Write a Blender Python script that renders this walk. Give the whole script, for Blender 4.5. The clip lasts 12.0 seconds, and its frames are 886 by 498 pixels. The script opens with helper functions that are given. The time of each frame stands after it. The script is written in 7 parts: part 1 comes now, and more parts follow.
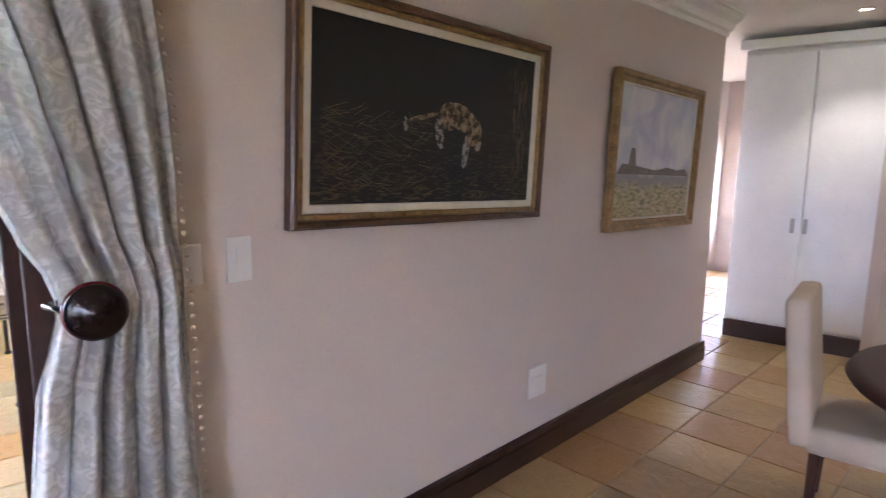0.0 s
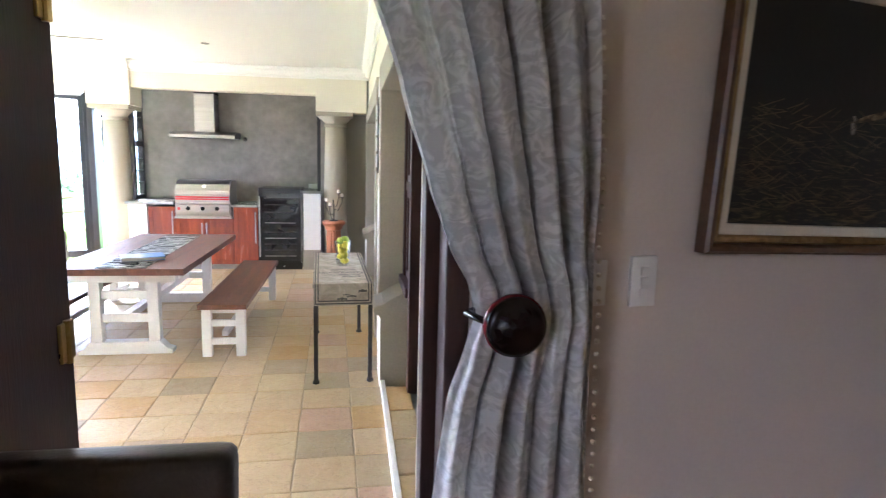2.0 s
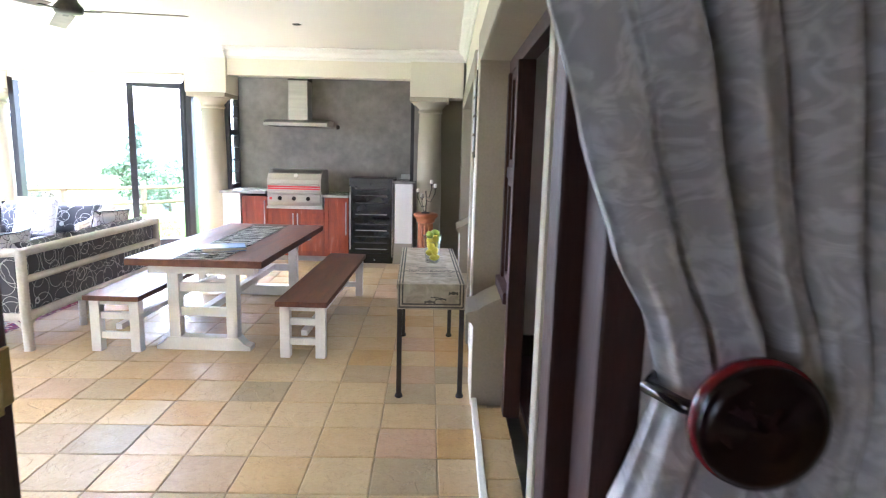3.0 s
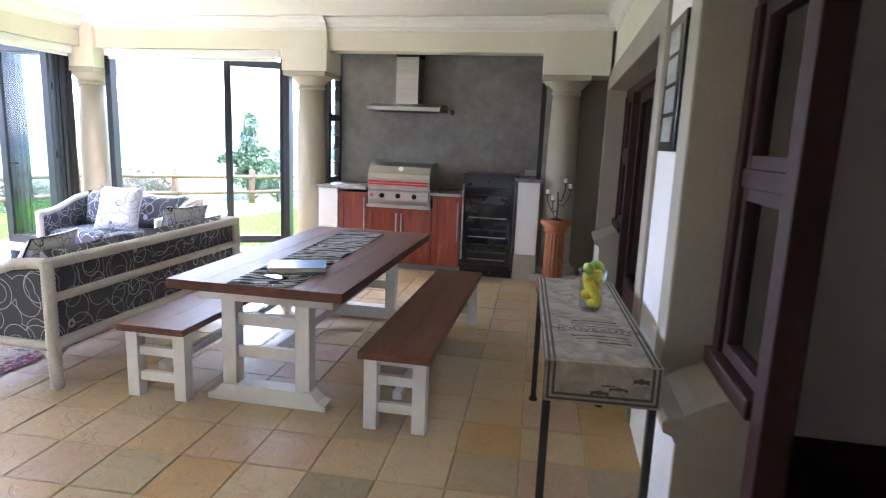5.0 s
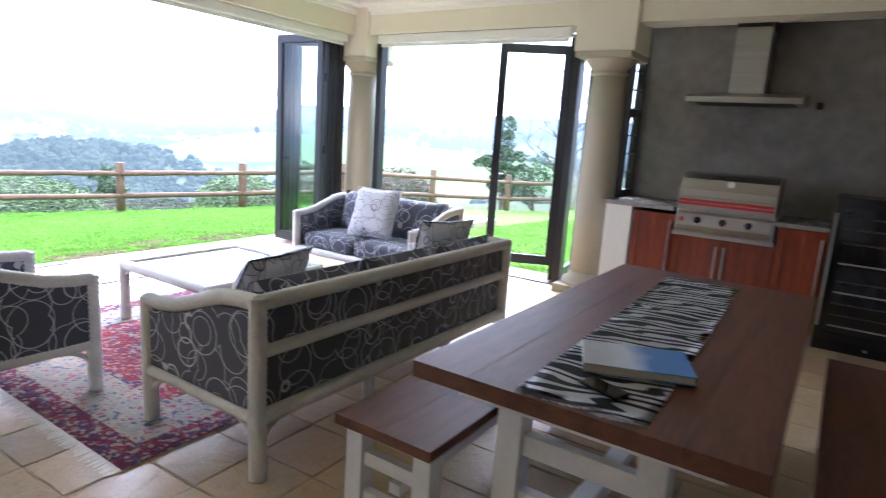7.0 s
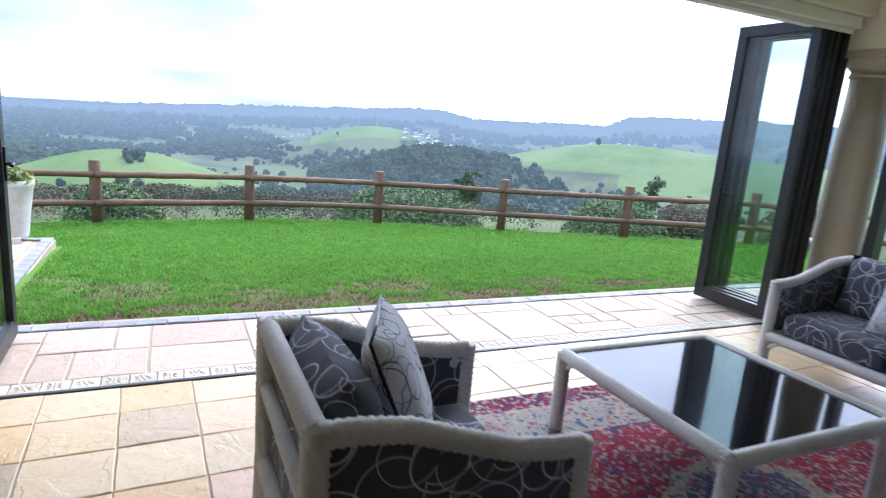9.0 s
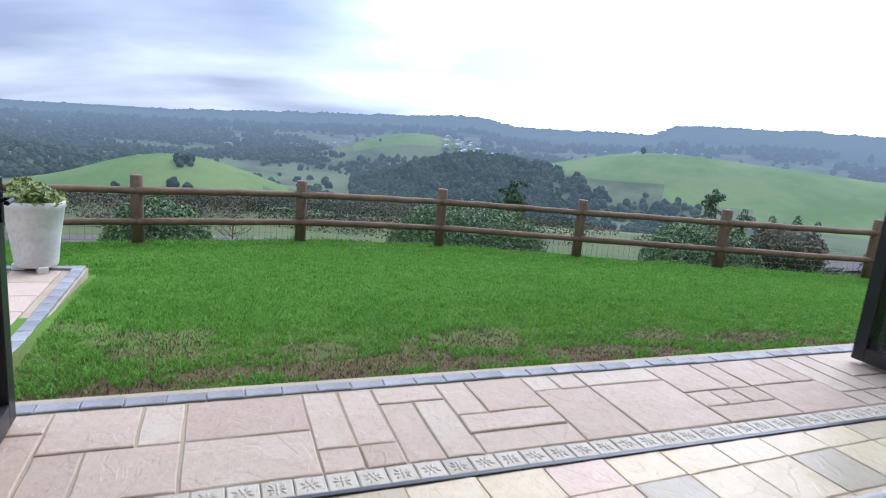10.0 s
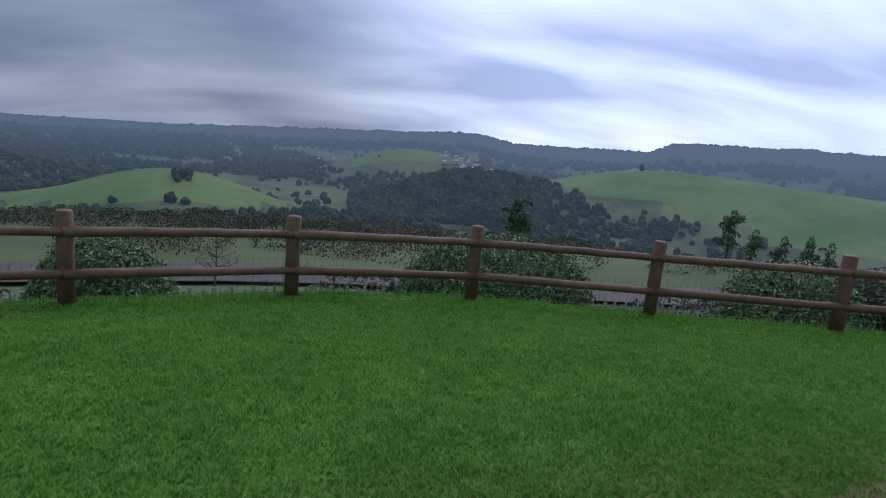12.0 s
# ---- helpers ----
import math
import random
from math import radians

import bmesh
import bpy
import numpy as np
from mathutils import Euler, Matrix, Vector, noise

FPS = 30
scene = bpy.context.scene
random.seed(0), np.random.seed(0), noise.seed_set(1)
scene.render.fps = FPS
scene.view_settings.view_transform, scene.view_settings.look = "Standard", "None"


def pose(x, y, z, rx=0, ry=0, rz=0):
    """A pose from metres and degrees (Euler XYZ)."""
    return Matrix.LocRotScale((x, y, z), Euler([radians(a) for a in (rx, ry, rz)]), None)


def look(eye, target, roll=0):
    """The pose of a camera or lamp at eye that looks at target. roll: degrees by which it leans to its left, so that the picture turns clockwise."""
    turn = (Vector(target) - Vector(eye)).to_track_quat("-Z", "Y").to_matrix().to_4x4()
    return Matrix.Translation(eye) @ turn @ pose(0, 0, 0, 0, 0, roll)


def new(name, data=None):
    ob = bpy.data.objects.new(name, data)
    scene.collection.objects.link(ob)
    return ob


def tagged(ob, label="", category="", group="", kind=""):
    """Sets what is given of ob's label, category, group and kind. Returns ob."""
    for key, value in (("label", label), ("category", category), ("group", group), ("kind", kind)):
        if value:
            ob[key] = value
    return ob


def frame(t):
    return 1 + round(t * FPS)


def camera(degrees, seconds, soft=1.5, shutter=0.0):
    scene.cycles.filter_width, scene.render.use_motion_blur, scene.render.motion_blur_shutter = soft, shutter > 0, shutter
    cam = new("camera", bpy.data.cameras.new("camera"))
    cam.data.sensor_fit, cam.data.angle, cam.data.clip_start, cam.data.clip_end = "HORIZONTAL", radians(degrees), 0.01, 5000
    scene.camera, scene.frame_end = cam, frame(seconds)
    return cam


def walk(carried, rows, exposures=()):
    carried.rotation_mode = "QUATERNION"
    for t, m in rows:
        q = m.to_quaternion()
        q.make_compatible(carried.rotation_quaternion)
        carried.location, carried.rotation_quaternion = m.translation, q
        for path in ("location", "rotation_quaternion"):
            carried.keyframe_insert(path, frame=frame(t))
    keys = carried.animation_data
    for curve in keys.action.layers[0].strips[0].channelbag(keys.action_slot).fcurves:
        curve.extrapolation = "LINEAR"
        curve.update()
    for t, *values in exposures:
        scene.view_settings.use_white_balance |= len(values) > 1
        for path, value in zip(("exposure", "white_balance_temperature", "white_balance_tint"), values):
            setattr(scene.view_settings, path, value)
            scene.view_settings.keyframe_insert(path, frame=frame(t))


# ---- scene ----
cam = camera(73.5, 12.0, 1.1, 0.3)
PATH = [
    (0, (1.312, 0.195, 1.722), (2.469, 1.795, 1.406), 0.7),
    (0.5, (1.278, 0.221, 1.728), (2.207, 1.964, 1.413), 0.7),
    (1, (1.186, 0.272, 1.73), (1.909, 2.112, 1.423), 0.9),
    (1.5, (1.109, 0.379, 1.72), (1.622, 2.289, 1.421), 1.4),
    (2, (1.086, 0.547, 1.704), (1.39, 2.501, 1.406), 1.5),
    (2.5, (1.12, 0.841, 1.679), (1.236, 2.814, 1.372), 1.5),
    (3, (1.11, 1.194, 1.619), (1.101, 3.168, 1.295), 1.5),
    (5, (0.799, 2.677, 1.59), (0.441, 4.611, 1.23), 2.3),
    (5.5, (0.642, 3.107, 1.526), (0.157, 5.014, 1.165), 2.7),
    (6, (0.401, 3.507, 1.508), (-0.247, 5.364, 1.144), 3.0),
    (6.5, (0.099, 3.85, 1.489), (-0.723, 5.637, 1.124), 3.4),
    (7, (-0.256, 4.104, 1.489), (-1.337, 5.743, 1.112), 3.8),
    (7.5, (-0.691, 4.27, 1.489), (-2.037, 5.696, 1.097), 4.0),
    (7.7, (-0.865, 4.32, 1.478), (-2.299, 5.657, 1.082), 4.2),
    (9.3, (-2.556, 4.544, 1.523), (-4.352, 5.319, 1.105), 4.8),
    (9.5, (-2.785, 4.547, 1.53), (-4.592, 5.298, 1.115), 4.9),
    (10, (-3.344, 4.543, 1.551), (-5.167, 5.257, 1.144), 5.1),
    (10.5, (-3.892, 4.568, 1.54), (-5.723, 5.275, 1.156), 5.1),
    (11, (-4.429, 4.66, 1.529), (-6.267, 5.356, 1.158), 5.3),
    (11.5, (-4.965, 4.789, 1.522), (-6.801, 5.495, 1.162), 5.3),
    (12, (-5.484, 4.877, 1.536), (-7.316, 5.597, 1.181), 5.4),
]
# exposure and white balance follow the clip from the dim room to the open garden
EXPOSURES = [(0.0, 6.55, 5450, 20), (1.0, 6.05, 5450, 20), (2.0, 5.5, 5450, 19), (3.0, 5.15, 5450, 19), (5.0, 4.2, 5400, 20),
             (6.5, 3.4, 5450, 20), (7.5, 2.85, 5550, 19), (9.5, 1.2, 5500, 13), (10.5, 0.5, 5500, 12), (11.0, 0.12, 5480, 14), (11.5, 0.0, 5450, 15), (12.0, -0.35, 5450, 16)]
walk(cam, [(t, look(eye, target, roll)) for t, eye, target, roll in PATH], EXPOSURES)

# ---- world and sun ----
SUN_EL, SUN_AZ = radians(48), radians(125)
world = bpy.data.worlds.new("overcast_sky")
scene.world = world
world.use_nodes = True
wn, wl = world.node_tree.nodes, world.node_tree.links
wn.clear()


def wnode(kind, **values):
    n = wn.new(kind)
    for key, v in values.items():
        n.inputs[key.replace("_", " ")].default_value = v
    return n


w_out, w_bg = wn.new("ShaderNodeOutputWorld"), wn.new("ShaderNodeBackground")
w_sky = wn.new("ShaderNodeTexSky")
w_sky.sky_type, w_sky.sun_disc, w_sky.sun_elevation, w_sky.sun_rotation = "NISHITA", False, SUN_EL, radians(90) - SUN_AZ
w_co = wn.new("ShaderNodeTexCoord")
w_map = wn.new("ShaderNodeMapping")
w_map.vector_type = "TEXTURE"
w_map.inputs["Rotation"].default_value, w_map.inputs["Scale"].default_value = (0, 0, radians(166)), (0.75, 1.7, 3.0)
# the cloud is a level sheet, so its shapes close up towards the horizon
w_z, w_high, w_div = wn.new("ShaderNodeSeparateXYZ"), wn.new("ShaderNodeMath"), wn.new("ShaderNodeVectorMath")
w_high.operation, w_div.operation = "ADD", "DIVIDE"
w_high.inputs[1].default_value = 0.30
wl.new(w_co.outputs["Generated"], w_z.inputs[0])
wl.new(w_z.outputs["Z"], w_high.inputs[0])
wl.new(w_co.outputs["Generated"], w_div.inputs[0])
wl.new(w_high.outputs[0], w_div.inputs[1])
w_noise = wnode("ShaderNodeTexNoise", Scale=1.5, Detail=4.0, Roughness=0.45, Distortion=0.25)
w_ramp = wn.new("ShaderNodeValToRGB")
w_ramp.color_ramp.elements[0].position, w_ramp.color_ramp.elements[0].color = 0.36, (4.3, 4.85, 6.4, 1)
w_ramp.color_ramp.elements[1].position, w_ramp.color_ramp.elements[1].color = 0.64, (9.4, 9.8, 10.7, 1)
# the cloud is thinner, and so brighter, towards the hidden sun
w_dot = wn.new("ShaderNodeVectorMath")
w_dot.operation = "DOT_PRODUCT"
w_dot.inputs[1].default_value = Vector((math.cos(SUN_AZ + 0.2), math.sin(SUN_AZ + 0.2), 0.32)).normalized()
w_glow = wn.new("ShaderNodeMapRange")
w_glow.interpolation_type = "SMOOTHSTEP"
w_glow.inputs["From Min"].default_value, w_glow.inputs["From Max"].default_value = 0.74, 0.985
w_glow.inputs["To Min"].default_value, w_glow.inputs["To Max"].default_value = 0.62, 1.7
w_mul = wn.new("ShaderNodeVectorMath")
w_mul.operation = "SCALE"
w_mix = wn.new("ShaderNodeMix")
w_mix.data_type = "RGBA"
w_mix.inputs[0].default_value = 0.88
w_bg.inputs["Strength"].default_value = 0.1
wl.new(w_div.outputs["Vector"], w_map.inputs["Vector"])
wl.new(w_map.outputs["Vector"], w_noise.inputs["Vector"])
wl.new(w_noise.outputs["Fac"], w_ramp.inputs["Fac"])
wl.new(w_co.outputs["Generated"], w_dot.inputs[0])
wl.new(w_dot.outputs["Value"], w_glow.inputs["Value"])
w_sep, w_up, w_both = wn.new("ShaderNodeSeparateXYZ"), wn.new("ShaderNodeMapRange"), wn.new("ShaderNodeMath")
w_both.operation = "MULTIPLY"
# an overcast sky is about four times as bright overhead as at the horizon
w_up.inputs["From Min"].default_value, w_up.inputs["From Max"].default_value = 0.32, 1.0
w_up.inputs["To Min"].default_value, w_up.inputs["To Max"].default_value = 0.85, 3.4
wl.new(w_co.outputs["Generated"], w_sep.inputs[0])
wl.new(w_sep.outputs["Z"], w_up.inputs["Value"])
wl.new(w_up.outputs["Result"], w_both.inputs[1])
wl.new(w_ramp.outputs["Color"], w_mul.inputs[0])
wl.new(w_glow.outputs["Result"], w_both.inputs[0])
wl.new(w_both.outputs[0], w_mul.inputs["Scale"])
wl.new(w_sky.outputs["Color"], w_mix.inputs[6])
wl.new(w_mul.outputs["Vector"], w_mix.inputs[7])
wl.new(w_mix.outputs[2], w_bg.inputs["Color"])
wl.new(w_bg.outputs["Background"], w_out.inputs["Surface"])

sun = new("sun", bpy.data.lights.new("sun", "SUN"))
sun.data.energy, sun.data.angle, sun.data.color = 1.3, radians(30), (1.0, 0.96, 0.9)
sun.matrix_world = look((math.cos(SUN_AZ) * 40, math.sin(SUN_AZ) * 40, 40), (0, 0, 0))


# ---- materials ----
def material(name):
    m = bpy.data.materials.new(name)
    m.use_nodes = True
    t = m.node_tree
    return m, t, t.nodes["Principled BSDF"]


def link(t, a, b):
    t.links.new(a, b)


def coords(t, kind="Object", scale=(1, 1, 1), rot=(0, 0, 0)):
    c, mp = t.nodes.new("ShaderNodeTexCoord"), t.nodes.new("ShaderNodeMapping")
    mp.inputs["Scale"].default_value, mp.inputs["Rotation"].default_value = scale, rot
    link(t, c.outputs[kind], mp.inputs["Vector"])
    return mp.outputs["Vector"]


def noise_node(t, vec, scale, detail=4.0, rough=0.55, distortion=0.0):
    n = t.nodes.new("ShaderNodeTexNoise")
    for key, v in (("Scale", scale), ("Detail", detail), ("Roughness", rough), ("Distortion", distortion)):
        n.inputs[key].default_value = v
    if vec is not None:
        link(t, vec, n.inputs["Vector"])
    return n.outputs["Fac"]


def ramp(t, fac, stops):
    r = t.nodes.new("ShaderNodeValToRGB")
    while len(r.color_ramp.elements) < len(stops):
        r.color_ramp.elements.new(0.5)
    for e, (p, c) in zip(r.color_ramp.elements, stops):
        e.position, e.color = p, (*c, 1)
    link(t, fac, r.inputs["Fac"])
    return r.outputs["Color"]


def mix(t, fac, a, b, blend="MIX"):
    m = t.nodes.new("ShaderNodeMix")
    m.data_type, m.blend_type = "RGBA", blend
    for v, s in ((fac, m.inputs[0]), (a, m.inputs[6]), (b, m.inputs[7])):
        if isinstance(v, (int, float)):
            s.default_value = v
        elif isinstance(v, tuple):
            s.default_value = (*v, 1)
        else:
            link(t, v, s)
    return m.outputs[2]


def calc(t, op, a, b=0.0, c=0.0):
    m = t.nodes.new("ShaderNodeMath")
    m.operation = op
    for v, s in zip((a, b, c), m.inputs):
        if isinstance(v, (int, float)):
            s.default_value = v
        else:
            link(t, v, s)
    return m.outputs[0]


def bump(t, bsdf, height, strength=0.3, distance=0.01):
    b = t.nodes.new("ShaderNodeBump")
    b.inputs["Strength"].default_value, b.inputs["Distance"].default_value = strength, distance
    link(t, height, b.inputs["Height"])
    link(t, b.outputs["Normal"], bsdf.inputs["Normal"])


def finish(bsdf, rough, metal=0.0, spec=0.5):
    bsdf.inputs["Roughness"].default_value, bsdf.inputs["Metallic"].default_value = rough, metal
    bsdf.inputs["Specular IOR Level"].default_value = spec


def surface(name, dark, light, rough=0.6, metal=0.0, big=1.5, fine=40, relief=0.15, dist=0.004, stretch=(1, 1, 1), vary=0.0, spec=0.5):
    """Two tones over a large and a fine noise, with relief from the fine one."""
    m, t, b = material(name)
    v = coords(t, "Object", stretch)
    n1, n2 = noise_node(t, v, big, 4), noise_node(t, v, fine, 3)
    f = calc(t, "MULTIPLY_ADD", n2, 0.4, calc(t, "MULTIPLY", n1, 0.6))
    col = ramp(t, f, [(0.32, dark), (0.68, light)])
    if vary:
        info = t.nodes.new("ShaderNodeObjectInfo")
        k = calc(t, "MULTIPLY_ADD", info.outputs["Random"], vary, 1 - vary / 2)
        hsv = t.nodes.new("ShaderNodeHueSaturation")
        link(t, k, hsv.inputs["Value"])
        link(t, col, hsv.inputs["Color"])
        col = hsv.outputs["Color"]
    link(t, col, b.inputs["Base Color"])
    finish(b, rough, metal, spec)
    link(t, calc(t, "MULTIPLY_ADD", n1, 0.16, rough - 0.08), b.inputs["Roughness"])
    bump(t, b, n2, relief, dist)
    return m


CREAM = surface("cream_plaster", (0.70, 0.66, 0.54), (0.80, 0.76, 0.64), 0.8, big=0.9, fine=60, relief=0.12)
WALL_WHITE = surface("room_wall_paint", (0.575, 0.49, 0.43), (0.635, 0.55, 0.49), 0.7, big=0.7, fine=90, relief=0.08)
CEIL = surface("ceiling_paint", (0.80, 0.79, 0.75), (0.85, 0.84, 0.80), 0.85, big=0.5, fine=70, relief=0.05)
TAUPE = surface("taupe_plaster", (0.30, 0.27, 0.21), (0.38, 0.34, 0.27), 0.8, big=1.3, fine=60, relief=0.2)
WHITE_PLASTER = surface("white_plaster", (0.74, 0.73, 0.69), (0.82, 0.81, 0.78), 0.8, big=1.3, fine=60, relief=0.2)
COLUMN = surface("column_plaster", (0.36, 0.33, 0.25), (0.44, 0.40, 0.31), 0.75, big=1.6, fine=70, relief=0.15)
SCREED = surface("grey_screed", (0.15, 0.138, 0.122), (0.29, 0.27, 0.24), 0.6, big=1.6, fine=9, relief=0.06)
DARKWOOD = surface("dark_stained_timber", (0.020, 0.008, 0.006), (0.050, 0.017, 0.012), 0.55, big=3, fine=30, relief=0.2, stretch=(6, 6, 0.6), spec=0.3)
BASEWOOD = surface("skirting_timber", (0.022, 0.009, 0.007), (0.05, 0.02, 0.014), 0.35, big=3, fine=30, relief=0.15, stretch=(0.6, 6, 6))
TABLEWOOD = surface("table_timber", (0.070, 0.026, 0.015), (0.19, 0.078, 0.046), 0.5, big=2.2, fine=14, relief=0.3, stretch=(9, 0.7, 9), spec=0.35)
WHITEWOOD = surface("white_painted_wood", (0.72, 0.72, 0.71), (0.82, 0.82, 0.81), 0.45, big=4, fine=50, relief=0.12)
REDWOOD = surface("cabinet_timber", (0.11, 0.016, 0.007), (0.30, 0.055, 0.016), 0.25, big=2.5, fine=22, relief=0.1, stretch=(7, 7, 0.8), vary=0.3)
STEEL = surface("brushed_steel", (0.34, 0.33, 0.31), (0.46, 0.45, 0.43), 0.32, 1.0, big=3, fine=80, relief=0.05, stretch=(0.4, 8, 8))
DARKSTEEL = surface("dark_iron", (0.018, 0.016, 0.015), (0.05, 0.042, 0.036), 0.5, 0.4, big=8, fine=60, relief=0.3)
ALU = surface("dark_door_frame", (0.012, 0.012, 0.014), (0.026, 0.025, 0.027), 0.35, 0.2, big=5, fine=90, relief=0.04)
BLACK = surface("black_gloss", (0.006, 0.006, 0.007), (0.012, 0.012, 0.013), 0.15, big=4, fine=90, relief=0.01)
GRANITE = surface("grey_worktop", (0.17, 0.165, 0.155), (0.32, 0.31, 0.29), 0.25, big=20, fine=150, relief=0.02)
RATTAN = surface("white_rattan", (0.58, 0.56, 0.52), (0.76, 0.75, 0.72), 0.6, big=6, fine=60, relief=0.5, dist=0.006)
LEATHER = surface("dark_leather", (0.016, 0.011, 0.009), (0.035, 0.024, 0.018), 0.38, big=5, fine=120, relief=0.25)
BEIGE_FABRIC = surface("beige_upholstery", (0.42, 0.34, 0.25), (0.52, 0.43, 0.33), 0.9, big=4, fine=200, relief=0.3)
PLASTIC = surface("white_plastic", (0.68, 0.66, 0.63), (0.72, 0.70, 0.67), 0.35, big=8, fine=90, relief=0.02)
BRASS = surface("brass", (0.45, 0.30, 0.10), (0.62, 0.44, 0.18), 0.3, 1.0, big=10, fine=90, relief=0.05)
RED_TRIM = surface("red_enamel", (0.45, 0.015, 0.02), (0.55, 0.03, 0.035), 0.3, big=8, fine=90, relief=0.02)
TERRACOTTA = surface("terracotta", (0.34, 0.11, 0.045), (0.50, 0.19, 0.085), 0.55, big=5, fine=40, relief=0.15)
CANDLE = surface("candle_wax", (0.78, 0.75, 0.68), (0.84, 0.81, 0.74), 0.5, big=10, fine=60, relief=0.05)
BRONZE_WOOD = surface("turned_dark_wood", (0.006, 0.003, 0.003), (0.014, 0.006, 0.006), 0.22, big=8, fine=60, relief=0.05, spec=0.25)
RED_LACQUER = surface("dark_red_lacquer", (0.09, 0.006, 0.008), (0.16, 0.012, 0.016), 0.22, big=8, fine=60, relief=0.03)
GOLD_FRAME = surface("gilded_frame", (0.16, 0.085, 0.03), (0.42, 0.27, 0.10), 0.45, 0.35, big=14, fine=70, relief=0.6, dist=0.006)
DARK_FRAME = surface("brown_frame", (0.06, 0.025, 0.012), (0.14, 0.07, 0.03), 0.4, big=10, fine=60, relief=0.2)
LINEN = surface("linen_slip", (0.56, 0.50, 0.40), (0.68, 0.62, 0.51), 0.85, big=10, fine=160, relief=0.2)
POST = surface("fence_pole_timber", (0.085, 0.045, 0.024), (0.19, 0.115, 0.062), 0.75, big=4, fine=26, relief=0.5, stretch=(1.4, 1.4, 1.4), vary=0.25)
KERB = surface("grey_kerb_stone", (0.16, 0.155, 0.155), (0.29, 0.28, 0.28), 0.7, big=4, fine=40, relief=0.4, vary=0.35)
GROUT = surface("grout", (0.28, 0.22, 0.145), (0.40, 0.33, 0.235), 0.9, big=4, fine=60, relief=0.3)
POTCLAY = surface("pale_stone_pot", (0.46, 0.43, 0.38), (0.66, 0.63, 0.58), 0.8, big=5, fine=30, relief=0.3)
SOIL = surface("bare_soil", (0.05, 0.03, 0.017), (0.12, 0.075, 0.045), 0.95, big=6, fine=50, relief=0.8, dist=0.02)


def leaf_material(name, stops, rough=0.6):
    """Leaves of mixed age, each with a tone of its own."""
    m, t, b = material(name)
    geo = t.nodes.new("ShaderNodeNewGeometry")
    col = ramp(t, geo.outputs["Random Per Island"], stops)
    link(t, mix(t, calc(t, "MULTIPLY", noise_node(t, coords(t), 2.5, 3), 0.6), col, stops[0][1]), b.inputs["Base Color"])
    finish(b, rough, 0.0, 0.25)
    return m


LEAF = leaf_material("hedge_leaf", [(0.0, (0.035, 0.070, 0.018)), (0.45, (0.080, 0.150, 0.042)), (0.8, (0.16, 0.235, 0.085)), (1.0, (0.40, 0.42, 0.22))])
LEAF_SCRUB = leaf_material("scrub_leaf", [(0.0, (0.032, 0.042, 0.024)), (0.6, (0.060, 0.078, 0.042)), (1.0, (0.11, 0.12, 0.07))], 0.85)
LEAF_LIGHT = surface("succulent_leaf", (0.10, 0.14, 0.03), (0.36, 0.38, 0.10), 0.5, big=12, fine=30, relief=0.1)
TREE_LEAF = surface("tree_leaf", (0.025, 0.05, 0.02), (0.08, 0.13, 0.05), 0.6, big=3, fine=20, relief=0.1)
BARK = surface("bark", (0.06, 0.045, 0.033), (0.15, 0.12, 0.09), 0.9, big=6, fine=30, relief=0.6)
LEMON = surface("lemon_skin", (0.72, 0.52, 0.03), (0.86, 0.68, 0.07), 0.4, big=9, fine=120, relief=0.25)
LIME = surface("lime_skin", (0.22, 0.32, 0.03), (0.42, 0.50, 0.07), 0.4, big=9, fine=120, relief=0.25)
WIRE = surface("galvanised_wire", (0.10, 0.10, 0.10), (0.18, 0.18, 0.18), 0.5, 0.7, big=9, fine=60, relief=0.05)
PHOTO = surface("photo_print", (0.20, 0.21, 0.22), (0.62, 0.62, 0.60), 0.3, big=9, fine=30, relief=0.0)
ASPHALT = surface("pale_road", (0.13, 0.105, 0.095), (0.20, 0.165, 0.15), 0.9, big=0.3, fine=8, relief=0.2)


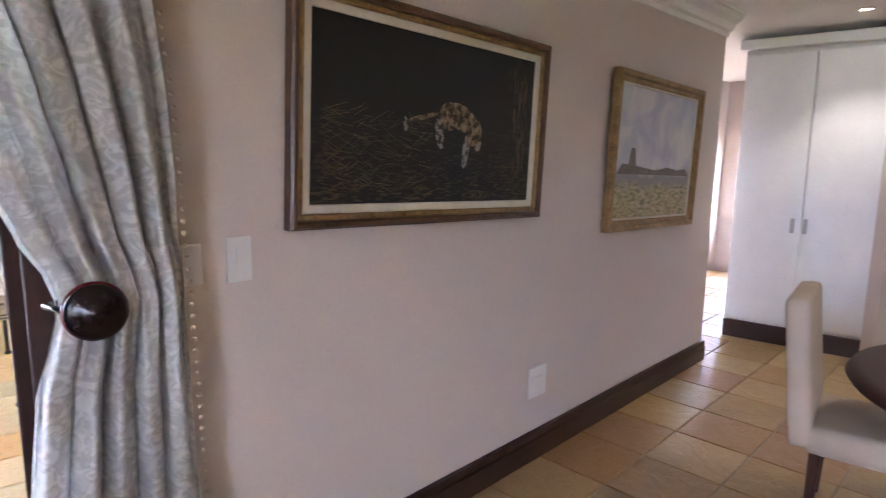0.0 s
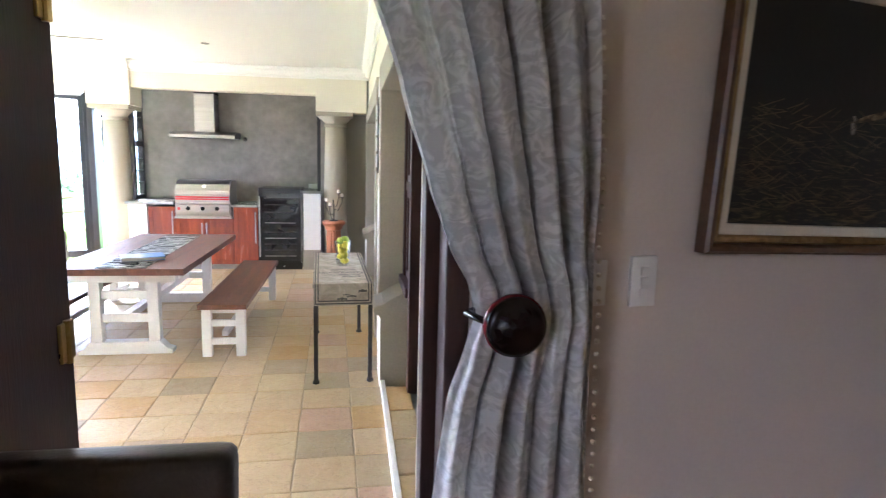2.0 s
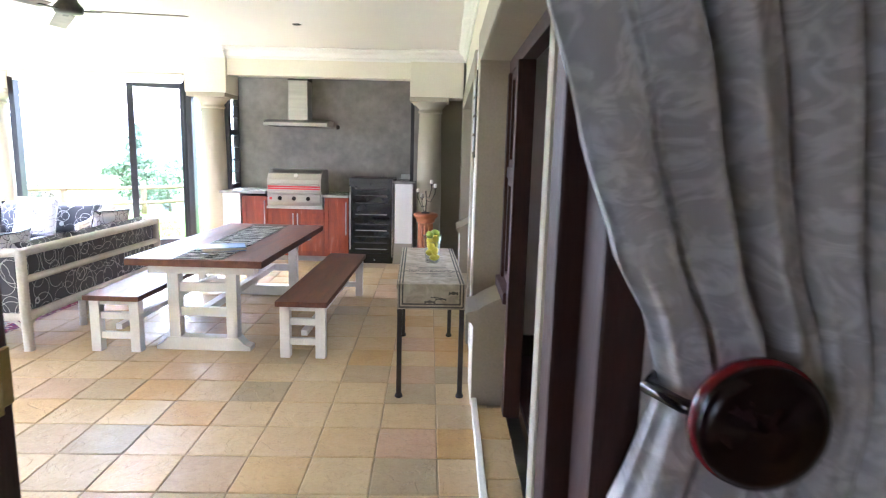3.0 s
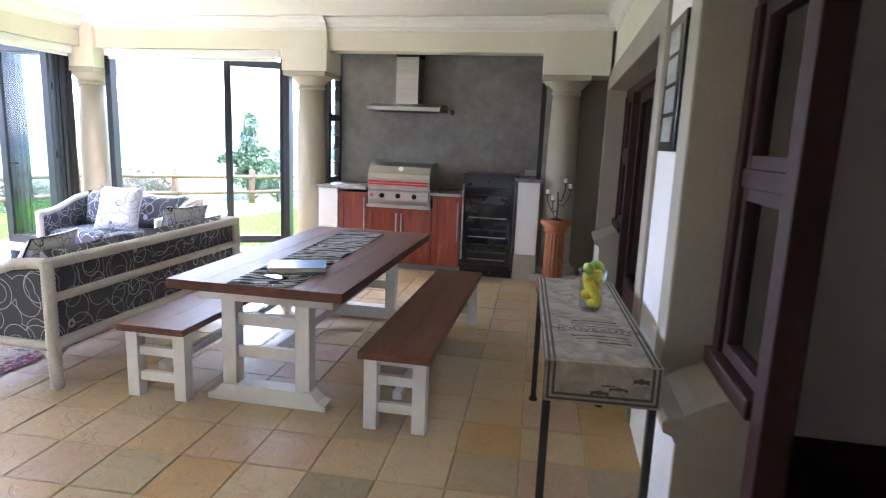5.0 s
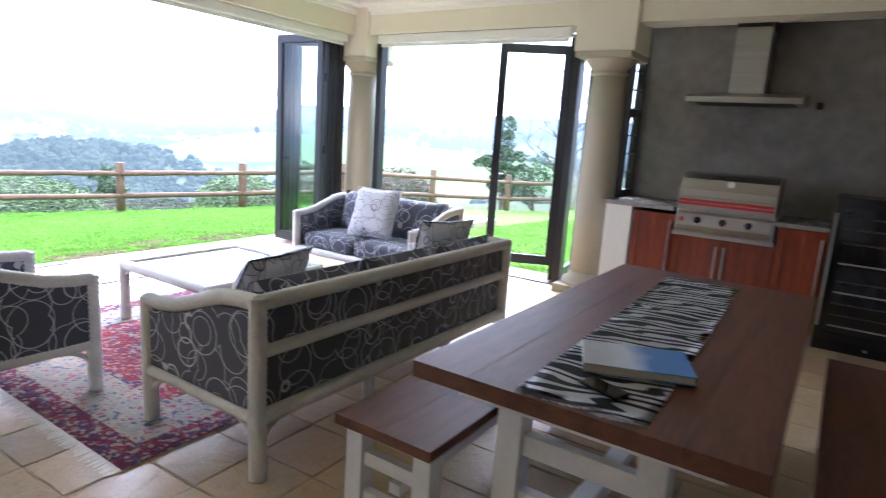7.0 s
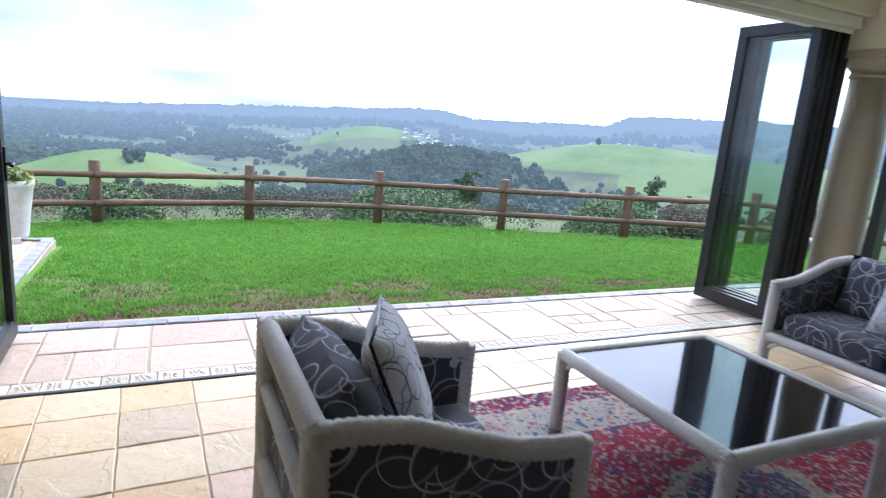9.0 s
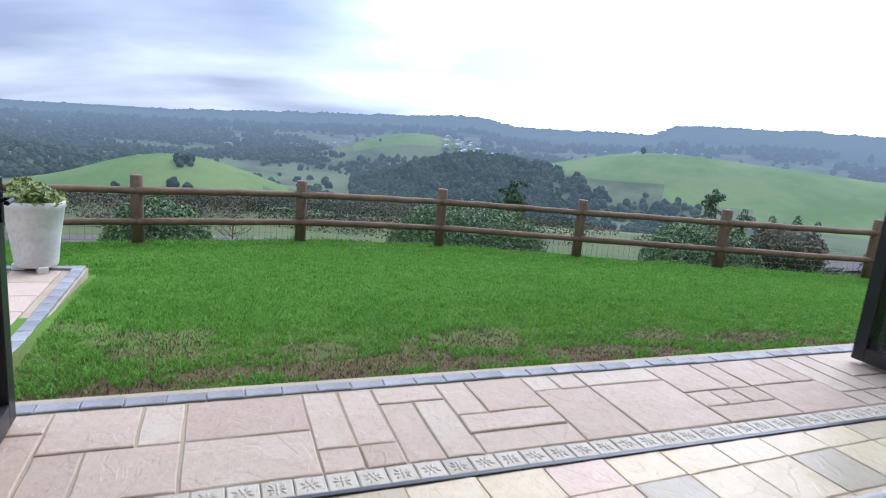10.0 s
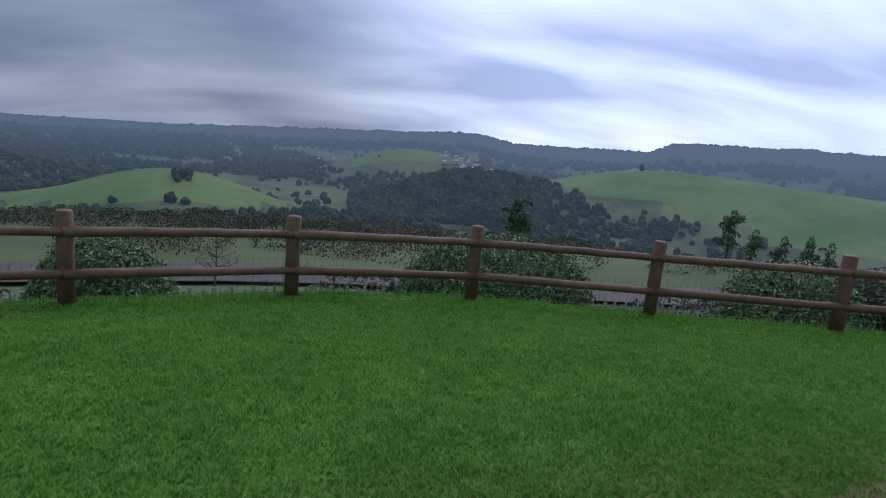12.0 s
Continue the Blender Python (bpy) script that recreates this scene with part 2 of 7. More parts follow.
def stone_material(name, tones, rough, vary_stone=1.0):
    """Sandstone pieces: each takes its own tone by chance, with veins and a riven face."""
    m, t, b = material(name)
    info = t.nodes.new("ShaderNodeObjectInfo")
    geo = t.nodes.new("ShaderNodeNewGeometry")
    pick = calc(t, "FRACT", calc(t, "ADD", info.outputs["Random"], geo.outputs["Random Per Island"]))
    base = ramp(t, pick, [(i / (len(tones) - 1), c) for i, c in enumerate(tones)])
    c = t.nodes.new("ShaderNodeTexCoord")
    shift = t.nodes.new("ShaderNodeVectorMath")
    shift.operation = "ADD"
    link(t, c.outputs["Object"], shift.inputs[0])
    comb = t.nodes.new("ShaderNodeCombineXYZ")
    for k, s in enumerate((37.0, 71.0, 13.0)):
        link(t, calc(t, "MULTIPLY", pick, s), comb.inputs[k])
    link(t, comb.outputs[0], shift.inputs[1])
    n1 = noise_node(t, shift.outputs[0], 4.5, 5, 0.6, 1.2)
    n2 = noise_node(t, shift.outputs[0], 55, 4, 0.6)
    veins = noise_node(t, shift.outputs[0], 4.6, 5, 0.6, 1.6)
    cleft = ramp(t, noise_node(t, shift.outputs[0], 3.4, 4, 0.55, 0.8), [(0.49, (0, 0, 0)), (0.515, (1, 1, 1))])
    col = mix(t, calc(t, "MULTIPLY", n1, 0.5), base, mix(t, 1.0, base, (0.66, 0.52, 0.36), "MULTIPLY"))
    col = mix(t, ramp(t, veins, [(0.49, (0, 0, 0)), (0.5, (0.45, 0.45, 0.45)), (0.51, (0, 0, 0))]), col, mix(t, 1.0, col, (0.5, 0.42, 0.33), "MULTIPLY"))
    col = mix(t, 0.12, col, ramp(t, n2, [(0.3, (0.2, 0.16, 0.1)), (0.7, (0.68, 0.57, 0.38))]))
    link(t, col, b.inputs["Base Color"])
    finish(b, rough)
    link(t, calc(t, "MULTIPLY_ADD", n1, 0.3, rough - 0.15), b.inputs["Roughness"])
    bump(t, b, calc(t, "ADD", calc(t, "MULTIPLY_ADD", veins, 0.9, calc(t, "MULTIPLY", cleft, 0.35)), calc(t, "MULTIPLY", n2, 0.12)), 0.6, 0.008)
    return m


STONE = stone_material("sandstone_floor", [(0.57, 0.43, 0.24), (0.60, 0.47, 0.29), (0.55, 0.41, 0.22), (0.61, 0.49, 0.31), (0.52, 0.33, 0.12), (0.58, 0.45, 0.26), (0.34, 0.28, 0.18), (0.59, 0.46, 0.27), (0.57, 0.44, 0.25), (0.54, 0.36, 0.25), (0.42, 0.33, 0.20)], 0.42)
PAVE = stone_material("pink_paving", [(0.43, 0.325, 0.25), (0.49, 0.385, 0.305), (0.40, 0.295, 0.23), (0.50, 0.41, 0.33), (0.45, 0.35, 0.27)], 0.75)
DECOR = stone_material("relief_border_tile", [(0.46, 0.41, 0.33), (0.54, 0.49, 0.41), (0.40, 0.35, 0.28)], 0.6)
ROOMTILE = stone_material("room_floor_tile", [(0.38, 0.24, 0.07), (0.48, 0.35, 0.15), (0.31, 0.15, 0.05), (0.43, 0.28, 0.09), (0.26, 0.165, 0.07), (0.49, 0.36, 0.17), (0.43, 0.25, 0.07)], 0.4)


def fabric_rings(name, ground, line, scale):
    """Dark cloth printed with thin overlapping rings."""
    m, t, b = material(name)
    v = coords(t)
    total = None
    for k, (s, r) in enumerate(((scale, 0.52), (scale * 0.85, 0.48), (scale * 1.15, 0.5))):
        mp = t.nodes.new("ShaderNodeMapping")
        mp.inputs["Location"].default_value = (1.7 * k, 2.3 * k, 0.9 * k)
        link(t, v, mp.inputs["Vector"])
        vo = t.nodes.new("ShaderNodeTexVoronoi")
        vo.inputs["Scale"].default_value, vo.inputs["Randomness"].default_value = s, 0.75
        link(t, mp.outputs[0], vo.inputs["Vector"])
        ring = calc(t, "LESS_THAN", calc(t, "ABSOLUTE", calc(t, "SUBTRACT", vo.outputs["Distance"], r)), 0.0095)
        total = ring if total is None else calc(t, "MAXIMUM", total, ring)
    n = noise_node(t, v, 160, 2)
    col = mix(t, total, mix(t, n, ground, tuple(min(1, c * 1.5) for c in ground)), line)
    link(t, col, b.inputs["Base Color"])
    finish(b, 0.85)
    b.inputs["Sheen Weight"].default_value = 0.15
    bump(t, b, calc(t, "ADD", n, calc(t, "MULTIPLY", total, 0.6)), 0.25, 0.003)
    return m


RINGS = fabric_rings("ring_print_fabric", (0.050, 0.053, 0.070), (0.54, 0.56, 0.59), 5.0)
RINGS_LIGHT = fabric_rings("pale_ring_cushion", (0.50, 0.50, 0.52), (0.16, 0.16, 0.19), 6.5)
RINGS_GREY = fabric_rings("grey_ring_cushion", (0.55, 0.55, 0.57), (0.03, 0.03, 0.04), 6.5)

# curtain: silver brocade
CURTAIN, t, b = material("silver_brocade")
v = coords(t)
vo = t.nodes.new("ShaderNodeTexVoronoi")
vo.inputs["Scale"].default_value = 16
link(t, coords(t, "Object", (1, 1, 0.8)), vo.inputs["Vector"])
damask = noise_node(t, coords(t, "Object", (1, 0.3, 1)), 20, 2.5, 0.5, 2.6)
leafy = ramp(t, damask, [(0.42, (0, 0, 0)), (0.60, (1, 1, 1))])
link(t, mix(t, leafy, (0.66, 0.65, 0.635), (0.88, 0.87, 0.855)), b.inputs["Base Color"])
finish(b, 0.36)
b.inputs["Sheen Weight"].default_value = 0.35
bump(t, b, calc(t, "ADD", damask, noise_node(t, v, 220, 2)), 0.25, 0.004)

# zebra cloth
ZEBRA, t, b = material("zebra_print_cloth")
wv = t.nodes.new("ShaderNodeTexWave")
for key, val in (("Scale", 4.2), ("Distortion", 9.0), ("Detail", 0.5), ("Detail Scale", 1.7)):
    wv.inputs[key].default_value = val
link(t, coords(t, "Object", (0.55, 1.7, 1), (0, 0, 0.9)), wv.inputs["Vector"])
link(t, ramp(t, wv.outputs["Fac"], [(0.43, (0.025, 0.025, 0.028)), (0.48, (0.70, 0.69, 0.66))]), b.inputs["Base Color"])
finish(b, 0.85)
bump(t, b, noise_node(t, coords(t), 180, 2), 0.3, 0.003)

# printed linen on the side table
CLOTH, t, b = material("printed_linen_cloth")
v = coords(t)
n = ramp(t, noise_node(t, v, 11, 6, 0.65, 0.8), [(0.36, (0, 0, 0)), (0.64, (1, 1, 1))])
link(t, mix(t, calc(t, "MULTIPLY", noise_node(t, v, 150, 2), 0.4), mix(t, n, (0.24, 0.205, 0.16), (0.47, 0.42, 0.345)), (0.36, 0.32, 0.26)), b.inputs["Base Color"])
finish(b, 0.9)
bump(t, b, noise_node(t, v, 240, 2), 0.3, 0.003)
CLOTH_INK = surface("cloth_ink", (0.05, 0.045, 0.04), (0.12, 0.11, 0.10), 0.9, big=20, fine=120, relief=0.1)

# rug: borders counted in from the edge, field with a medallion
RUG_HX, RUG_HY = 1.14, 1.55
RUG, t, b = material("red_persian_rug")
c = t.nodes.new("ShaderNodeTexCoord")
sep = t.nodes.new("ShaderNodeSeparateXYZ")
link(t, c.outputs["Object"], sep.inputs[0])
ax, ay = calc(t, "ABSOLUTE", sep.outputs[0]), calc(t, "ABSOLUTE", sep.outputs[1])
edge = calc(t, "MINIMUM", calc(t, "SUBTRACT", RUG_HX, ax), calc(t, "SUBTRACT", RUG_HY, ay))
band = t.nodes.new("ShaderNodeValToRGB")
band.color_ramp.interpolation = "CONSTANT"
stops = [(0.0, (0.16, 0.015, 0.05)), (0.035, (0.20, 0.018, 0.075)), (0.15, (0.56, 0.47, 0.36)), (0.175, (0.44, 0.42, 0.37)), (0.43, (0.52, 0.43, 0.32)), (0.455, (0.07, 0.07, 0.16)), (0.48, (0.36, 0.02, 0.045))]
while len(band.color_ramp.elements) < len(stops):
    band.color_ramp.elements.new(0.9)
for e, (p, col) in zip(band.color_ramp.elements, stops):
    e.position, e.color = p, (*col, 1)
link(t, edge, band.inputs["Fac"])
med = calc(t, "ADD", calc(t, "POWER", calc(t, "MULTIPLY", sep.outputs[0], 2.6), 2), calc(t, "POWER", calc(t, "MULTIPLY", sep.outputs[1], 1.7), 2))
med = calc(t, "MULTIPLY_ADD", noise_node(t, c.outputs["Object"], 7, 2), 0.5, med)
ground = mix(t, calc(t, "LESS_THAN", med, 0.75), band.outputs["Color"], (0.46, 0.40, 0.30))
ground = mix(t, calc(t, "LESS_THAN", med, 0.5), ground, (0.12, 0.13, 0.20))
flowers = t.nodes.new("ShaderNodeTexVoronoi")
flowers.inputs["Scale"].default_value = 30
link(t, c.outputs["Object"], flowers.inputs["Vector"])
dots = calc(t, "LESS_THAN", flowers.outputs["Distance"], 0.5)
petals = ramp(t, noise_node(t, c.outputs["Object"], 16, 1), [(0.40, (0.05, 0.07, 0.22)), (0.48, (0.62, 0.54, 0.42)), (0.54, (0.58, 0.50, 0.38)), (0.60, (0.42, 0.03, 0.09))])
ground = mix(t, calc(t, "MULTIPLY", dots, 0.78), ground, petals)
vines = ramp(t, noise_node(t, c.outputs["Object"], 20, 3, 0.6, 2.0), [(0.47, (0, 0, 0)), (0.5, (1, 1, 1)), (0.53, (0, 0, 0))])
ground = mix(t, calc(t, "MULTIPLY", vines, 0.7), ground, ramp(t, noise_node(t, c.outputs["Object"], 9, 2), [(0.44, (0.07, 0.09, 0.22)), (0.56, (0.54, 0.47, 0.35))]))
link(t, ground, b.inputs["Base Color"])
finish(b, 0.95)
bump(t, b, noise_node(t, c.outputs["Object"], 140, 2), 0.6, 0.006)

# glass
GLASS, t, b = material("clear_pane")
t.nodes.clear()
out, gl, tr, ms = (t.nodes.new(k) for k in ("ShaderNodeOutputMaterial", "ShaderNodeBsdfGlossy", "ShaderNodeBsdfTransparent", "ShaderNodeMixShader"))
lw = t.nodes.new("ShaderNodeLayerWeight")
gloss = calc(t, "MULTIPLY_ADD", calc(t, "POWER", lw.outputs["Facing"], 4.0), 0.75, 0.035)
gl.inputs["Roughness"].default_value = 0.01
tr.inputs["Color"].default_value = (0.93, 0.96, 0.95, 1)
link(t, gloss, ms.inputs[0]), link(t, tr.outputs[0], ms.inputs[1]), link(t, gl.outputs[0], ms.inputs[2]), link(t, ms.outputs[0], out.inputs[0])
TINT, t, b = material("smoked_glass_door")
link(t, ramp(t, noise_node(t, coords(t), 6), [(0.3, (0.008, 0.008, 0.009)), (0.7, (0.016, 0.016, 0.017))]), b.inputs["Base Color"])
finish(b, 0.06)
LAMP, t, b = material("downlight_glow")
b.inputs["Emission Color"].default_value, b.inputs["Emission Strength"].default_value = (1.0, 0.86, 0.66, 1), 3.0

# paintings
NIGHT, t, b = material("dark_thicket_canvas")
v = coords(t)
sep = t.nodes.new("ShaderNodeSeparateXYZ")
link(t, v, sep.inputs[0])
low = calc(t, "SMOOTH_MIN", calc(t, "MAXIMUM", calc(t, "MULTIPLY_ADD", sep.outputs[2], -3.2, 0.15), 0.0), 1.0, 0.2)
straw = noise_node(t, coords(t, "Object", (5, 1, 22), (0, 0.6, 0)), 1.8, 6, 0.7, 2.2)
tone = mix(t, calc(t, "MULTIPLY", low, ramp(t, straw, [(0.5, (0, 0, 0)), (0.72, (1, 1, 1))])), (0.008, 0.007, 0.006), (0.15, 0.11, 0.05))
side = calc(t, "MULTIPLY", ramp(t, sep.outputs[0], [(0.36, (0, 0, 0)), (0.46, (1, 1, 1))]), ramp(t, noise_node(t, v, 24, 4), [(0.45, (0, 0, 0)), (0.7, (1, 1, 1))]))
link(t, mix(t, calc(t, "MULTIPLY", side, 0.25), tone, (0.10, 0.08, 0.04)), b.inputs["Base Color"])
finish(b, 0.55)
bump(t, b, noise_node(t, v, 60, 4), 0.3, 0.003)
FIGURE, t, b = material("tawny_brushwork")
n = noise_node(t, coords(t), 46, 2)
link(t, ramp(t, n, [(0.40, (0.035, 0.022, 0.012)), (0.5, (0.17, 0.11, 0.05)), (0.68, (0.34, 0.25, 0.14))]), b.inputs["Base Color"])
finish(b, 0.6)
STRAW = surface("straw_brushwork", (0.03, 0.022, 0.012), (0.16, 0.115, 0.06), 0.6, big=6, fine=40, relief=0.1)
FIGURE_PALE, t, b = material("pale_brushwork")
n = noise_node(t, coords(t), 50, 2)
link(t, ramp(t, n, [(0.42, (0.035, 0.03, 0.022)), (0.55, (0.30, 0.26, 0.20))]), b.inputs["Base Color"])
finish(b, 0.6)
VELD, t, b = material("landscape_canvas")
v = coords(t)
sep = t.nodes.new("ShaderNodeSeparateXYZ")
link(t, v, sep.inputs[0])
h = calc(t, "MULTIPLY_ADD", noise_node(t, v, 5, 4), 0.14, calc(t, "ADD", sep.outputs[2], 0.30))
clouds = ramp(t, noise_node(t, v, 4.5, 4, 0.5, 0.6), [(0.4, (0.44, 0.46, 0.55)), (0.6, (0.62, 0.61, 0.62))])
land = ramp(t, noise_node(t, coords(t, "Object", (3, 1, 9)), 6, 4), [(0.35, (0.16, 0.17, 0.09)), (0.5, (0.40, 0.33, 0.17)), (0.65, (0.50, 0.42, 0.28))])
hills = mix(t, ramp(t, h, [(0.16, (0, 0, 0)), (0.22, (1, 1, 1))]), land, (0.27, 0.26, 0.25))
link(t, mix(t, ramp(t, h, [(0.24, (0, 0, 0)), (0.31, (1, 1, 1))]), hills, clouds), b.inputs["Base Color"])
finish(b, 0.6)
bump(t, b, noise_node(t, v, 70, 4), 0.3, 0.003)
COVER, t, b = material("printed_book_cover")
v = coords(t)
sep = t.nodes.new("ShaderNodeSeparateXYZ")
link(t, v, sep.inputs[0])
h = calc(t, "MULTIPLY_ADD", noise_node(t, v, 12, 4), 0.10, sep.outputs[0])
link(t, ramp(t, calc(t, "ADD", h, 0.1), [(0.0, (0.34, 0.35, 0.36)), (0.12, (0.62, 0.66, 0.70)), (0.2, (0.10, 0.25, 0.55)), (0.4, (0.10, 0.26, 0.58))]), b.inputs["Base Color"])
finish(b, 0.3)

# ground materials
LAWN, t, b = material("lawn_soil_and_turf")
v = coords(t)
n1, n2 = noise_node(t, v, 0.9, 5), noise_node(t, v, 30, 4)
turf = mix(t, n2, mix(t, n1, (0.065, 0.155, 0.012), (0.095, 0.205, 0.018)), (0.100, 0.170, 0.026))
sep = t.nodes.new("ShaderNodeSeparateXYZ")
link(t, v, sep.inputs[0])
rim = t.nodes.new("ShaderNodeMapRange")
rim.inputs["From Min"].default_value, rim.inputs["From Max"].default_value = -1.35, -0.1
link(t, sep.outputs[0], rim.inputs["Value"])
beside = calc(t, "LESS_THAN", sep.outputs[1], 4.1)
worn = calc(t, "MULTIPLY", calc(t, "MULTIPLY", rim.outputs[0], beside), ramp(t, noise_node(t, v, 3.2, 5, 0.6), [(0.26, (0, 0, 0)), (0.42, (1, 1, 1))]))
earth = mix(t, noise_node(t, v, 45, 4), (0.055, 0.031, 0.015), (0.14, 0.088, 0.046))
link(t, mix(t, worn, turf, earth), b.inputs["Base Color"])
finish(b, 0.95, 0.0, 0.2)
bump(t, b, n2, 0.6, 0.02)
def let_through(t, bsdf, colour, share):
    """Thin leaves pass part of the light on to their far side."""
    tl, ms = t.nodes.new("ShaderNodeBsdfTranslucent"), t.nodes.new("ShaderNodeMixShader")
    ms.inputs[0].default_value = share
    link(t, colour, tl.inputs["Color"])
    link(t, bsdf.outputs[0], ms.inputs[1]), link(t, tl.outputs[0], ms.inputs[2])
    link(t, ms.outputs[0], t.nodes["Material Output"].inputs["Surface"])


GRASS, t, b = material("grass_blades")
geo = t.nodes.new("ShaderNodeNewGeometry")
v = coords(t)
patch = noise_node(t, v, 0.8, 4)
green = ramp(t, geo.outputs["Random Per Island"], [(0.0, (0.050, 0.150, 0.014)), (0.5, (0.110, 0.280, 0.026)), (0.9, (0.190, 0.370, 0.050)), (1.0, (0.38, 0.38, 0.14))])
link(t, mix(t, ramp(t, noise_node(t, v, 9, 4, 0.65), [(0.42, (0, 0, 0)), (0.66, (0.7, 0.7, 0.7))]), mix(t, calc(t, "MULTIPLY", patch, 0.5), green, (0.070, 0.19, 0.02)), (0.18, 0.35, 0.055)), b.inputs["Base Color"])
finish(b, 0.8, 0.0, 0.15)
let_through(t, b, b.inputs["Base Color"].links[0].from_socket, 0.4)
DRYGRASS = surface("dry_grass_blades", (0.07, 0.05, 0.022), (0.18, 0.135, 0.065), 0.8, big=3, fine=30, relief=0.1)


def hazed_material(name, dark, light, scale, haze_from, haze_to):
    """Far country; painted haze, a blue glow, grows with the way from the house."""
    m, t, b = material(name)
    c = t.nodes.new("ShaderNodeTexCoord")
    n1, n2 = noise_node(t, c.outputs["Object"], scale, 6, 0.6), noise_node(t, c.outputs["Object"], scale * 9, 4)
    col = mix(t, ramp(t, n1, [(0.42, (0, 0, 0)), (0.56, (1, 1, 1))]), dark, light)
    col = mix(t, calc(t, "MULTIPLY", n2, 0.5), col, tuple(k * 0.6 for k in dark))
    link(t, col, b.inputs["Base Color"])
    finish(b, 0.95, spec=0.1)
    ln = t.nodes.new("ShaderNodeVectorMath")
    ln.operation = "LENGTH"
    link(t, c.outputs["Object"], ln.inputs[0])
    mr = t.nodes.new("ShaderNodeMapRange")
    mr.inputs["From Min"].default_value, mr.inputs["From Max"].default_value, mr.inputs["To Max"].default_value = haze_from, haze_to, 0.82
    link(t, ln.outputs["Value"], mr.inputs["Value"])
    # blue emission stands in for haze; the land itself gives no light
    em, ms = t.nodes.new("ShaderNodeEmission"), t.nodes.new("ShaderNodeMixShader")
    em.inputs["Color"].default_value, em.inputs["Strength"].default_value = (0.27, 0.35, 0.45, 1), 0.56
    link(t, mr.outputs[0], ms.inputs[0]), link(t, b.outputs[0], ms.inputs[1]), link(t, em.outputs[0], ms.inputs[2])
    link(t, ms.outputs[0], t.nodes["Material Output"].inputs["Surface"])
    return m


COUNTRY = hazed_material("valley_country", (0.055, 0.070, 0.032), (0.125, 0.145, 0.062), 0.012, 60, 1900)
FIELD = hazed_material("green_field", (0.090, 0.150, 0.034), (0.145, 0.195, 0.058), 0.012, 60, 1900)
WOODS = hazed_material("far_trees", (0.022, 0.036, 0.018), (0.050, 0.070, 0.036), 0.05, 60, 1900)
RIDGE = hazed_material("far_ridge", (0.03, 0.045, 0.03), (0.06, 0.08, 0.045), 0.004, 60, 1900)
HOUSES = hazed_material("far_house_walls", (0.36, 0.35, 0.34), (0.52, 0.51, 0.50), 0.05, 60, 1900)


# ---- building helpers ----
def to_object(name, bm, mat, smooth=False):
    me = bpy.data.meshes.new(name)
    bmesh.ops.recalc_face_normals(bm, faces=bm.faces)
    if smooth:
        for f in bm.faces:
            f.smooth = True
    bm.to_mesh(me)
    bm.free()
    me.materials.append(mat)
    return new(name, me)


def part(name, bm, mat, parent, label="", smooth=False):
    ob = to_object(name, bm, mat, smooth)
    ob.parent = parent
    return tagged(ob, label)


def thing(name, m, label, category, group="", kind=""):
    ob = new(name)
    ob.matrix_world = m
    return tagged(ob, label, category, group, kind)


def solid(name, bm, mat, label, category, kind="structure", smooth=False):
    return tagged(to_object(name, bm, mat, smooth), label, category, "", kind)


def box(x0, x1, y0, y1, z0, z1, bevel=0.0, bm=None, m=None, seg=2):
    made = bmesh.new()
    bmesh.ops.create_cube(made, size=1.0, matrix=Matrix.Translation(((x0 + x1) / 2, (y0 + y1) / 2, (z0 + z1) / 2)) @ Matrix.Diagonal((abs(x1 - x0), abs(y1 - y0), abs(z1 - z0), 1)))
    if bevel:
        bmesh.ops.bevel(made, geom=made.edges[:], offset=bevel, segments=seg, affect="EDGES", profile=0.6)
    if m is not None:
        made.transform(m)
    return join(bm, made)


def join(bm, made):
    if bm is None:
        return made
    me = bpy.data.meshes.new("scratch")
    made.to_mesh(me)
    made.free()
    bm.from_mesh(me)
    bpy.data.meshes.remove(me)
    return bm


def prism(points, z0, z1, bm=None):
    """A plan outline pulled up from z0 to z1."""
    made = bmesh.new()
    lo, hi = [made.verts.new((x, y, z0)) for x, y in points], [made.verts.new((x, y, z1)) for x, y in points]
    made.faces.new(lo), made.faces.new(hi)
    for i in range(len(points)):
        k = (i + 1) % len(points)
        made.faces.new((lo[i], lo[k], hi[k], hi[i]))
    return join(bm, made)


def extrude_profile(profile, length, m=None, bm=None):
    """A profile of (y, z) pulled along x from 0 to length."""
    made = bmesh.new()
    a, c = [made.verts.new((0, y, z)) for y, z in profile], [made.verts.new((length, y, z)) for y, z in profile]
    made.faces.new(a), made.faces.new(c)
    for i in range(len(profile)):
        k = (i + 1) % len(profile)
        made.faces.new((a[i], a[k], c[k], c[i]))
    if m is not None:
        made.transform(m)
    return join(bm, made)


def lathe(profile, seg=24, flute=0, depth=0.0, bm=None, m=None):
    """A profile of (radius, z) turned round z."""
    made = bmesh.new()
    rings = []
    for r, z in profile:
        ring = []
        for k in range(seg):
            a = 2 * math.pi * k / seg
            rr = r * (1 - depth * abs(math.sin(flute * a / 2)) ** 0.7) if flute else r
            ring.append(made.verts.new((rr * math.cos(a), rr * math.sin(a), z)))
        rings.append(ring)
    for lo, hi in zip(rings, rings[1:]):
        for k in range(seg):
            q = (k + 1) % seg
            made.faces.new((lo[k], lo[q], hi[q], hi[k]))
    made.faces.new(rings[0]), made.faces.new(rings[-1])
    if m is not None:
        made.transform(m)
    return join(bm, made)


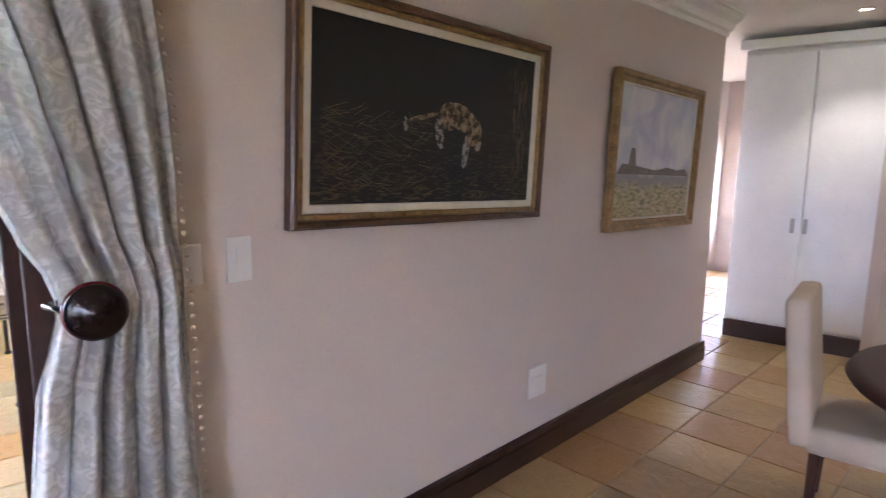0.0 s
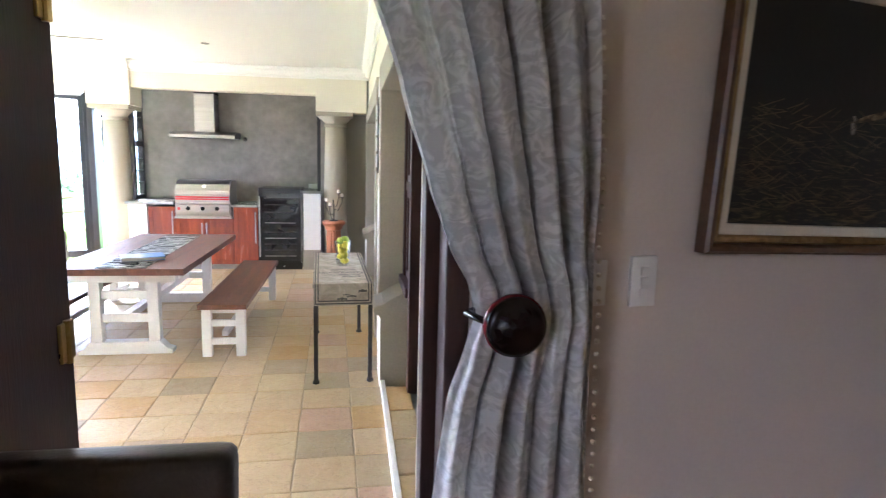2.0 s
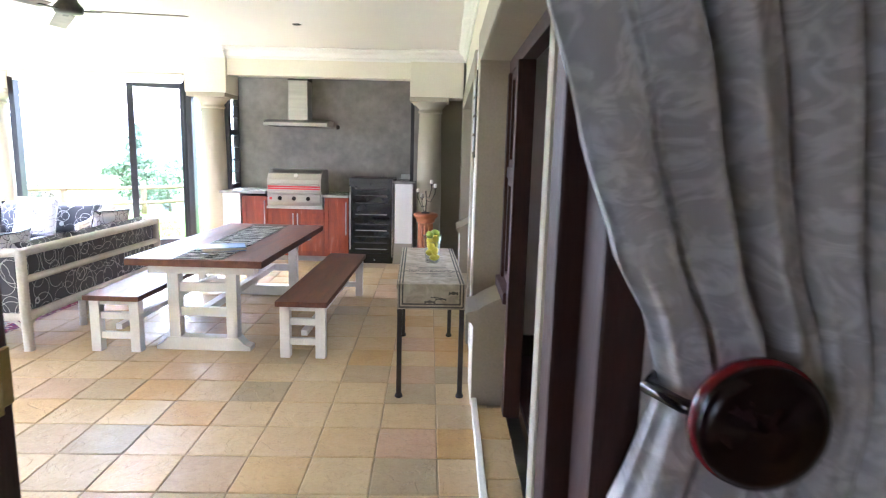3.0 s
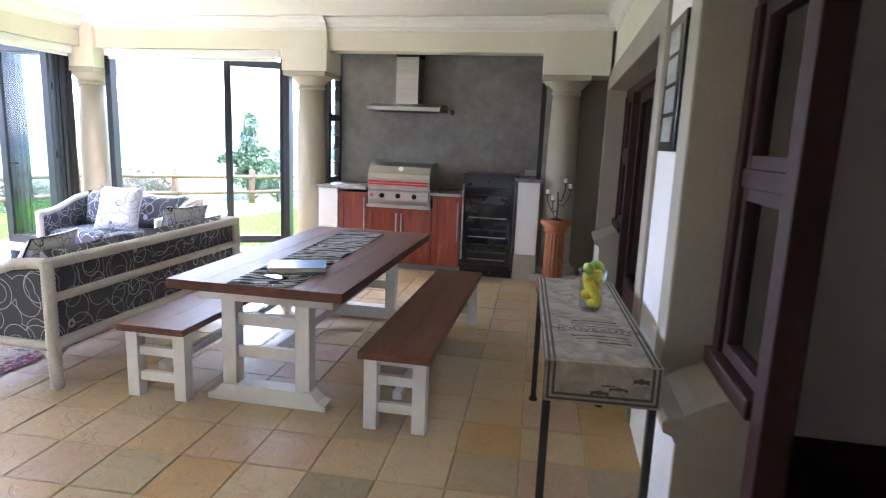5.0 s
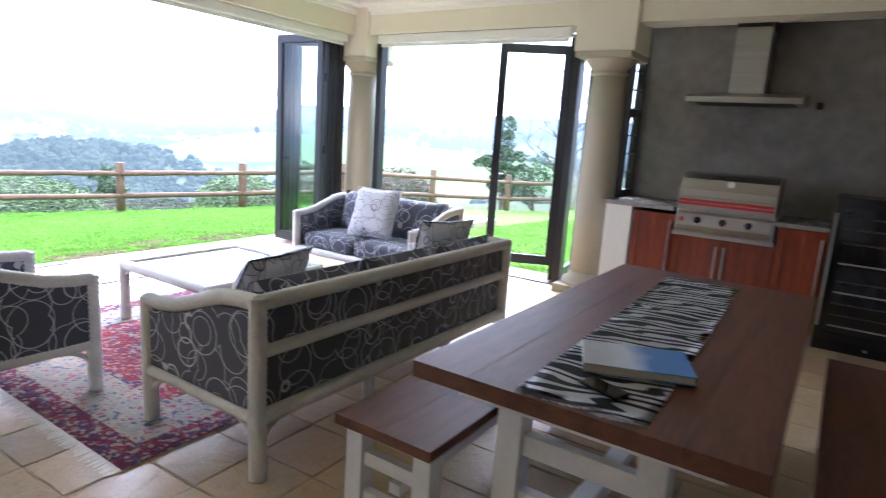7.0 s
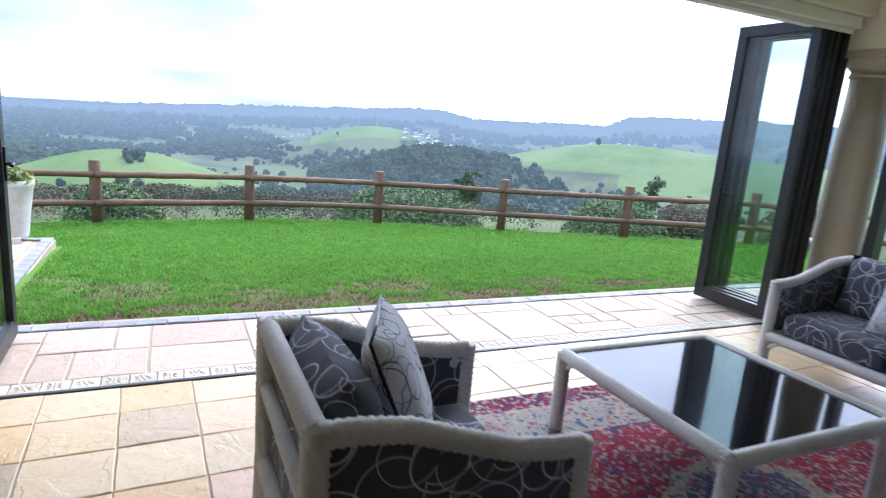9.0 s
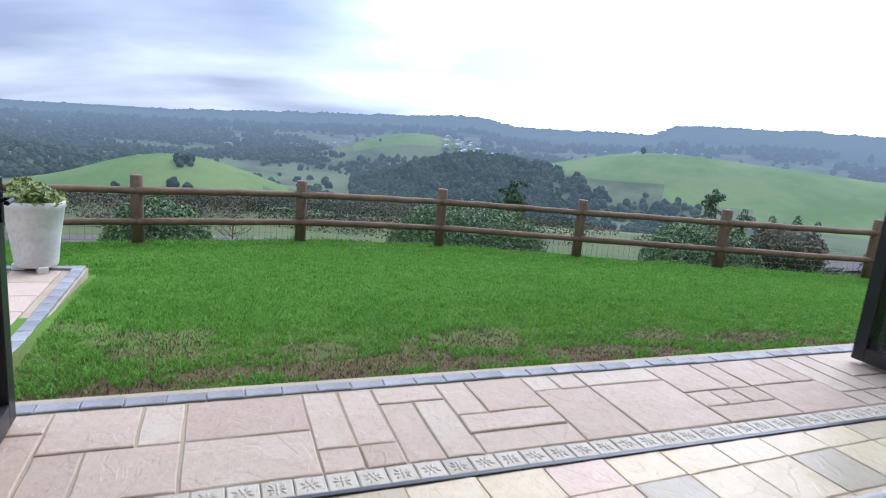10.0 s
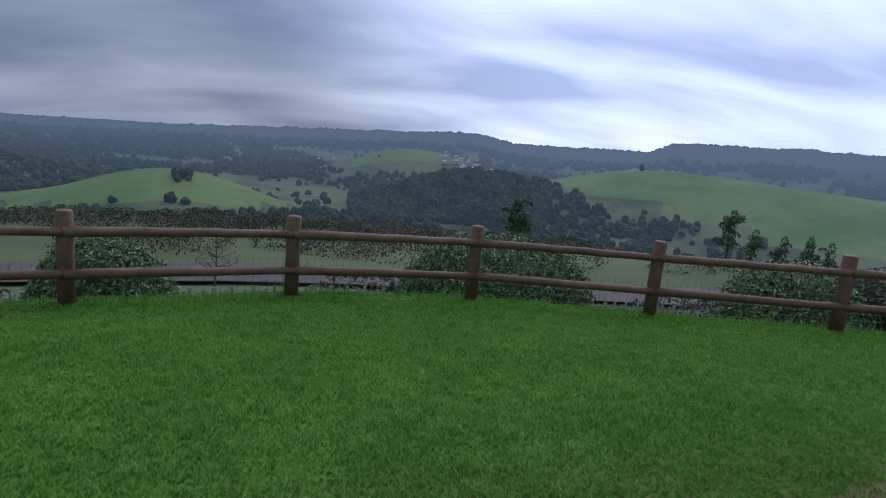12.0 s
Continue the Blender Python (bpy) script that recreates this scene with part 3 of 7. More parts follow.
def tube(path, radius, seg=10, lobes=0, twist=0.0, bm=None, radii=None):
    """A pole swept along a path; lobes and twist give it wound strands."""
    made = bmesh.new()
    pts = [Vector(p) for p in path]
    if lobes:
        fine = []
        for a, c in zip(pts, pts[1:]):
            n = max(1, int((c - a).length / 0.006))
            fine += [a.lerp(c, k / n) for k in range(n)]
        pts = fine + [pts[-1]]
    rings, way = [], 0.0
    side = None
    for i, p in enumerate(pts):
        d = (pts[min(i + 1, len(pts) - 1)] - pts[max(i - 1, 0)]).normalized()
        if side is None:
            side = d.cross(Vector((0.31, 0.52, 0.8))).normalized()
        side = (side - d * side.dot(d)).normalized()
        up = d.cross(side)
        if i:
            way += (p - pts[i - 1]).length
        r0 = radii[i] if radii else radius
        ring = []
        for k in range(seg):
            a = 2 * math.pi * k / seg
            r = r0 * (1 + 0.085 * math.cos(lobes * a + way * twist)) if lobes else r0
            ring.append(made.verts.new(p + side * (r * math.cos(a)) + up * (r * math.sin(a))))
        rings.append(ring)
    for lo, hi in zip(rings, rings[1:]):
        for k in range(seg):
            q = (k + 1) % seg
            made.faces.new((lo[k], lo[q], hi[q], hi[k]))
    made.faces.new(rings[0]), made.faces.new(rings[-1])
    return join(bm, made)


def rattan(path, radius, bm=None):
    return tube(path, radius, seg=16, lobes=4, twist=240.0, bm=bm)


def pillow(w, h, d, n=12, pinch=0.07):
    """A stuffed cushion, w by h, d thick, with drawn-in sides and sharp corners, standing in the xz plane."""
    made = bmesh.new()
    for s in (-1, 1):
        grid = []
        for i in range(n + 1):
            row = []
            for k in range(n + 1):
                u, v2 = 2 * i / n - 1, 2 * k / n - 1
                fat = max(0.0, (1 - u ** 4) * (1 - v2 ** 4)) ** 0.55
                x = u * w / 2 * (1 - pinch * (1 - v2 * v2) * 0.0 - pinch * (1 - abs(v2)) * abs(u))
                z = v2 * h / 2 * (1 - pinch * (1 - abs(u)) * abs(v2))
                row.append(made.verts.new((x, s * d / 2 * fat + 0.004 * noise.noise((x * 9, z * 9, s)), z)))
            grid.append(row)
        for i in range(n):
            for k in range(n):
                made.faces.new((grid[i][k], grid[i + 1][k], grid[i + 1][k + 1], grid[i][k + 1]))
    bmesh.ops.remove_doubles(made, verts=made.verts[:], dist=0.0015)
    return made


def seat_pad(w, d, h, bm=None):
    """A soft upholstered block with a crowned top, from z 0 up."""
    made = bmesh.new()
    bmesh.ops.create_cube(made, size=1.0, matrix=Matrix.Translation((0, 0, h / 2)) @ Matrix.Diagonal((w, d, h, 1)))
    bmesh.ops.bevel(made, geom=made.edges[:], offset=min(h, w, d) * 0.3, segments=3, affect="EDGES", profile=0.55)
    bmesh.ops.subdivide_edges(made, edges=[e for e in made.edges if e.calc_length() > 0.2], cuts=4, use_grid_fill=True)
    for vert in made.verts:
        u, v2 = 2 * vert.co.x / w, 2 * vert.co.y / d
        if vert.co.z > h * 0.8:
            vert.co.z += 0.02 * max(0, 1 - u * u) * max(0, 1 - v2 * v2)
        vert.co += Vector((noise.noise(vert.co * 6), noise.noise(vert.co * 6 + Vector((5, 5, 5))), 0)) * 0.004
    return join(bm, made)


# ---- patio shell ----
CEIL_Z, BEAM_Z, ROOM_Z = 2.97, 2.6, 0.17
XL, XR, YB, YN = -5.6, 1.33, 2.15, 10.36
grout_slab = box(XL, 1.62, YB, YN, -0.12, -0.0055)
patio_floor = solid("floor", grout_slab, GROUT, "sandstone tiled patio floor with worn joints", "floor")
patio_ceiling = box(XL - 0.35, 1.7, YB - 0.05, YN + 0.2, CEIL_Z, CEIL_Z + 0.15)
solid("ceiling", patio_ceiling, CEIL, "smooth white painted patio ceiling", "ceiling")

# beams over the openings, with plaster blocks over the columns
header = box(XL - 0.2, XL + 0.22, 3.35, 10.12, BEAM_Z, CEIL_Z)
solid("wall_west", header, CREAM, "cream plaster beam over the wide garden opening", "wall")
header = box(XL + 0.22, -2.55, 9.72, 10.12, BEAM_Z, CEIL_Z)
solid("wall_north_1", header, CREAM, "cream plaster beam over the folding doors", "wall")
header = box(-2.02, 0.57, 9.72, 9.98, BEAM_Z, CEIL_Z)
solid("wall_north_2", header, CREAM, "cream plaster beam over the barbecue alcove", "wall")
for nm, x0, x1, y0, y1 in (("pillar_block_1", -5.72, -5.20, 9.66, 10.16), ("pillar_block_2", -2.58, -2.0, 9.66, 10.16), ("pillar_block_3", 0.56, 1.295, 9.60, 10.1)):
    solid(nm, box(x0, x1, y0, y1, 2.35, CEIL_Z, 0.012), CREAM, "cream plaster block above a round column", "wall")

# alcove
solid("wall_north_3", box(0.74, 1.7, 10.12, 10.3, 0, CEIL_Z), TAUPE, "taupe plaster wall behind the corner column", "wall")
solid("alcove_back_wall", box(-2.12, 0.72, 10.36, 10.5, 0, CEIL_Z), SCREED, "grey polished screed wall behind the barbecue", "wall")
solid("alcove_side_wall_1", box(-2.24, -2.10, 9.95, 10.36, 0, 1.0), WHITE_PLASTER, "low white plaster side wall of the alcove", "wall")
solid("alcove_side_wall_2", box(0.62, 0.74, 9.75, 10.36, 0, CEIL_Z), SCREED, "dark grey side wall of the alcove", "wall")
solid("alcove_soffit", box(-2.1, 0.62, 9.98, 10.36, BEAM_Z + 0.06, BEAM_Z + 0.1), CEIL, "white soffit above the alcove", "ceiling")


def column(x, y, base=True):
    col = thing("column", pose(x, y, 0), "round taupe plaster column with moulded capital", "column", "patio columns", "structure")
    part("shaft", lathe([(0.185, 0.2), (0.188, 0.9), (0.18, 1.6), (0.165, 2.16)], 32), COLUMN, col, smooth=True)
    part("capital", lathe([(0.165, 2.14), (0.182, 2.15), (0.182, 2.17), (0.17, 2.18), (0.17, 2.2), (0.2, 2.23), (0.235, 2.27), (0.25, 2.29), (0.25, 2.30)], 32), COLUMN, col, smooth=True)
    part("abacus", box(-0.27, 0.27, -0.27, 0.27, 2.295, 2.352, 0.008), COLUMN, col)
    part("base", lathe([(0.25, 0.08), (0.26, 0.11), (0.25, 0.14), (0.21, 0.16), (0.20, 0.18), (0.188, 0.22)], 32), COLUMN, col, smooth=True)
    part("plinth", box(-0.27, 0.27, -0.27, 0.27, 0, 0.085, 0.01), COLUMN, col)
    return col


column(-5.46, 9.92), column(-2.29, 9.92), column(0.83, 9.84)


def cornice(name, x0, y0, x1, y1, inward, z=CEIL_Z):
    """A stepped plaster cornice along a line; inward is the side that it steps out to."""
    d = Vector((x1 - x0, y1 - y0, 0))
    prof = [(0, -0.15), (0.015, -0.15), (0.02, -0.12), (0.045, -0.11), (0.06, -0.07), (0.10, -0.045), (0.11, -0.02), (0.13, -0.018), (0.13, -0.003), (0, -0.003)]
    ang = math.atan2(d.y, d.x)
    bm = extrude_profile([(inward * a, c) for a, c in prof], d.length, pose(x0, y0, z, 0, 0, math.degrees(ang)))
    return solid(name, bm, CEIL, "white moulded plaster cornice", "trim")


cornice("trim_cornice_1", XL + 0.22, 9.72, -2.58, 9.72, -1)
cornice("trim_cornice_2", -2.58, 9.66, -2.0, 9.66, -1)
cornice("trim_cornice_3", -2.0, 9.72, 0.56, 9.72, -1)
cornice("trim_cornice_4", 0.56, 9.60, 1.33, 9.60, -1)
cornice("trim_cornice_5", XL + 0.22, 3.4, XL + 0.22, 9.72, -1)
cornice("trim_cornice_6", XR, 2.2, XR, 9.60, 1)

# ---- east wall of the patio with its two glazed openings ----
OPEN_A, OPEN_B, OPEN_Z = (2.40, 5.24), (6.26, 9.74), 2.22
east = box(XR, 1.62, 2.0, OPEN_A[0], 0, CEIL_Z)
east = box(XR, 1.62, OPEN_A[0], OPEN_A[1], OPEN_Z, CEIL_Z, bm=east)
east = box(XR, 1.62, OPEN_A[1], OPEN_B[0], 0, CEIL_Z, bm=east)
east = box(XR, 1.62, OPEN_B[0], OPEN_B[1], OPEN_Z, CEIL_Z, bm=east)
east = box(XR, 1.62, OPEN_B[1], 10.4, 0, CEIL_Z, bm=east)
solid("wall_east", east, CREAM, "cream plaster wall with two glazed openings", "wall")
pier = box(1.322, XR + 0.002, 5.44, 6.06, 0.0, 2.4)
solid("wall_pier", pier, WHITE_PLASTER, "white plaster pier between the glazed doors", "wall")


def surround(name, y0, y1, zt, near=0.2):
    """Raised taupe band round an opening, with lined reveals."""
    bm = box(1.30, 1.56, y0 - near, y0 + 0.004, 0, zt + 0.2, 0.012)
    bm = box(1.30, 1.56, y1 - 0.004, y1 + 0.20, 0, zt + 0.2, 0.012, bm=bm)
    bm = box(1.302, 1.558, y0 + 0.004, y1 - 0.004, zt - 0.004, zt + 0.198, 0.012, bm=bm)
    return solid(name, bm, TAUPE, "raised taupe plaster band round the glazed doors", "trim")


surround("trim_surround_1", *OPEN_A, OPEN_Z, 0.06)
surround("trim_surround_2", *OPEN_B, OPEN_Z)


def window_wall(name, y0, y1, side, doors):
    """Dark timber screen in an opening: a sidelight over a low plaster wall at its far end, then glazed doors."""
    screen = thing(name, pose(0, 0, 0), "dark-stained timber glazed doors with a sidelight", "door", "", "structure")
    x0, x1 = 1.50, 1.58
    part("head", box(x0, x1, y0, y1, OPEN_Z - 0.09, OPEN_Z - 0.006, 0.006), DARKWOOD, screen)
    part("post", box(x0 - 0.01, x1, y1 - 0.08, y1, 0.72, OPEN_Z - 0.09, 0.006), DARKWOOD, screen)
    part("post", box(x0 - 0.02, x1, side - 0.1, side, 0.03, OPEN_Z - 0.09, 0.006), DARKWOOD, screen)
    part("post", box(x0, x1, y0, y0 + 0.08, 0.03, OPEN_Z - 0.09, 0.006), DARKWOOD, screen)
    part("sill", box(x0 - 0.04, x1, side, y1, 0.72, 0.79, 0.008), DARKWOOD, screen)
    part("transom", box(x0, x1, side, y1 - 0.08, 1.46, 1.53, 0.006), DARKWOOD, screen)
    for za, zb in ((0.79, 1.46), (1.53, OPEN_Z - 0.09)):
        bm = box(x0 + 0.01, x1 - 0.01, side, side + 0.05, za, zb, 0.004)
        bm = box(x0 + 0.01, x1 - 0.01, y1 - 0.13, y1 - 0.08, za, zb, 0.004, bm=bm)
        bm = box(x0 + 0.01, x1 - 0.01, side + 0.05, y1 - 0.13, za, za + 0.05, 0.004, bm=bm)
        bm = box(x0 + 0.01, x1 - 0.01, side + 0.05, y1 - 0.13, zb - 0.05, zb, 0.004, bm=bm)
        sash = part("sash", bm, DARKWOOD, screen)
        part("pane", box(1.538, 1.544, side + 0.05, y1 - 0.13, za + 0.05, zb - 0.05), GLASS, sash).visible_shadow = False
    for a, c, xa in doors:
        bm = box(xa, xa + 0.045, a, a + 0.1, 0.05, OPEN_Z - 0.09, 0.005)
        bm = box(xa, xa + 0.045, c - 0.1, c, 0.05, OPEN_Z - 0.09, 0.005, bm=bm)
        bm = box(xa, xa + 0.045, a + 0.1, c - 0.1, 0.05, 0.3, 0.005, bm=bm)
        bm = box(xa, xa + 0.045, a + 0.1, c - 0.1, OPEN_Z - 0.2, OPEN_Z - 0.09, 0.005, bm=bm)
        leaf = part("door_leaf", bm, DARKWOOD, screen)
        part("pane", box(xa + 0.02, xa + 0.026, a + 0.1, c - 0.1, 0.3, OPEN_Z - 0.2), GLASS, leaf).visible_shadow = False
    part("track", box(x0 - 0.01, x1, y0, side, 0.0, 0.045, 0.003), STEEL, screen)
    return screen


window_wall("door_1", OPEN_A[0] + 0.008, OPEN_A[1] - 0.008, 4.66, [(2.5, 3.55, 1.50), (2.7, 3.75, 1.55)])
window_wall("door_2", OPEN_B[0] + 0.008, OPEN_B[1] - 0.008, 8.98, [(6.35, 7.68, 1.50), (7.58, 8.90, 1.55)])


def sill_block(name, y0, y1):
    """Low plaster wall with a sloped, round-nosed top under a sidelight."""
    prof = [(1.56, 0.0), (1.56, 0.72), (1.46, 0.715), (1.37, 0.67), (1.32, 0.635), (1.262, 0.62), (1.245, 0.60), (1.25, 0.565), (1.285, 0.55), (1.30, 0.52), (1.30, 0.0)]
    bm = extrude_profile([(-x, z) for x, z in prof], y1 - y0, pose(0, y0, 0, 0, 0, 90))
    return solid(name, bm, TAUPE, "taupe plaster sill wall with a sloped rounded top", "wall")


sill_block("wall_sill_1", 4.83, 5.23)
sill_block("wall_sill_2", 9.08, 9.73)
solid("wall_sill_front_1", box(1.294, 1.302, 4.834, 5.23, 0.0, 0.52, 0.002), WHITE_PLASTER, "white plaster face of the low sill wall", "wall")
solid("wall_sill_front_2", box(1.294, 1.302, 9.084, 9.73, 0.0, 0.52, 0.002), WHITE_PLASTER, "white plaster face of the low sill wall", "wall")
# raised stone threshold before the door
bm = box(1.30, 1.335, 2.40, 4.83, 0.0, 0.055, 0.006)
solid("trim_threshold_edge", bm, WHITE_PLASTER, "pale plaster edge along the stone threshold", "trim")

# ---- room beyond the glazed doors ----
bm = prism([(1.62, 2.40), (5.2, 2.95), (5.2, 10.4), (1.62, 10.4)], -0.1, 0.03)
solid("side_room_floor", bm, DARKWOOD, "dark polished floor of the side room", "floor")
solid("side_room_ceiling", prism([(1.62, 2.34), (5.2, 2.9), (5.2, 10.4), (1.62, 10.4)], 2.6, 2.7), CEIL, "white ceiling of the side room", "ceiling")
solid("side_room_wall_1", box(5.1, 5.2, 2.72, 10.4, 0.03, 2.6), WALL_WHITE, "pale wall of the side room", "wall")
solid("side_room_wall_2", box(1.62, 5.1, 10.3, 10.4, 0.03, 2.6), WALL_WHITE, "pale end wall of the side room", "wall")
solid("side_room_wall_3", prism([(1.62, 2.42), (1.62, 2.34), (5.2, 2.9), (5.2, 3.0)], 0.03, 2.6), WALL_WHITE, "pale near wall of the side room", "wall")
solid("baseboard_1", box(5.06, 5.1, 2.95, 10.3, 0.03, 0.18, 0.004), BASEWOOD, "dark timber skirting in the side room", "trim")
solid("side_room_wall_4", box(1.62, 5.1, 5.74, 5.84, 0.03, 2.6), WALL_WHITE, "pale cross wall of the side room", "wall")
solid("baseboard_5", box(1.62, 5.1, 5.715, 5.74, 0.03, 0.2, 0.004), BASEWOOD, "dark timber skirting in the side room", "trim")
tv = thing("picture_frame", pose(3.05, 5.738, 1.9), "wide dark framed picture on the side room wall", "picture")
part("frame", box(-0.75, 0.75, -0.03, 0.0, -0.12, 0.5, 0.006), BLACK, tv)
part("print", box(-0.68, 0.68, -0.034, -0.031, -0.03, 0.43), PHOTO, tv)

# ---- garden openings: folding doors ----


def door_leaf_alu(parent, w, h=2.55):
    """One glazed leaf standing in the xz plane from x 0 to w."""
    f = 0.095
    bm = box(0, f, -0.025, 0.025, 0, h, 0.004)
    bm = box(w - f, w, -0.025, 0.025, 0, h, 0.004, bm=bm)
    bm = box(f, w - f, -0.025, 0.025, 0, 0.11, 0.004, bm=bm)
    bm = box(f, w - f, -0.025, 0.025, h - f, h, 0.004, bm=bm)
    frame_ob = part("leaf_frame", bm, ALU, parent)
    pane = part("pane", box(f, w - f, -0.004, 0.004, 0.11, h - f), GLASS, parent)
    pane.visible_shadow = False
    return frame_ob


def folding_leaf(x, y, rz, w, z=0.02, handle=False):
    leaf = thing("folding_door_leaf", pose(x, y, z, 0, 0, rz), "dark aluminium framed glass folding door leaf, folded open", "door", "folding doors")
    door_leaf_alu(leaf, w)
    if handle:
        bm = tube([(w - 0.04, -0.03, 1.05), (w - 0.04, -0.07, 1.05), (w - 0.14, -0.075, 1.05)], 0.011, 8)
        part("handle", box(w - 0.06, w - 0.02, -0.035, -0.025, 0.95, 1.15, 0.004, bm=bm), BLACK, leaf)
        for zz in (0.35, 1.2, 2.05):
            part("hinge", tube([(0.0, -0.035, zz - 0.05), (0.0, -0.035, zz + 0.05)], 0.012, 8), BLACK, leaf)
    return leaf


# stack at the corner column, pushed out of the long opening
for k, (yy, tilt) in enumerate(((9.33, 0.0), (9.45, 2.0), (9.52, -1.5), (9.62, 1.0))):
    folding_leaf(-5.56, yy, 180 + tilt, 0.78 if k else 0.80, handle=(k == 0))
for yy, tilt in ((3.66, 1.5), (3.58, -1.0), (3.50, 0.5)):
    folding_leaf(-5.6, yy, 180 + tilt, 0.84, handle=(yy == 3.66))
# far opening: one leaf half open, the others folded against the column
folding_leaf(-3.03, 10.735, 206, 0.83, handle=True)
folding_leaf(-2.73, 9.99, 112, 0.80)
folding_leaf(-2.67, 9.99, 98, 0.80)


def frame_post(name, x0, x1, y0, y1, z1=BEAM_Z - 0.08):
    return solid(name, box(x0, x1, y0, y1, 0, z1, 0.004), ALU, "dark aluminium door post", "door")


frame_post("door_post_1", -5.20, -5.12, 9.86, 9.98)
frame_post("door_post_2", -2.66, -2.58, 9.86, 9.98)
frame_post("door_post_3", -5.68, -5.56, 9.60, 9.70)
frame_post("door_post_4", -5.68, -5.56, 3.36, 3.46)
solid("door_track_1", box(-5.68, -5.56, 3.72, 9.28, BEAM_Z - 0.1, BEAM_Z, 0.004), WHITEWOOD, "white overhead track of the folding doors", "door")
solid("door_track_2", box(-5.12, -2.78, 9.86, 9.98, BEAM_Z - 0.1, BEAM_Z, 0.004), WHITEWOOD, "white overhead track of the folding doors", "door")
solid("door_sill_1", box(-5.562, -5.535, 3.36, 9.7, -0.05, 0.006, 0.003), ALU, "flush metal door sill", "door")
solid("door_sill_2", box(-5.2, -2.58, 9.88, 9.98, -0.05, 0.012, 0.003), ALU, "flush metal door sill", "door")


def roller_blind(name, x0, x1, y0, y1):
    bl = thing(name, pose(0, 0, 0), "white roller blind, rolled up under the beam", "blind")
    part("cassette", box(x0, x1, y0, y1, BEAM_Z - 0.095, BEAM_Z - 0.004, 0.012), WHITEWOOD, bl)
    if x1 - x0 > y1 - y0:
        part("bottom_bar", box(x0 + 0.03, x1 - 0.03, (y0 + y1) / 2 - 0.01, (y0 + y1) / 2 + 0.01, BEAM_Z - 0.135, BEAM_Z - 0.1, 0.004), WHITEWOOD, bl)
    else:
        part("bottom_bar", box((x0 + x1) / 2 - 0.01, (x0 + x1) / 2 + 0.01, y0 + 0.03, y1 - 0.03, BEAM_Z - 0.135, BEAM_Z - 0.1, 0.004), WHITEWOOD, bl)
    return bl


roller_blind("roller_blind", -5.1, -2.66, 9.74, 9.84)
roller_blind("roller_blind", -5.54, -5.44, 3.5, 9.6)

# alcove window of black steel, in the side towards the garden, and its fellow opposite
for nm, x, lab in (("window_1", -2.10, "black steel casement window beside the worktop"), ("window_2", 0.60, "dark steel frame at the alcove side")):
    win = thing(nm, pose(x, 0, 0), lab, "window", "", "structure")
    y0, y1, z0, z1 = 9.98, 10.34, 1.0, 2.62
    part("post", box(-0.04, 0.04, y0 - 0.08, y0, 0.9, z1, 0.004), ALU, win)
    part("post", box(-0.04, 0.04, y1 - 0.05, y1, z0, z1, 0.004), ALU, win)
    for za, zb in ((z0, 1.07), (1.78, 1.86), (z1 - 0.06, z1)):
        part("rail", box(-0.035, 0.035, y0, y1 - 0.05, za, zb, 0.004), ALU, win)
    for za, zb in ((1.07, 1.78), (1.86, z1 - 0.06)):
        part("pane", box(-0.004, 0.004, y0, y1 - 0.05, za, zb), GLASS, win).visible_shadow = False
        n = 4
        for k in range(1, n):
            zz = za + (zb - za) * k / n
            part("burglar_bar", tube([(0.03, y0, zz), (0.03, y1 - 0.05, zz)], 0.006, 6), ALU, win)

# ---- house room: angled wall with the paintings ----
ANG = 9.5
WDIR, WNOR = Vector((math.cos(radians(ANG)), math.sin(radians(ANG)), 0)), Vector((-math.sin(radians(ANG)), math.cos(radians(ANG)), 0))
W0 = Vector((1.845, 1.995, 0))


def along(s, n=0.0, z=0.0):
    """The place s metres along the angled wall, n metres behind its face."""
    p = W0 + WDIR * s + WNOR * n
    return Vector((p.x, p.y, z))


def wall_strip(name, s0, s1, n0, n1, z0, z1, mat, label, category="wall"):
    pts = [along(s0, n0), along(s1, n0), along(s1, n1), along(s0, n1)]
    return solid(name, prism([(p.x, p.y) for p in pts], z0, z1), mat, label, category)


ROOM_CEIL = 2.72
wall_strip("wall_paintings", -0.48, 3.75, 0, 0.24, 0, ROOM_CEIL, WALL_WHITE, "pale painted wall hung with two paintings")
wall_strip("wall_doorway_head", -1.45, -0.48, 0.0, 0.24, 2.3, ROOM_CEIL, WALL_WHITE, "pale wall above the patio doorway")
solid("wall_south", prism([(0.32, 1.76), (0.32, 2.0), (-5.6, 2.0), (-5.6, 1.76)], 0, CEIL_Z), CREAM, "cream plaster house wall beside the doorway", "wall")
solid("wall_doorway_over", box(-5.6, 1.62, 2.0, 2.15, 2.3, CEIL_Z + 0.1), CREAM, "cream plaster wall above the patio doorway", "wall")
solid("wall_south_outer", box(-5.6, 0.31, 2.0, 2.15, 0, 2.3), CREAM, "cream plaster patio wall", "wall")
solid("wall_south_west", box(-5.75, -5.4, 2.0, 3.36, -0.1, CEIL_Z), CREAM, "cream plaster corner pier of the patio", "wall")
wall_strip("baseboard_2", -0.1, 3.765, -0.022, 0.0, ROOM_Z, ROOM_Z + 0.15, BASEWOOD, "dark timber skirting board", "trim")
wall_strip("baseboard_3", -0.1, 3.762, -0.03, -0.022, ROOM_Z, ROOM_Z + 0.11, BASEWOOD, "dark timber skirting board", "trim")
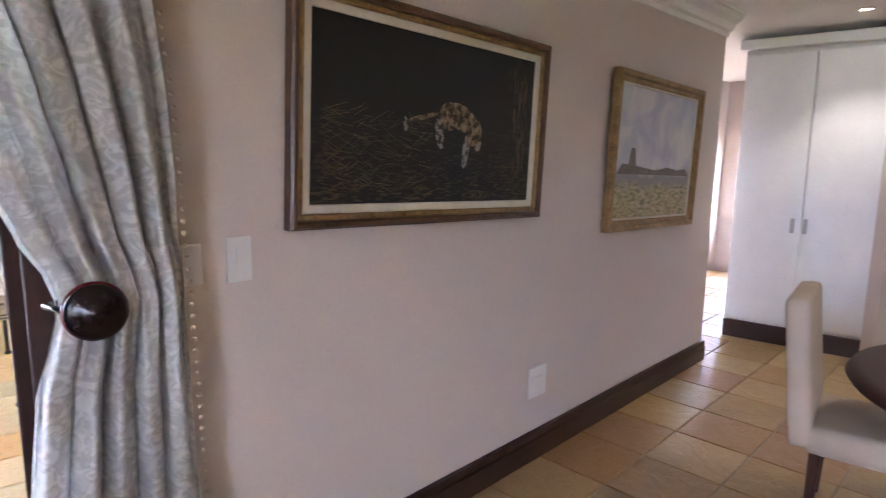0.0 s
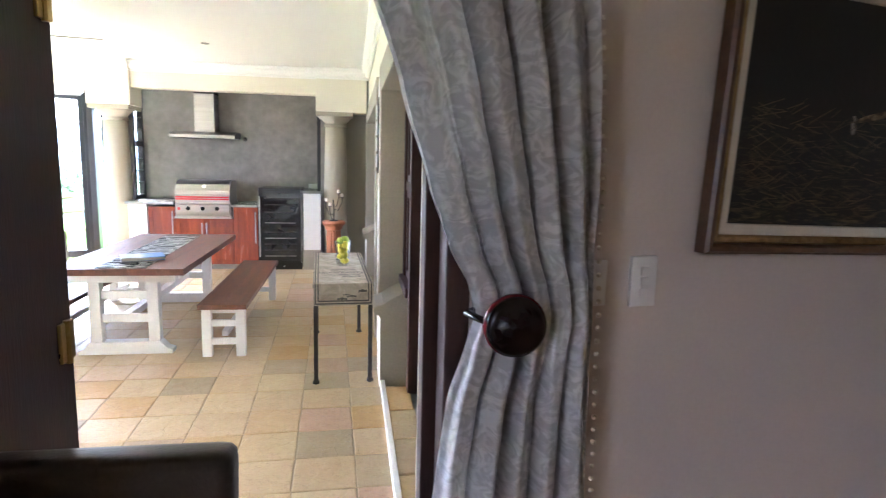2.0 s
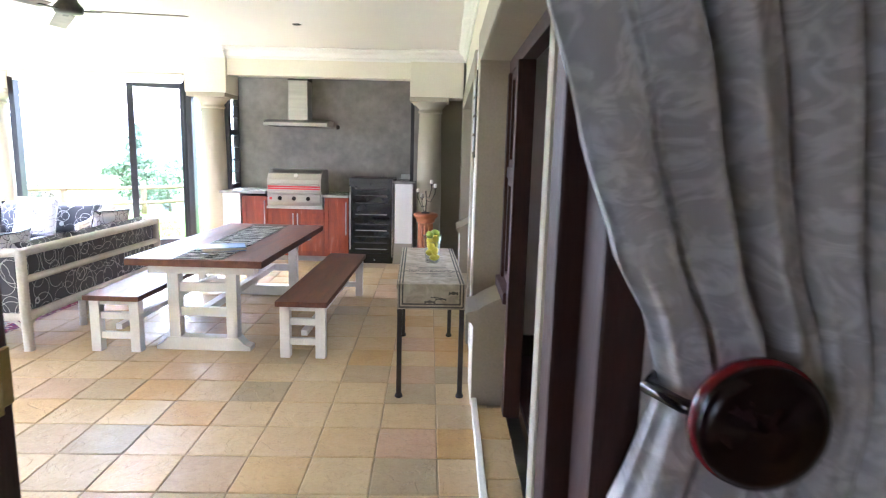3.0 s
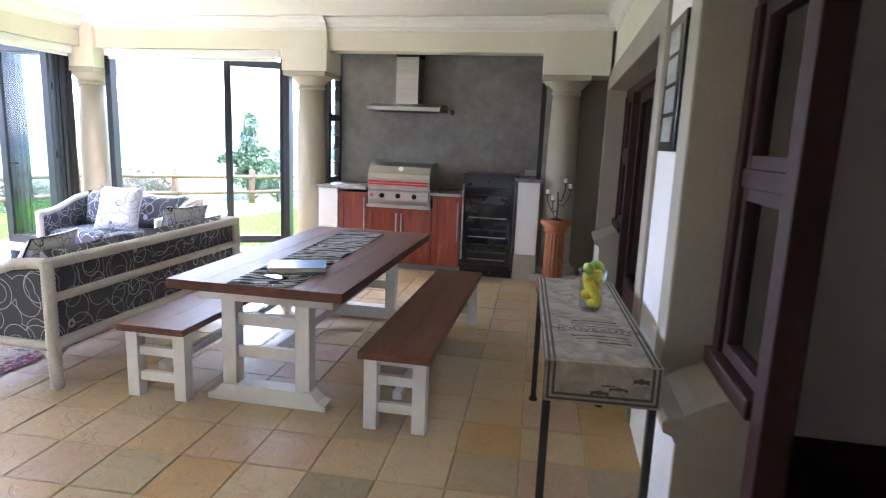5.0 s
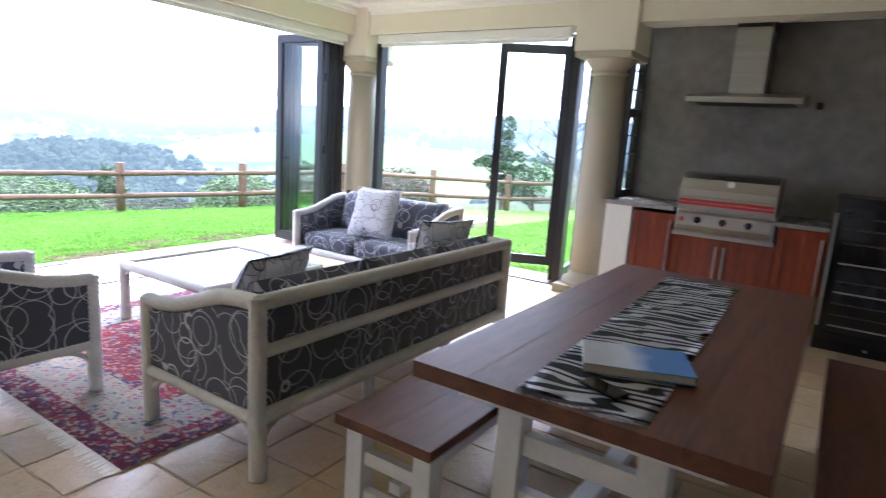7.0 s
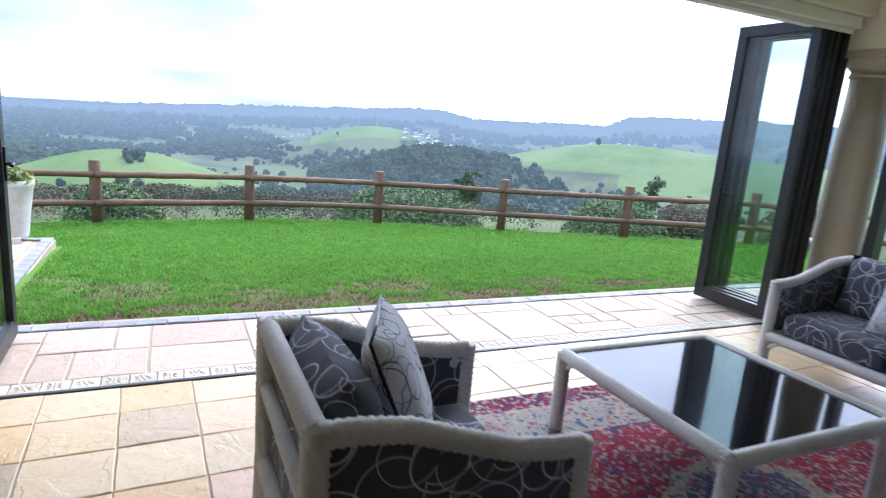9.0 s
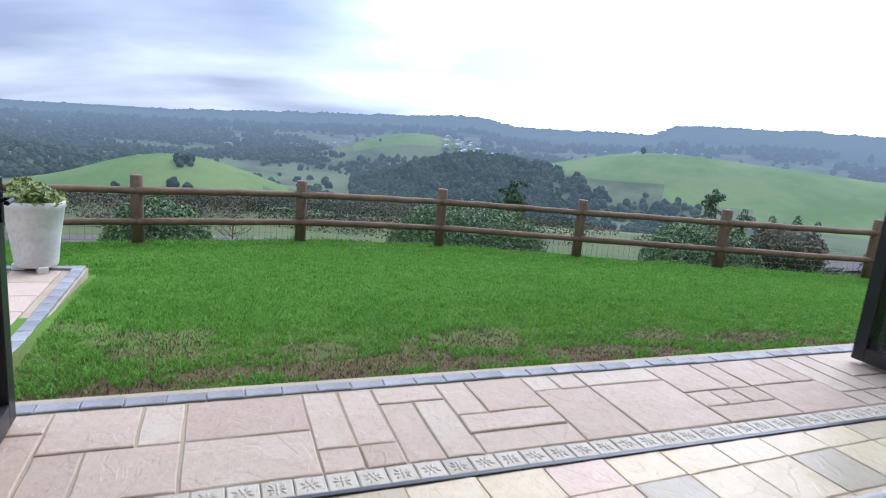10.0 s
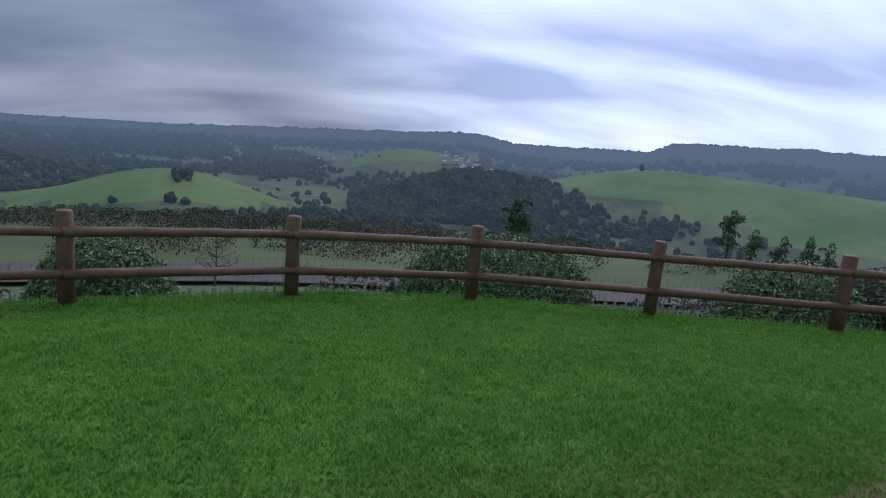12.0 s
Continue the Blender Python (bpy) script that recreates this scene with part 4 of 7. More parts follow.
wall_strip("baseboard_4", 3.752, 3.772, 0.0, 0.22, ROOM_Z, ROOM_Z + 0.15, BASEWOOD, "dark timber skirting board", "trim")
# room floor slab, step down to the patio
solid("room_floor", prism([(-3.2, -4.2), (9.2, -4.2), (9.2, 4.6), (5.4, 4.6), (5.4, 2.62), (1.36, 1.97), (1.36, 2.0), (0.36, 2.0), (-3.2, 1.76)], -0.1, ROOM_Z - 0.008), GROUT, "tiled floor of the house room", "floor")
solid("step", box(0.36, 1.345, 1.985, 2.3, 0.0, ROOM_Z - 0.01, 0.01), STONE, "stone step down to the patio", "step")
solid("room_ceiling", prism([(-3.4, -4.4), (9.4, -4.4), (9.4, 4.8), (5.4, 4.8), (5.4, 2.9), (1.6, 2.0), (-3.4, 2.0)], ROOM_CEIL, ROOM_CEIL + 0.12), CEIL, "white ceiling of the house room", "ceiling")
# closing walls, mostly unseen; the west opening is placed to light the room
rw = box(-1.4, -1.2, -4.4, -2.0, 0, ROOM_CEIL)
rw = box(-1.4, -1.2, -0.8, 1.76, 0, ROOM_CEIL, bm=rw)
rw = box(-1.4, -1.2, -2.0, -0.8, 2.2, ROOM_CEIL, bm=rw)
rw = box(-1.4, -1.2, -2.0, -0.8, 0, 0.6, bm=rw)
solid("room_wall_west", rw, WALL_WHITE, "pale unseen wall with a window opening for daylight", "wall")
rs = box(-3.4, 9.4, -4.4, -4.2, 0, ROOM_CEIL)
solid("room_wall_south", rs, WALL_WHITE, "plain pale wall of the room", "wall")
# opening added in the east wall to brighten the far room
re = box(9.2, 9.4, -4.4, 3.2, 0, ROOM_CEIL)
re = box(9.2, 9.4, 3.2, 4.4, 2.0, ROOM_CEIL, bm=re)
re = box(9.2, 9.4, 3.2, 4.4, 0, 0.9, bm=re)
re = box(9.2, 9.4, 4.4, 4.8, 0, ROOM_CEIL, bm=re)
solid("room_wall_east", re, WALL_WHITE, "pale wall of the far room with an added opening for light", "wall")
solid("room_wall_north", box(5.4, 9.4, 4.6, 4.8, 0, ROOM_CEIL), WALL_WHITE, "pale end wall of the far room", "wall")
solid("room_wall_link", box(5.3, 5.4, 2.9, 4.8, 0, ROOM_CEIL), WALL_WHITE, "pale wall of the passage", "wall")

# door frame and leaf of the patio doorway
jamb = thing("door_3", pose(0, 0, 0), "dark-stained timber door standing open at the patio doorway", "door", "", "structure")
part("jamb", box(0.30, 0.375, 1.80, 2.15, 0.0, 2.3, 0.006), DARKWOOD, jamb)
part("jamb", box(1.31, 1.40, 1.93, 2.05, 0.0, 2.3, 0.006), DARKWOOD, jamb)
part("stop", box(1.272, 1.40, 2.053, 2.135, 0.0, 2.3, 0.006), DARKWOOD, jamb)
part("head", box(0.30, 1.42, 1.80, 2.0, 2.22, 2.3, 0.006), DARKWOOD, jamb)
lf = part("leaf", box(0.33, 0.374, 1.02, 1.79, ROOM_Z + 0.01, 2.22, 0.006), DARKWOOD, jamb)
for zz in (0.48, 1.23, 2.05):
    part("hinge", box(0.376, 0.386, 2.07, 2.14, zz - 0.05, zz + 0.05, 0.003, bm=tube([(0.387, 2.10, zz - 0.055), (0.387, 2.10, zz + 0.055)], 0.009, 8)), BRASS, jamb, "brass butt hinge")

# ---- dining table and benches ----
def trestle_table():
    x0, x1, y0, y1 = -1.33, -0.28, 5.60, 7.84
    tb = thing("dining_table", pose((x0 + x1) / 2, (y0 + y1) / 2, 0), "dining table with brown plank top and white trestles", "table")
    w, l = (x1 - x0) / 2, (y1 - y0) / 2
    n = 5
    for k in range(n):
        a, c = -w + 2 * w * k / n, -w + 2 * w * (k + 1) / n
        part("plank", box(a + 0.0006, c - 0.0006, -l, l, 0.705, 0.76 - 0.0003 * (k % 2), 0.0012), TABLEWOOD, tb)
    for s in (-1, 1):
        yy = s * (l - 0.19)
        bm = extrude_profile([(-0.375, 0), (-0.375, 0.035), (-0.33, 0.05), (-0.28, 0.105), (0.28, 0.105), (0.33, 0.05), (0.375, 0.035), (0.375, 0)], 0.11, pose(0, yy - 0.055, 0, 0, 0, 90))
        part("foot", bm, WHITEWOOD, tb)
        for sx in (-1, 1):
            part("post", box(sx * 0.23 - 0.045, sx * 0.23 + 0.045, yy - 0.045, yy + 0.045, 0.105, 0.64, 0.005), WHITEWOOD, tb)
        part("bearer", box(-0.42, 0.42, yy - 0.05, yy + 0.05, 0.62, 0.705, 0.006), WHITEWOOD, tb)
        for zz in (0.27, 0.47):
            part("rail", box(-0.185, 0.185, yy - 0.02, yy + 0.02, zz, zz + 0.075, 0.004), WHITEWOOD, tb)
    part("stretcher", box(-0.035, 0.035, -l + 0.2, l - 0.2, 0.285, 0.345, 0.004), WHITEWOOD, tb)
    return tb


def bench(x0, x1, y0, y1):
    bn = thing("bench", pose((x0 + x1) / 2, (y0 + y1) / 2, 0), "bench with brown plank seat and white legs", "bench", "benches at the table")
    w, l = (x1 - x0) / 2, (y1 - y0) / 2
    for sx in (-1, 1):
        part("plank", box(0.0003 if sx > 0 else -w, w if sx > 0 else -0.0003, -l, l, 0.42, 0.46, 0.0012), TABLEWOOD, bn)
    for sy in (-1, 1):
        for sx in (-1, 1):
            cx, cy = sx * (w - 0.06), sy * (l - 0.08)
            part("leg", box(cx - 0.038, cx + 0.038, cy - 0.038, cy + 0.038, 0, 0.42, 0.004), WHITEWOOD, bn)
        for zz in (0.10, 0.26):
            part("rail", box(-w + 0.098, w - 0.098, sy * (l - 0.08) - 0.018, sy * (l - 0.08) + 0.018, zz, zz + 0.055, 0.003), WHITEWOOD, bn)
        part("apron", box(-w + 0.098, w - 0.098, sy * (l - 0.08) - 0.02, sy * (l - 0.08) + 0.02, 0.375, 0.42, 0.003), WHITEWOOD, bn)
    part("stretcher", box(-0.025, 0.025, -l + 0.1, l - 0.1, 0.165, 0.21, 0.003), WHITEWOOD, bn)
    return bn


trestle_table()
bench(-0.18, 0.215, 5.57, 7.76)
bench(-1.67, -1.24, 5.60, 7.78)

runner = thing("table_runner", pose(-0.80, 6.64, 0.761, 0, 0, 1.5), "zebra print table runner with frayed ends", "table runner")
bm = bmesh.new()
gx, gy = 10, 40
grid = [[bm.verts.new((-0.19 + 0.38 * i / gx, -1.0 + 2.0 * k / gy, 0.0035 + 0.002 * noise.noise((i * 0.4, k * 0.3, 0)))) for k in range(gy + 1)] for i in range(gx + 1)]
for i in range(gx):
    for k in range(gy):
        bm.faces.new((grid[i][k], grid[i + 1][k], grid[i + 1][k + 1], grid[i][k + 1]))
made = bmesh.ops.solidify(bm, geom=bm.faces[:], thickness=0.003)
part("cloth", bm, ZEBRA, runner, smooth=True)
for s in (-1, 1):
    bm = bmesh.new()
    for k in range(60):
        x = -0.19 + 0.38 * k / 59
        tube([(x, s * 1.0, 0.003), (x + random.uniform(-0.004, 0.004), s * (1.02 + random.random() * 0.012), 0.0025)], 0.0013, 3, bm=bm)
    tagged(part("fringe", bm, ZEBRA, runner), kind="stuff")

book = thing("book", pose(-0.74, 6.06, 0.769, 0, 0, 22), "large hardback book with a blue sky cover lying flat", "book")
part("page_block", box(-0.165, 0.168, -0.115, 0.115, 0.004, 0.026), LINEN, book)
part("cover", box(-0.17, 0.172, -0.12, 0.12, 0.026, 0.030, 0.001, bm=box(-0.17, 0.172, -0.12, 0.12, 0.0, 0.004, 0.001)), COVER, book)
part("spine", box(-0.174, -0.168, -0.12, 0.12, 0.0, 0.030, 0.001), COVER, book)
phone = thing("phone", pose(-0.755, 5.79, 0.769, 0, 0, 68), "small black phone lying on the runner", "phone")
part("case", box(-0.035, 0.035, -0.07, 0.07, 0, 0.009, 0.003), BLACK, phone)
part("screen", box(-0.031, 0.031, -0.064, 0.064, 0.0091, 0.0096), TINT, phone)

# ---- rattan suite ----
def sofa(name, m, width, depth, seats, label, cushions):
    """A rattan framed settee that faces local -y; x across, origin at the middle of its floor plan."""
    so = thing(name, m, label, "sofa" if seats > 1 else "armchair", "rattan suite")
    w, d = width / 2, depth / 2
    R = 0.034
    part("back_rail", rattan([(-w, d, 0.775), (w, d, 0.775)], R), RATTAN, so, smooth=True)
    part("back_rail", rattan([(-w, d, 0.56), (w, d, 0.56)], 0.027), RATTAN, so, smooth=True)
    part("back_rail", rattan([(-w, d, 0.27), (w, d, 0.27)], R), RATTAN, so, smooth=True)
    part("front_rail", rattan([(-w, -d, 0.27), (w, -d, 0.27)], R), RATTAN, so, smooth=True)
    for s in (-1, 1):
        part("arm_rail", rattan([(s * w, d, 0.775), (s * w, d * 0.72, 0.772), (s * w, d * 0.4, 0.755), (s * w, 0, 0.70), (s * w, -d * 0.4, 0.648), (s * w, -d * 0.75, 0.628), (s * w, -d, 0.625)], R), RATTAN, so, smooth=True)
        part("side_rail", rattan([(s * w, d, 0.27), (s * w, -d, 0.27)], 0.03), RATTAN, so, smooth=True)
        part("back_leg", rattan([(s * w, d + 0.01, 0.0), (s * w, d, 0.3), (s * w, d, 0.80)], 0.037), RATTAN, so, smooth=True)
        part("front_leg", rattan([(s * w, -d, 0.0), (s * w, -d, 0.645)], 0.036), RATTAN, so, smooth=True)
        for e in (-1, 1):
            arc = [(s * w, e * (d - 0.17 * (1 - math.cos(a))), 0.09 + 0.16 * math.sin(a)) for a in np.linspace(0.0, math.pi / 2, 8)]
            part("brace", tube(arc, 0.013, 8), RATTAN, so, smooth=True)
            arc = [(s * (w - 0.17 * (1 - math.cos(a))), e * d, 0.09 + 0.16 * math.sin(a)) for a in np.linspace(0.0, math.pi / 2, 8)]
            part("brace", tube(arc, 0.013, 8), RATTAN, so, smooth=True)
        side = bmesh.new()
        outline = [(d - 0.03, 0.30), (d - 0.03, 0.745), (d * 0.4, 0.722), (0, 0.668), (-d * 0.4, 0.616), (-d + 0.03, 0.592), (-d + 0.03, 0.30)]
        side = extrude_profile(outline, 0.04, pose(s * w - 0.02, 0, 0), bm=side)
        bmesh.ops.bevel(side, geom=[e for e in side.edges if abs(e.verts[0].co.x - e.verts[1].co.x) < 1e-5], offset=0.01, segments=2, affect="EDGES")
        part("side_panel", side, RINGS, so)
    for k in range(seats - 1):
        if seats > 2:
            part("mid_leg", rattan([(-w + (k + 1) * width / seats, d, 0), (-w + (k + 1) * width / seats, d, 0.27)], 0.03), RATTAN, so, smooth=True)
    part("seat_base", box(-w + 0.03, w - 0.03, -d + 0.03, d - 0.03, 0.255, 0.29, 0.006), RATTAN, so)
    part("back_panel", box(-w + 0.04, w - 0.04, d - 0.045, d - 0.012, 0.30, 0.745, 0.01), RINGS, so)
    sw = (width - 0.12) / seats
    for k in range(seats):
        cx = -w + 0.06 + sw * (k + 0.5)
        bm = seat_pad(sw - 0.012, depth - 0.1, 0.15)
        bm.transform(pose(cx, -0.02, 0.29))
        part("seat_cushion", bm, RINGS, so, smooth=True)
        bm = pillow(sw - 0.01, 0.44, 0.22, 10, 0.03)
        bm.transform(pose(cx, d - 0.15, 0.62, -12))
        part("back_cushion", bm, RINGS, so, smooth=True)
    for cx, cy, cz, rx, rz, mat, size in cushions:
        p = thing("cushion", m @ pose(cx, cy, cz, rx, 0, rz), "square scatter cushion with looping line print and dark piping" if mat is not RINGS_LIGHT else "pale square scatter cushion with grey looping line print", "cushion", "scatter cushions")
        part("cover", pillow(size, size, 0.15), mat, p, smooth=True)
        edge = [(size / 2 * u, 0, size / 2 * v2) for u, v2 in ((-1, -1), (0, -0.935), (1, -1), (0.935, 0), (1, 1), (0, 0.935), (-1, 1), (-0.935, 0), (-1, -1))]
        part("piping", tube(edge, 0.0055, 6), BLACK if mat is RINGS_GREY else RINGS_GREY, p, smooth=True)
    return so


sofa("sofa", pose(-2.53, 6.68, 0, 0, 0, -90), 2.12, 0.80, 3, "white rattan three-seat sofa with dark ring print upholstery",
     [(0.70, 0.0, 0.675, -28, 10, RINGS_GREY, 0.47), (-0.86, -0.02, 0.70, -22, -20, RINGS_GREY, 0.45)])
sofa("loveseat", pose(-4.03, 8.60, 0, 0, 0, 0), 1.46, 0.76, 2, "white rattan two-seat sofa with dark ring print upholstery",
     [(-0.02, -0.02, 0.69, -22, 8, RINGS_LIGHT, 0.50)])
sofa("armchair", pose(-3.83, 5.22, 0, 0, 0, 180), 0.75, 0.78, 1, "white rattan armchair with dark ring print upholstery",
     [(0.03, 0.03, 0.685, -22, -22, RINGS_GREY, 0.46)])

ct = thing("coffee_table", pose(-3.99, 6.82, 0.0), "low white rattan coffee table with a glass top", "table")
cw, cl = 0.50, 0.49
for a, c in (((-cw, -cl), (cw, -cl)), ((cw, -cl), (cw, cl)), ((cw, cl), (-cw, cl)), ((-cw, cl), (-cw, -cl))):
    part("top_rail", rattan([(*a, 0.415), (*c, 0.415)], 0.033), RATTAN, ct, smooth=True)
for sx in (-1, 1):
    for sy in (-1, 1):
        part("leg", rattan([(sx * cw, sy * cl, 0.012), (sx * cw, sy * cl, 0.43)], 0.036), RATTAN, ct, smooth=True)
        arc = [(sx * (cw - 0.13 * (1 - math.cos(a))), sy * cl, 0.26 + 0.14 * math.sin(a)) for a in np.linspace(0.0, math.pi / 2, 7)]
        part("brace", tube(arc, 0.012, 8), RATTAN, ct, smooth=True)
part("glass_top", box(-cw + 0.02, cw - 0.02, -cl + 0.02, cl - 0.02, 0.424, 0.432, 0.002), TINT, ct, "dark reflective glass top")

rug = thing("rug", pose(-3.73, 6.84, 0.0), "red persian rug with floral borders and fringed ends", "rug")
bm = bmesh.new()
gx, gy = 30, 40
grid = [[bm.verts.new((-RUG_HX + 2 * RUG_HX * i / gx, -RUG_HY + 2 * RUG_HY * k / gy, 0.008 + 0.002 * noise.noise((i * 0.3, k * 0.3, 2)))) for k in range(gy + 1)] for i in range(gx + 1)]
for i in range(gx):
    for k in range(gy):
        bm.faces.new((grid[i][k], grid[i + 1][k], grid[i + 1][k + 1], grid[i][k + 1]))
bmesh.ops.solidify(bm, geom=bm.faces[:], thickness=0.008)
part("woven_field", bm, RUG, rug)
for s in (-1, 1):
    vs, fs = [], []
    for k in range(230):
        x = -RUG_HX + 2 * RUG_HX * k / 229
        dx, ln = random.uniform(-0.012, 0.012), random.uniform(0.05, 0.08)
        b0 = len(vs)
        vs += [(x - 0.0045, s * RUG_HY, 0.007), (x + 0.0045, s * RUG_HY, 0.007), (x + dx + 0.002, s * (RUG_HY + ln), 0.002), (x + dx - 0.002, s * (RUG_HY + ln), 0.002)]
        fs.append((b0, b0 + 1, b0 + 2, b0 + 3))
    me = bpy.data.meshes.new("fringe")
    me.from_pydata(vs, [], fs)
    me.materials.append(CANDLE)
    fringe = new("fringe", me)
    fringe.parent = rug
    tagged(fringe, "pale knotted fringe", kind="stuff")

# ---- side table with cloth, vase and lemons ----
CT_X, CT_Y, CT_Z, CT_TURN = 0.99, 5.595, 0.785, 3.0
con = thing("console_table", pose(CT_X, CT_Y, 0, 0, 0, CT_TURN), "slim side table with dark iron legs", "table")
hx, hy = 0.222, 0.71
for sx in (-1, 1):
    for sy in (-1, 1):
        cx, cy = sx * (hx - 0.02), sy * (hy - 0.05)
        leg = part("leg", box(cx - 0.016, cx + 0.016, cy - 0.016, cy + 0.016, 0.03, CT_Z - 0.03, 0.003), DARKSTEEL, con)
        part("foot", lathe([(0.016, 0), (0.026, 0.006), (0.026, 0.02), (0.018, 0.032)], 12, m=pose(cx, cy, 0)), DARKSTEEL, leg)
part("top", box(-hx, hx, -hy, hy, CT_Z - 0.035, CT_Z - 0.006, 0.003), DARKSTEEL, con)
for sx in (-1, 1):
    part("rail", box(sx * (hx - 0.02) - 0.01, sx * (hx - 0.02) + 0.01, -hy + 0.04, hy - 0.04, CT_Z - 0.075, CT_Z - 0.035, 0.002), DARKSTEEL, con)
cloth = thing("tablecloth", pose(CT_X, CT_Y, CT_Z, 0, 0, CT_TURN), "grey linen runner with printed lettering and a dark border", "tablecloth")
bm = box(-hx + 0.004, hx - 0.004, -hy - 0.006, hy + 0.006, -0.005, 0.0005, 0.002)
bm = box(-hx + 0.004, hx - 0.004, -hy - 0.008, -hy - 0.004, -0.165, -0.003, bm=bm)
bm = box(-hx + 0.004, hx - 0.004, hy + 0.004, hy + 0.008, -0.16, -0.003, bm=bm)
part("fabric", bm, CLOTH, cloth)
bm = bmesh.new()
for off in (0.014, 0.034):
    for sx in (-1, 1):
        xx = sx * (hx - 0.004 - off)
        bm = box(xx - 0.005, xx + 0.005, -hy + 0.0, hy - 0.0, 0.0008, 0.0016, bm=bm)
        bm = box(xx - 0.005, xx + 0.005, -hy - 0.0095, -hy - 0.0085, -0.165 + off, -0.003, bm=bm)
    bm = box(-hx + off, hx - off, -hy - 0.0095, -hy - 0.0085, -0.165 + off - 0.005, -0.165 + off + 0.005, bm=bm)
part("border", bm, CLOTH_INK, cloth)


def lettering(words, size, m, mat, parent, name="lettering"):
    cu = bpy.data.curves.new("words", "FONT")
    cu.body, cu.size, cu.align_x, cu.align_y, cu.extrude = words, size, "CENTER", "CENTER", 0.0004
    ob = bpy.data.objects.new("words", cu)
    scene.collection.objects.link(ob)
    me = bpy.data.meshes.new_from_object(ob.evaluated_get(bpy.context.evaluated_depsgraph_get()))
    bpy.data.objects.remove(ob)
    me.transform(m)
    me.materials.append(mat)
    out = new(name, me)
    out.parent = parent
    return out


lettering("NOUVEAUTES", 0.062, pose(0.01, -0.30, 0.0012), CLOTH_INK, cloth)


def ribbon(cx, cy, width, sag, thick, m):
    """A curved printed scroll, lying flat."""
    bm = bmesh.new()
    n, rows = 18, []
    for i in range(n + 1):
        u = 2 * i / n - 1
        x, y = cx + u * width / 2, cy + sag * (1 - u * u)
        wgt = thick * (0.75 + 0.25 * math.cos(u * 6))
        rows.append((bm.verts.new((x, y - wgt, 0.0009)), bm.verts.new((x, y + wgt, 0.0009))))
    for a, c in zip(rows, rows[1:]):
        bm.faces.new((a[0], c[0], c[1], a[1]))
    bm.transform(m)
    return bm


flat = pose(0, 0, 0)
for cx, cy, ww, sag, th in ((0.02, -0.175, 0.20, 0.012, 0.009), (0.02, -0.215, 0.22, 0.012, 0.006), (0.0, -0.262, 0.30, 0.016, 0.005), (0.0, -0.340, 0.32, 0.016, 0.005), (0.02, -0.395, 0.24, 0.014, 0.010), (0.03, -0.432, 0.22, 0.012, 0.006), (0.07, -0.47, 0.14, 0.006, 0.012), (-0.12, -0.13, 0.06, 0.004, 0.008), (-0.08, 0.30, 0.08, 0.006, 0.006), (0.02, 0.32, 0.07, 0.004, 0.005)):
    part("scroll", ribbon(cx, cy, ww, sag, th, flat), CLOTH_INK, cloth)
front = pose(0, -hy - 0.0085, 0, 90)
for cx, cy, ww, sag, th in ((0.06, -0.10, 0.07, 0.006, 0.008), (-0.01, -0.12, 0.07, 0.006, 0.010), (0.14, -0.06, 0.06, 0.004, 0.012), (0.02, -0.085, 0.05, 0.0, 0.004)):
    part("scroll", ribbon(cx, cy, ww, sag, th, front @ pose(0, 0, 0)), CLOTH_INK, cloth)

vase = thing("glass_vase", pose(1.01, 5.63, CT_Z + 0.002), "clear glass vase filled with lemons and limes", "vase")
prof = [(0.045, 0.0), (0.052, 0.004), (0.055, 0.02), (0.060, 0.12), (0.070, 0.20), (0.074, 0.205), (0.072, 0.208), (0.066, 0.2), (0.056, 0.12), (0.050, 0.02), (0.046, 0.012)]
part("glass", lathe(prof, 28), GLASS, vase, smooth=True)


def lemon(x, y, z, mat, kind):
    fruit = thing(kind, pose(x, y, z, random.uniform(0, 180), random.uniform(0, 180), random.uniform(0, 180)), "ripe yellow lemon in the glass vase" if kind == "lemon" else "green lime in the glass vase", "fruit", "fruit in the vase")
    part("skin", lathe([(0.002, -0.040), (0.007, -0.037), (0.016, -0.029), (0.025, -0.016), (0.029, 0.0), (0.025, 0.016), (0.016, 0.029), (0.007, 0.036), (0.002, 0.039)], 16), mat, fruit, smooth=True)


vz = CT_Z + 0.042
for dx, dy, dz, mat, kd in ((0.018, 0.0, 0.0, LEMON, "lemon"), (-0.016, 0.012, 0.035, LEMON, "lemon"), (0.018, -0.014, 0.052, LEMON, "lemon"), (-0.012, -0.016, 0.085, LEMON, "lemon"), (0.016, 0.018, 0.095, LEMON, "lemon"),
                            (-0.02, 0.01, 0.13, LEMON, "lemon"), (0.02, -0.012, 0.14, LEMON, "lemon"), (-0.022, -0.02, 0.172, LIME, "lime"), (0.02, 0.02, 0.18, LIME, "lime")):
    lemon(1.01 + dx, 5.63 + dy, vz + dz, mat, kd)

# photo strip on the pier
ph = thing("photo_frame", pose(1.321, 5.70, 1.58), "tall black frame with a column of small photographs", "picture")
part("frame", box(-0.025, 0.0, -0.205, 0.205, 0.0, 0.61, 0.004), BLACK, ph)
for k in range(4):
    part("photo", box(-0.0285, -0.0262, -0.12, 0.12, 0.045 + k * 0.135, 0.158 + k * 0.135), PHOTO, ph)

# ---- barbecue counter ----
CF = 9.62


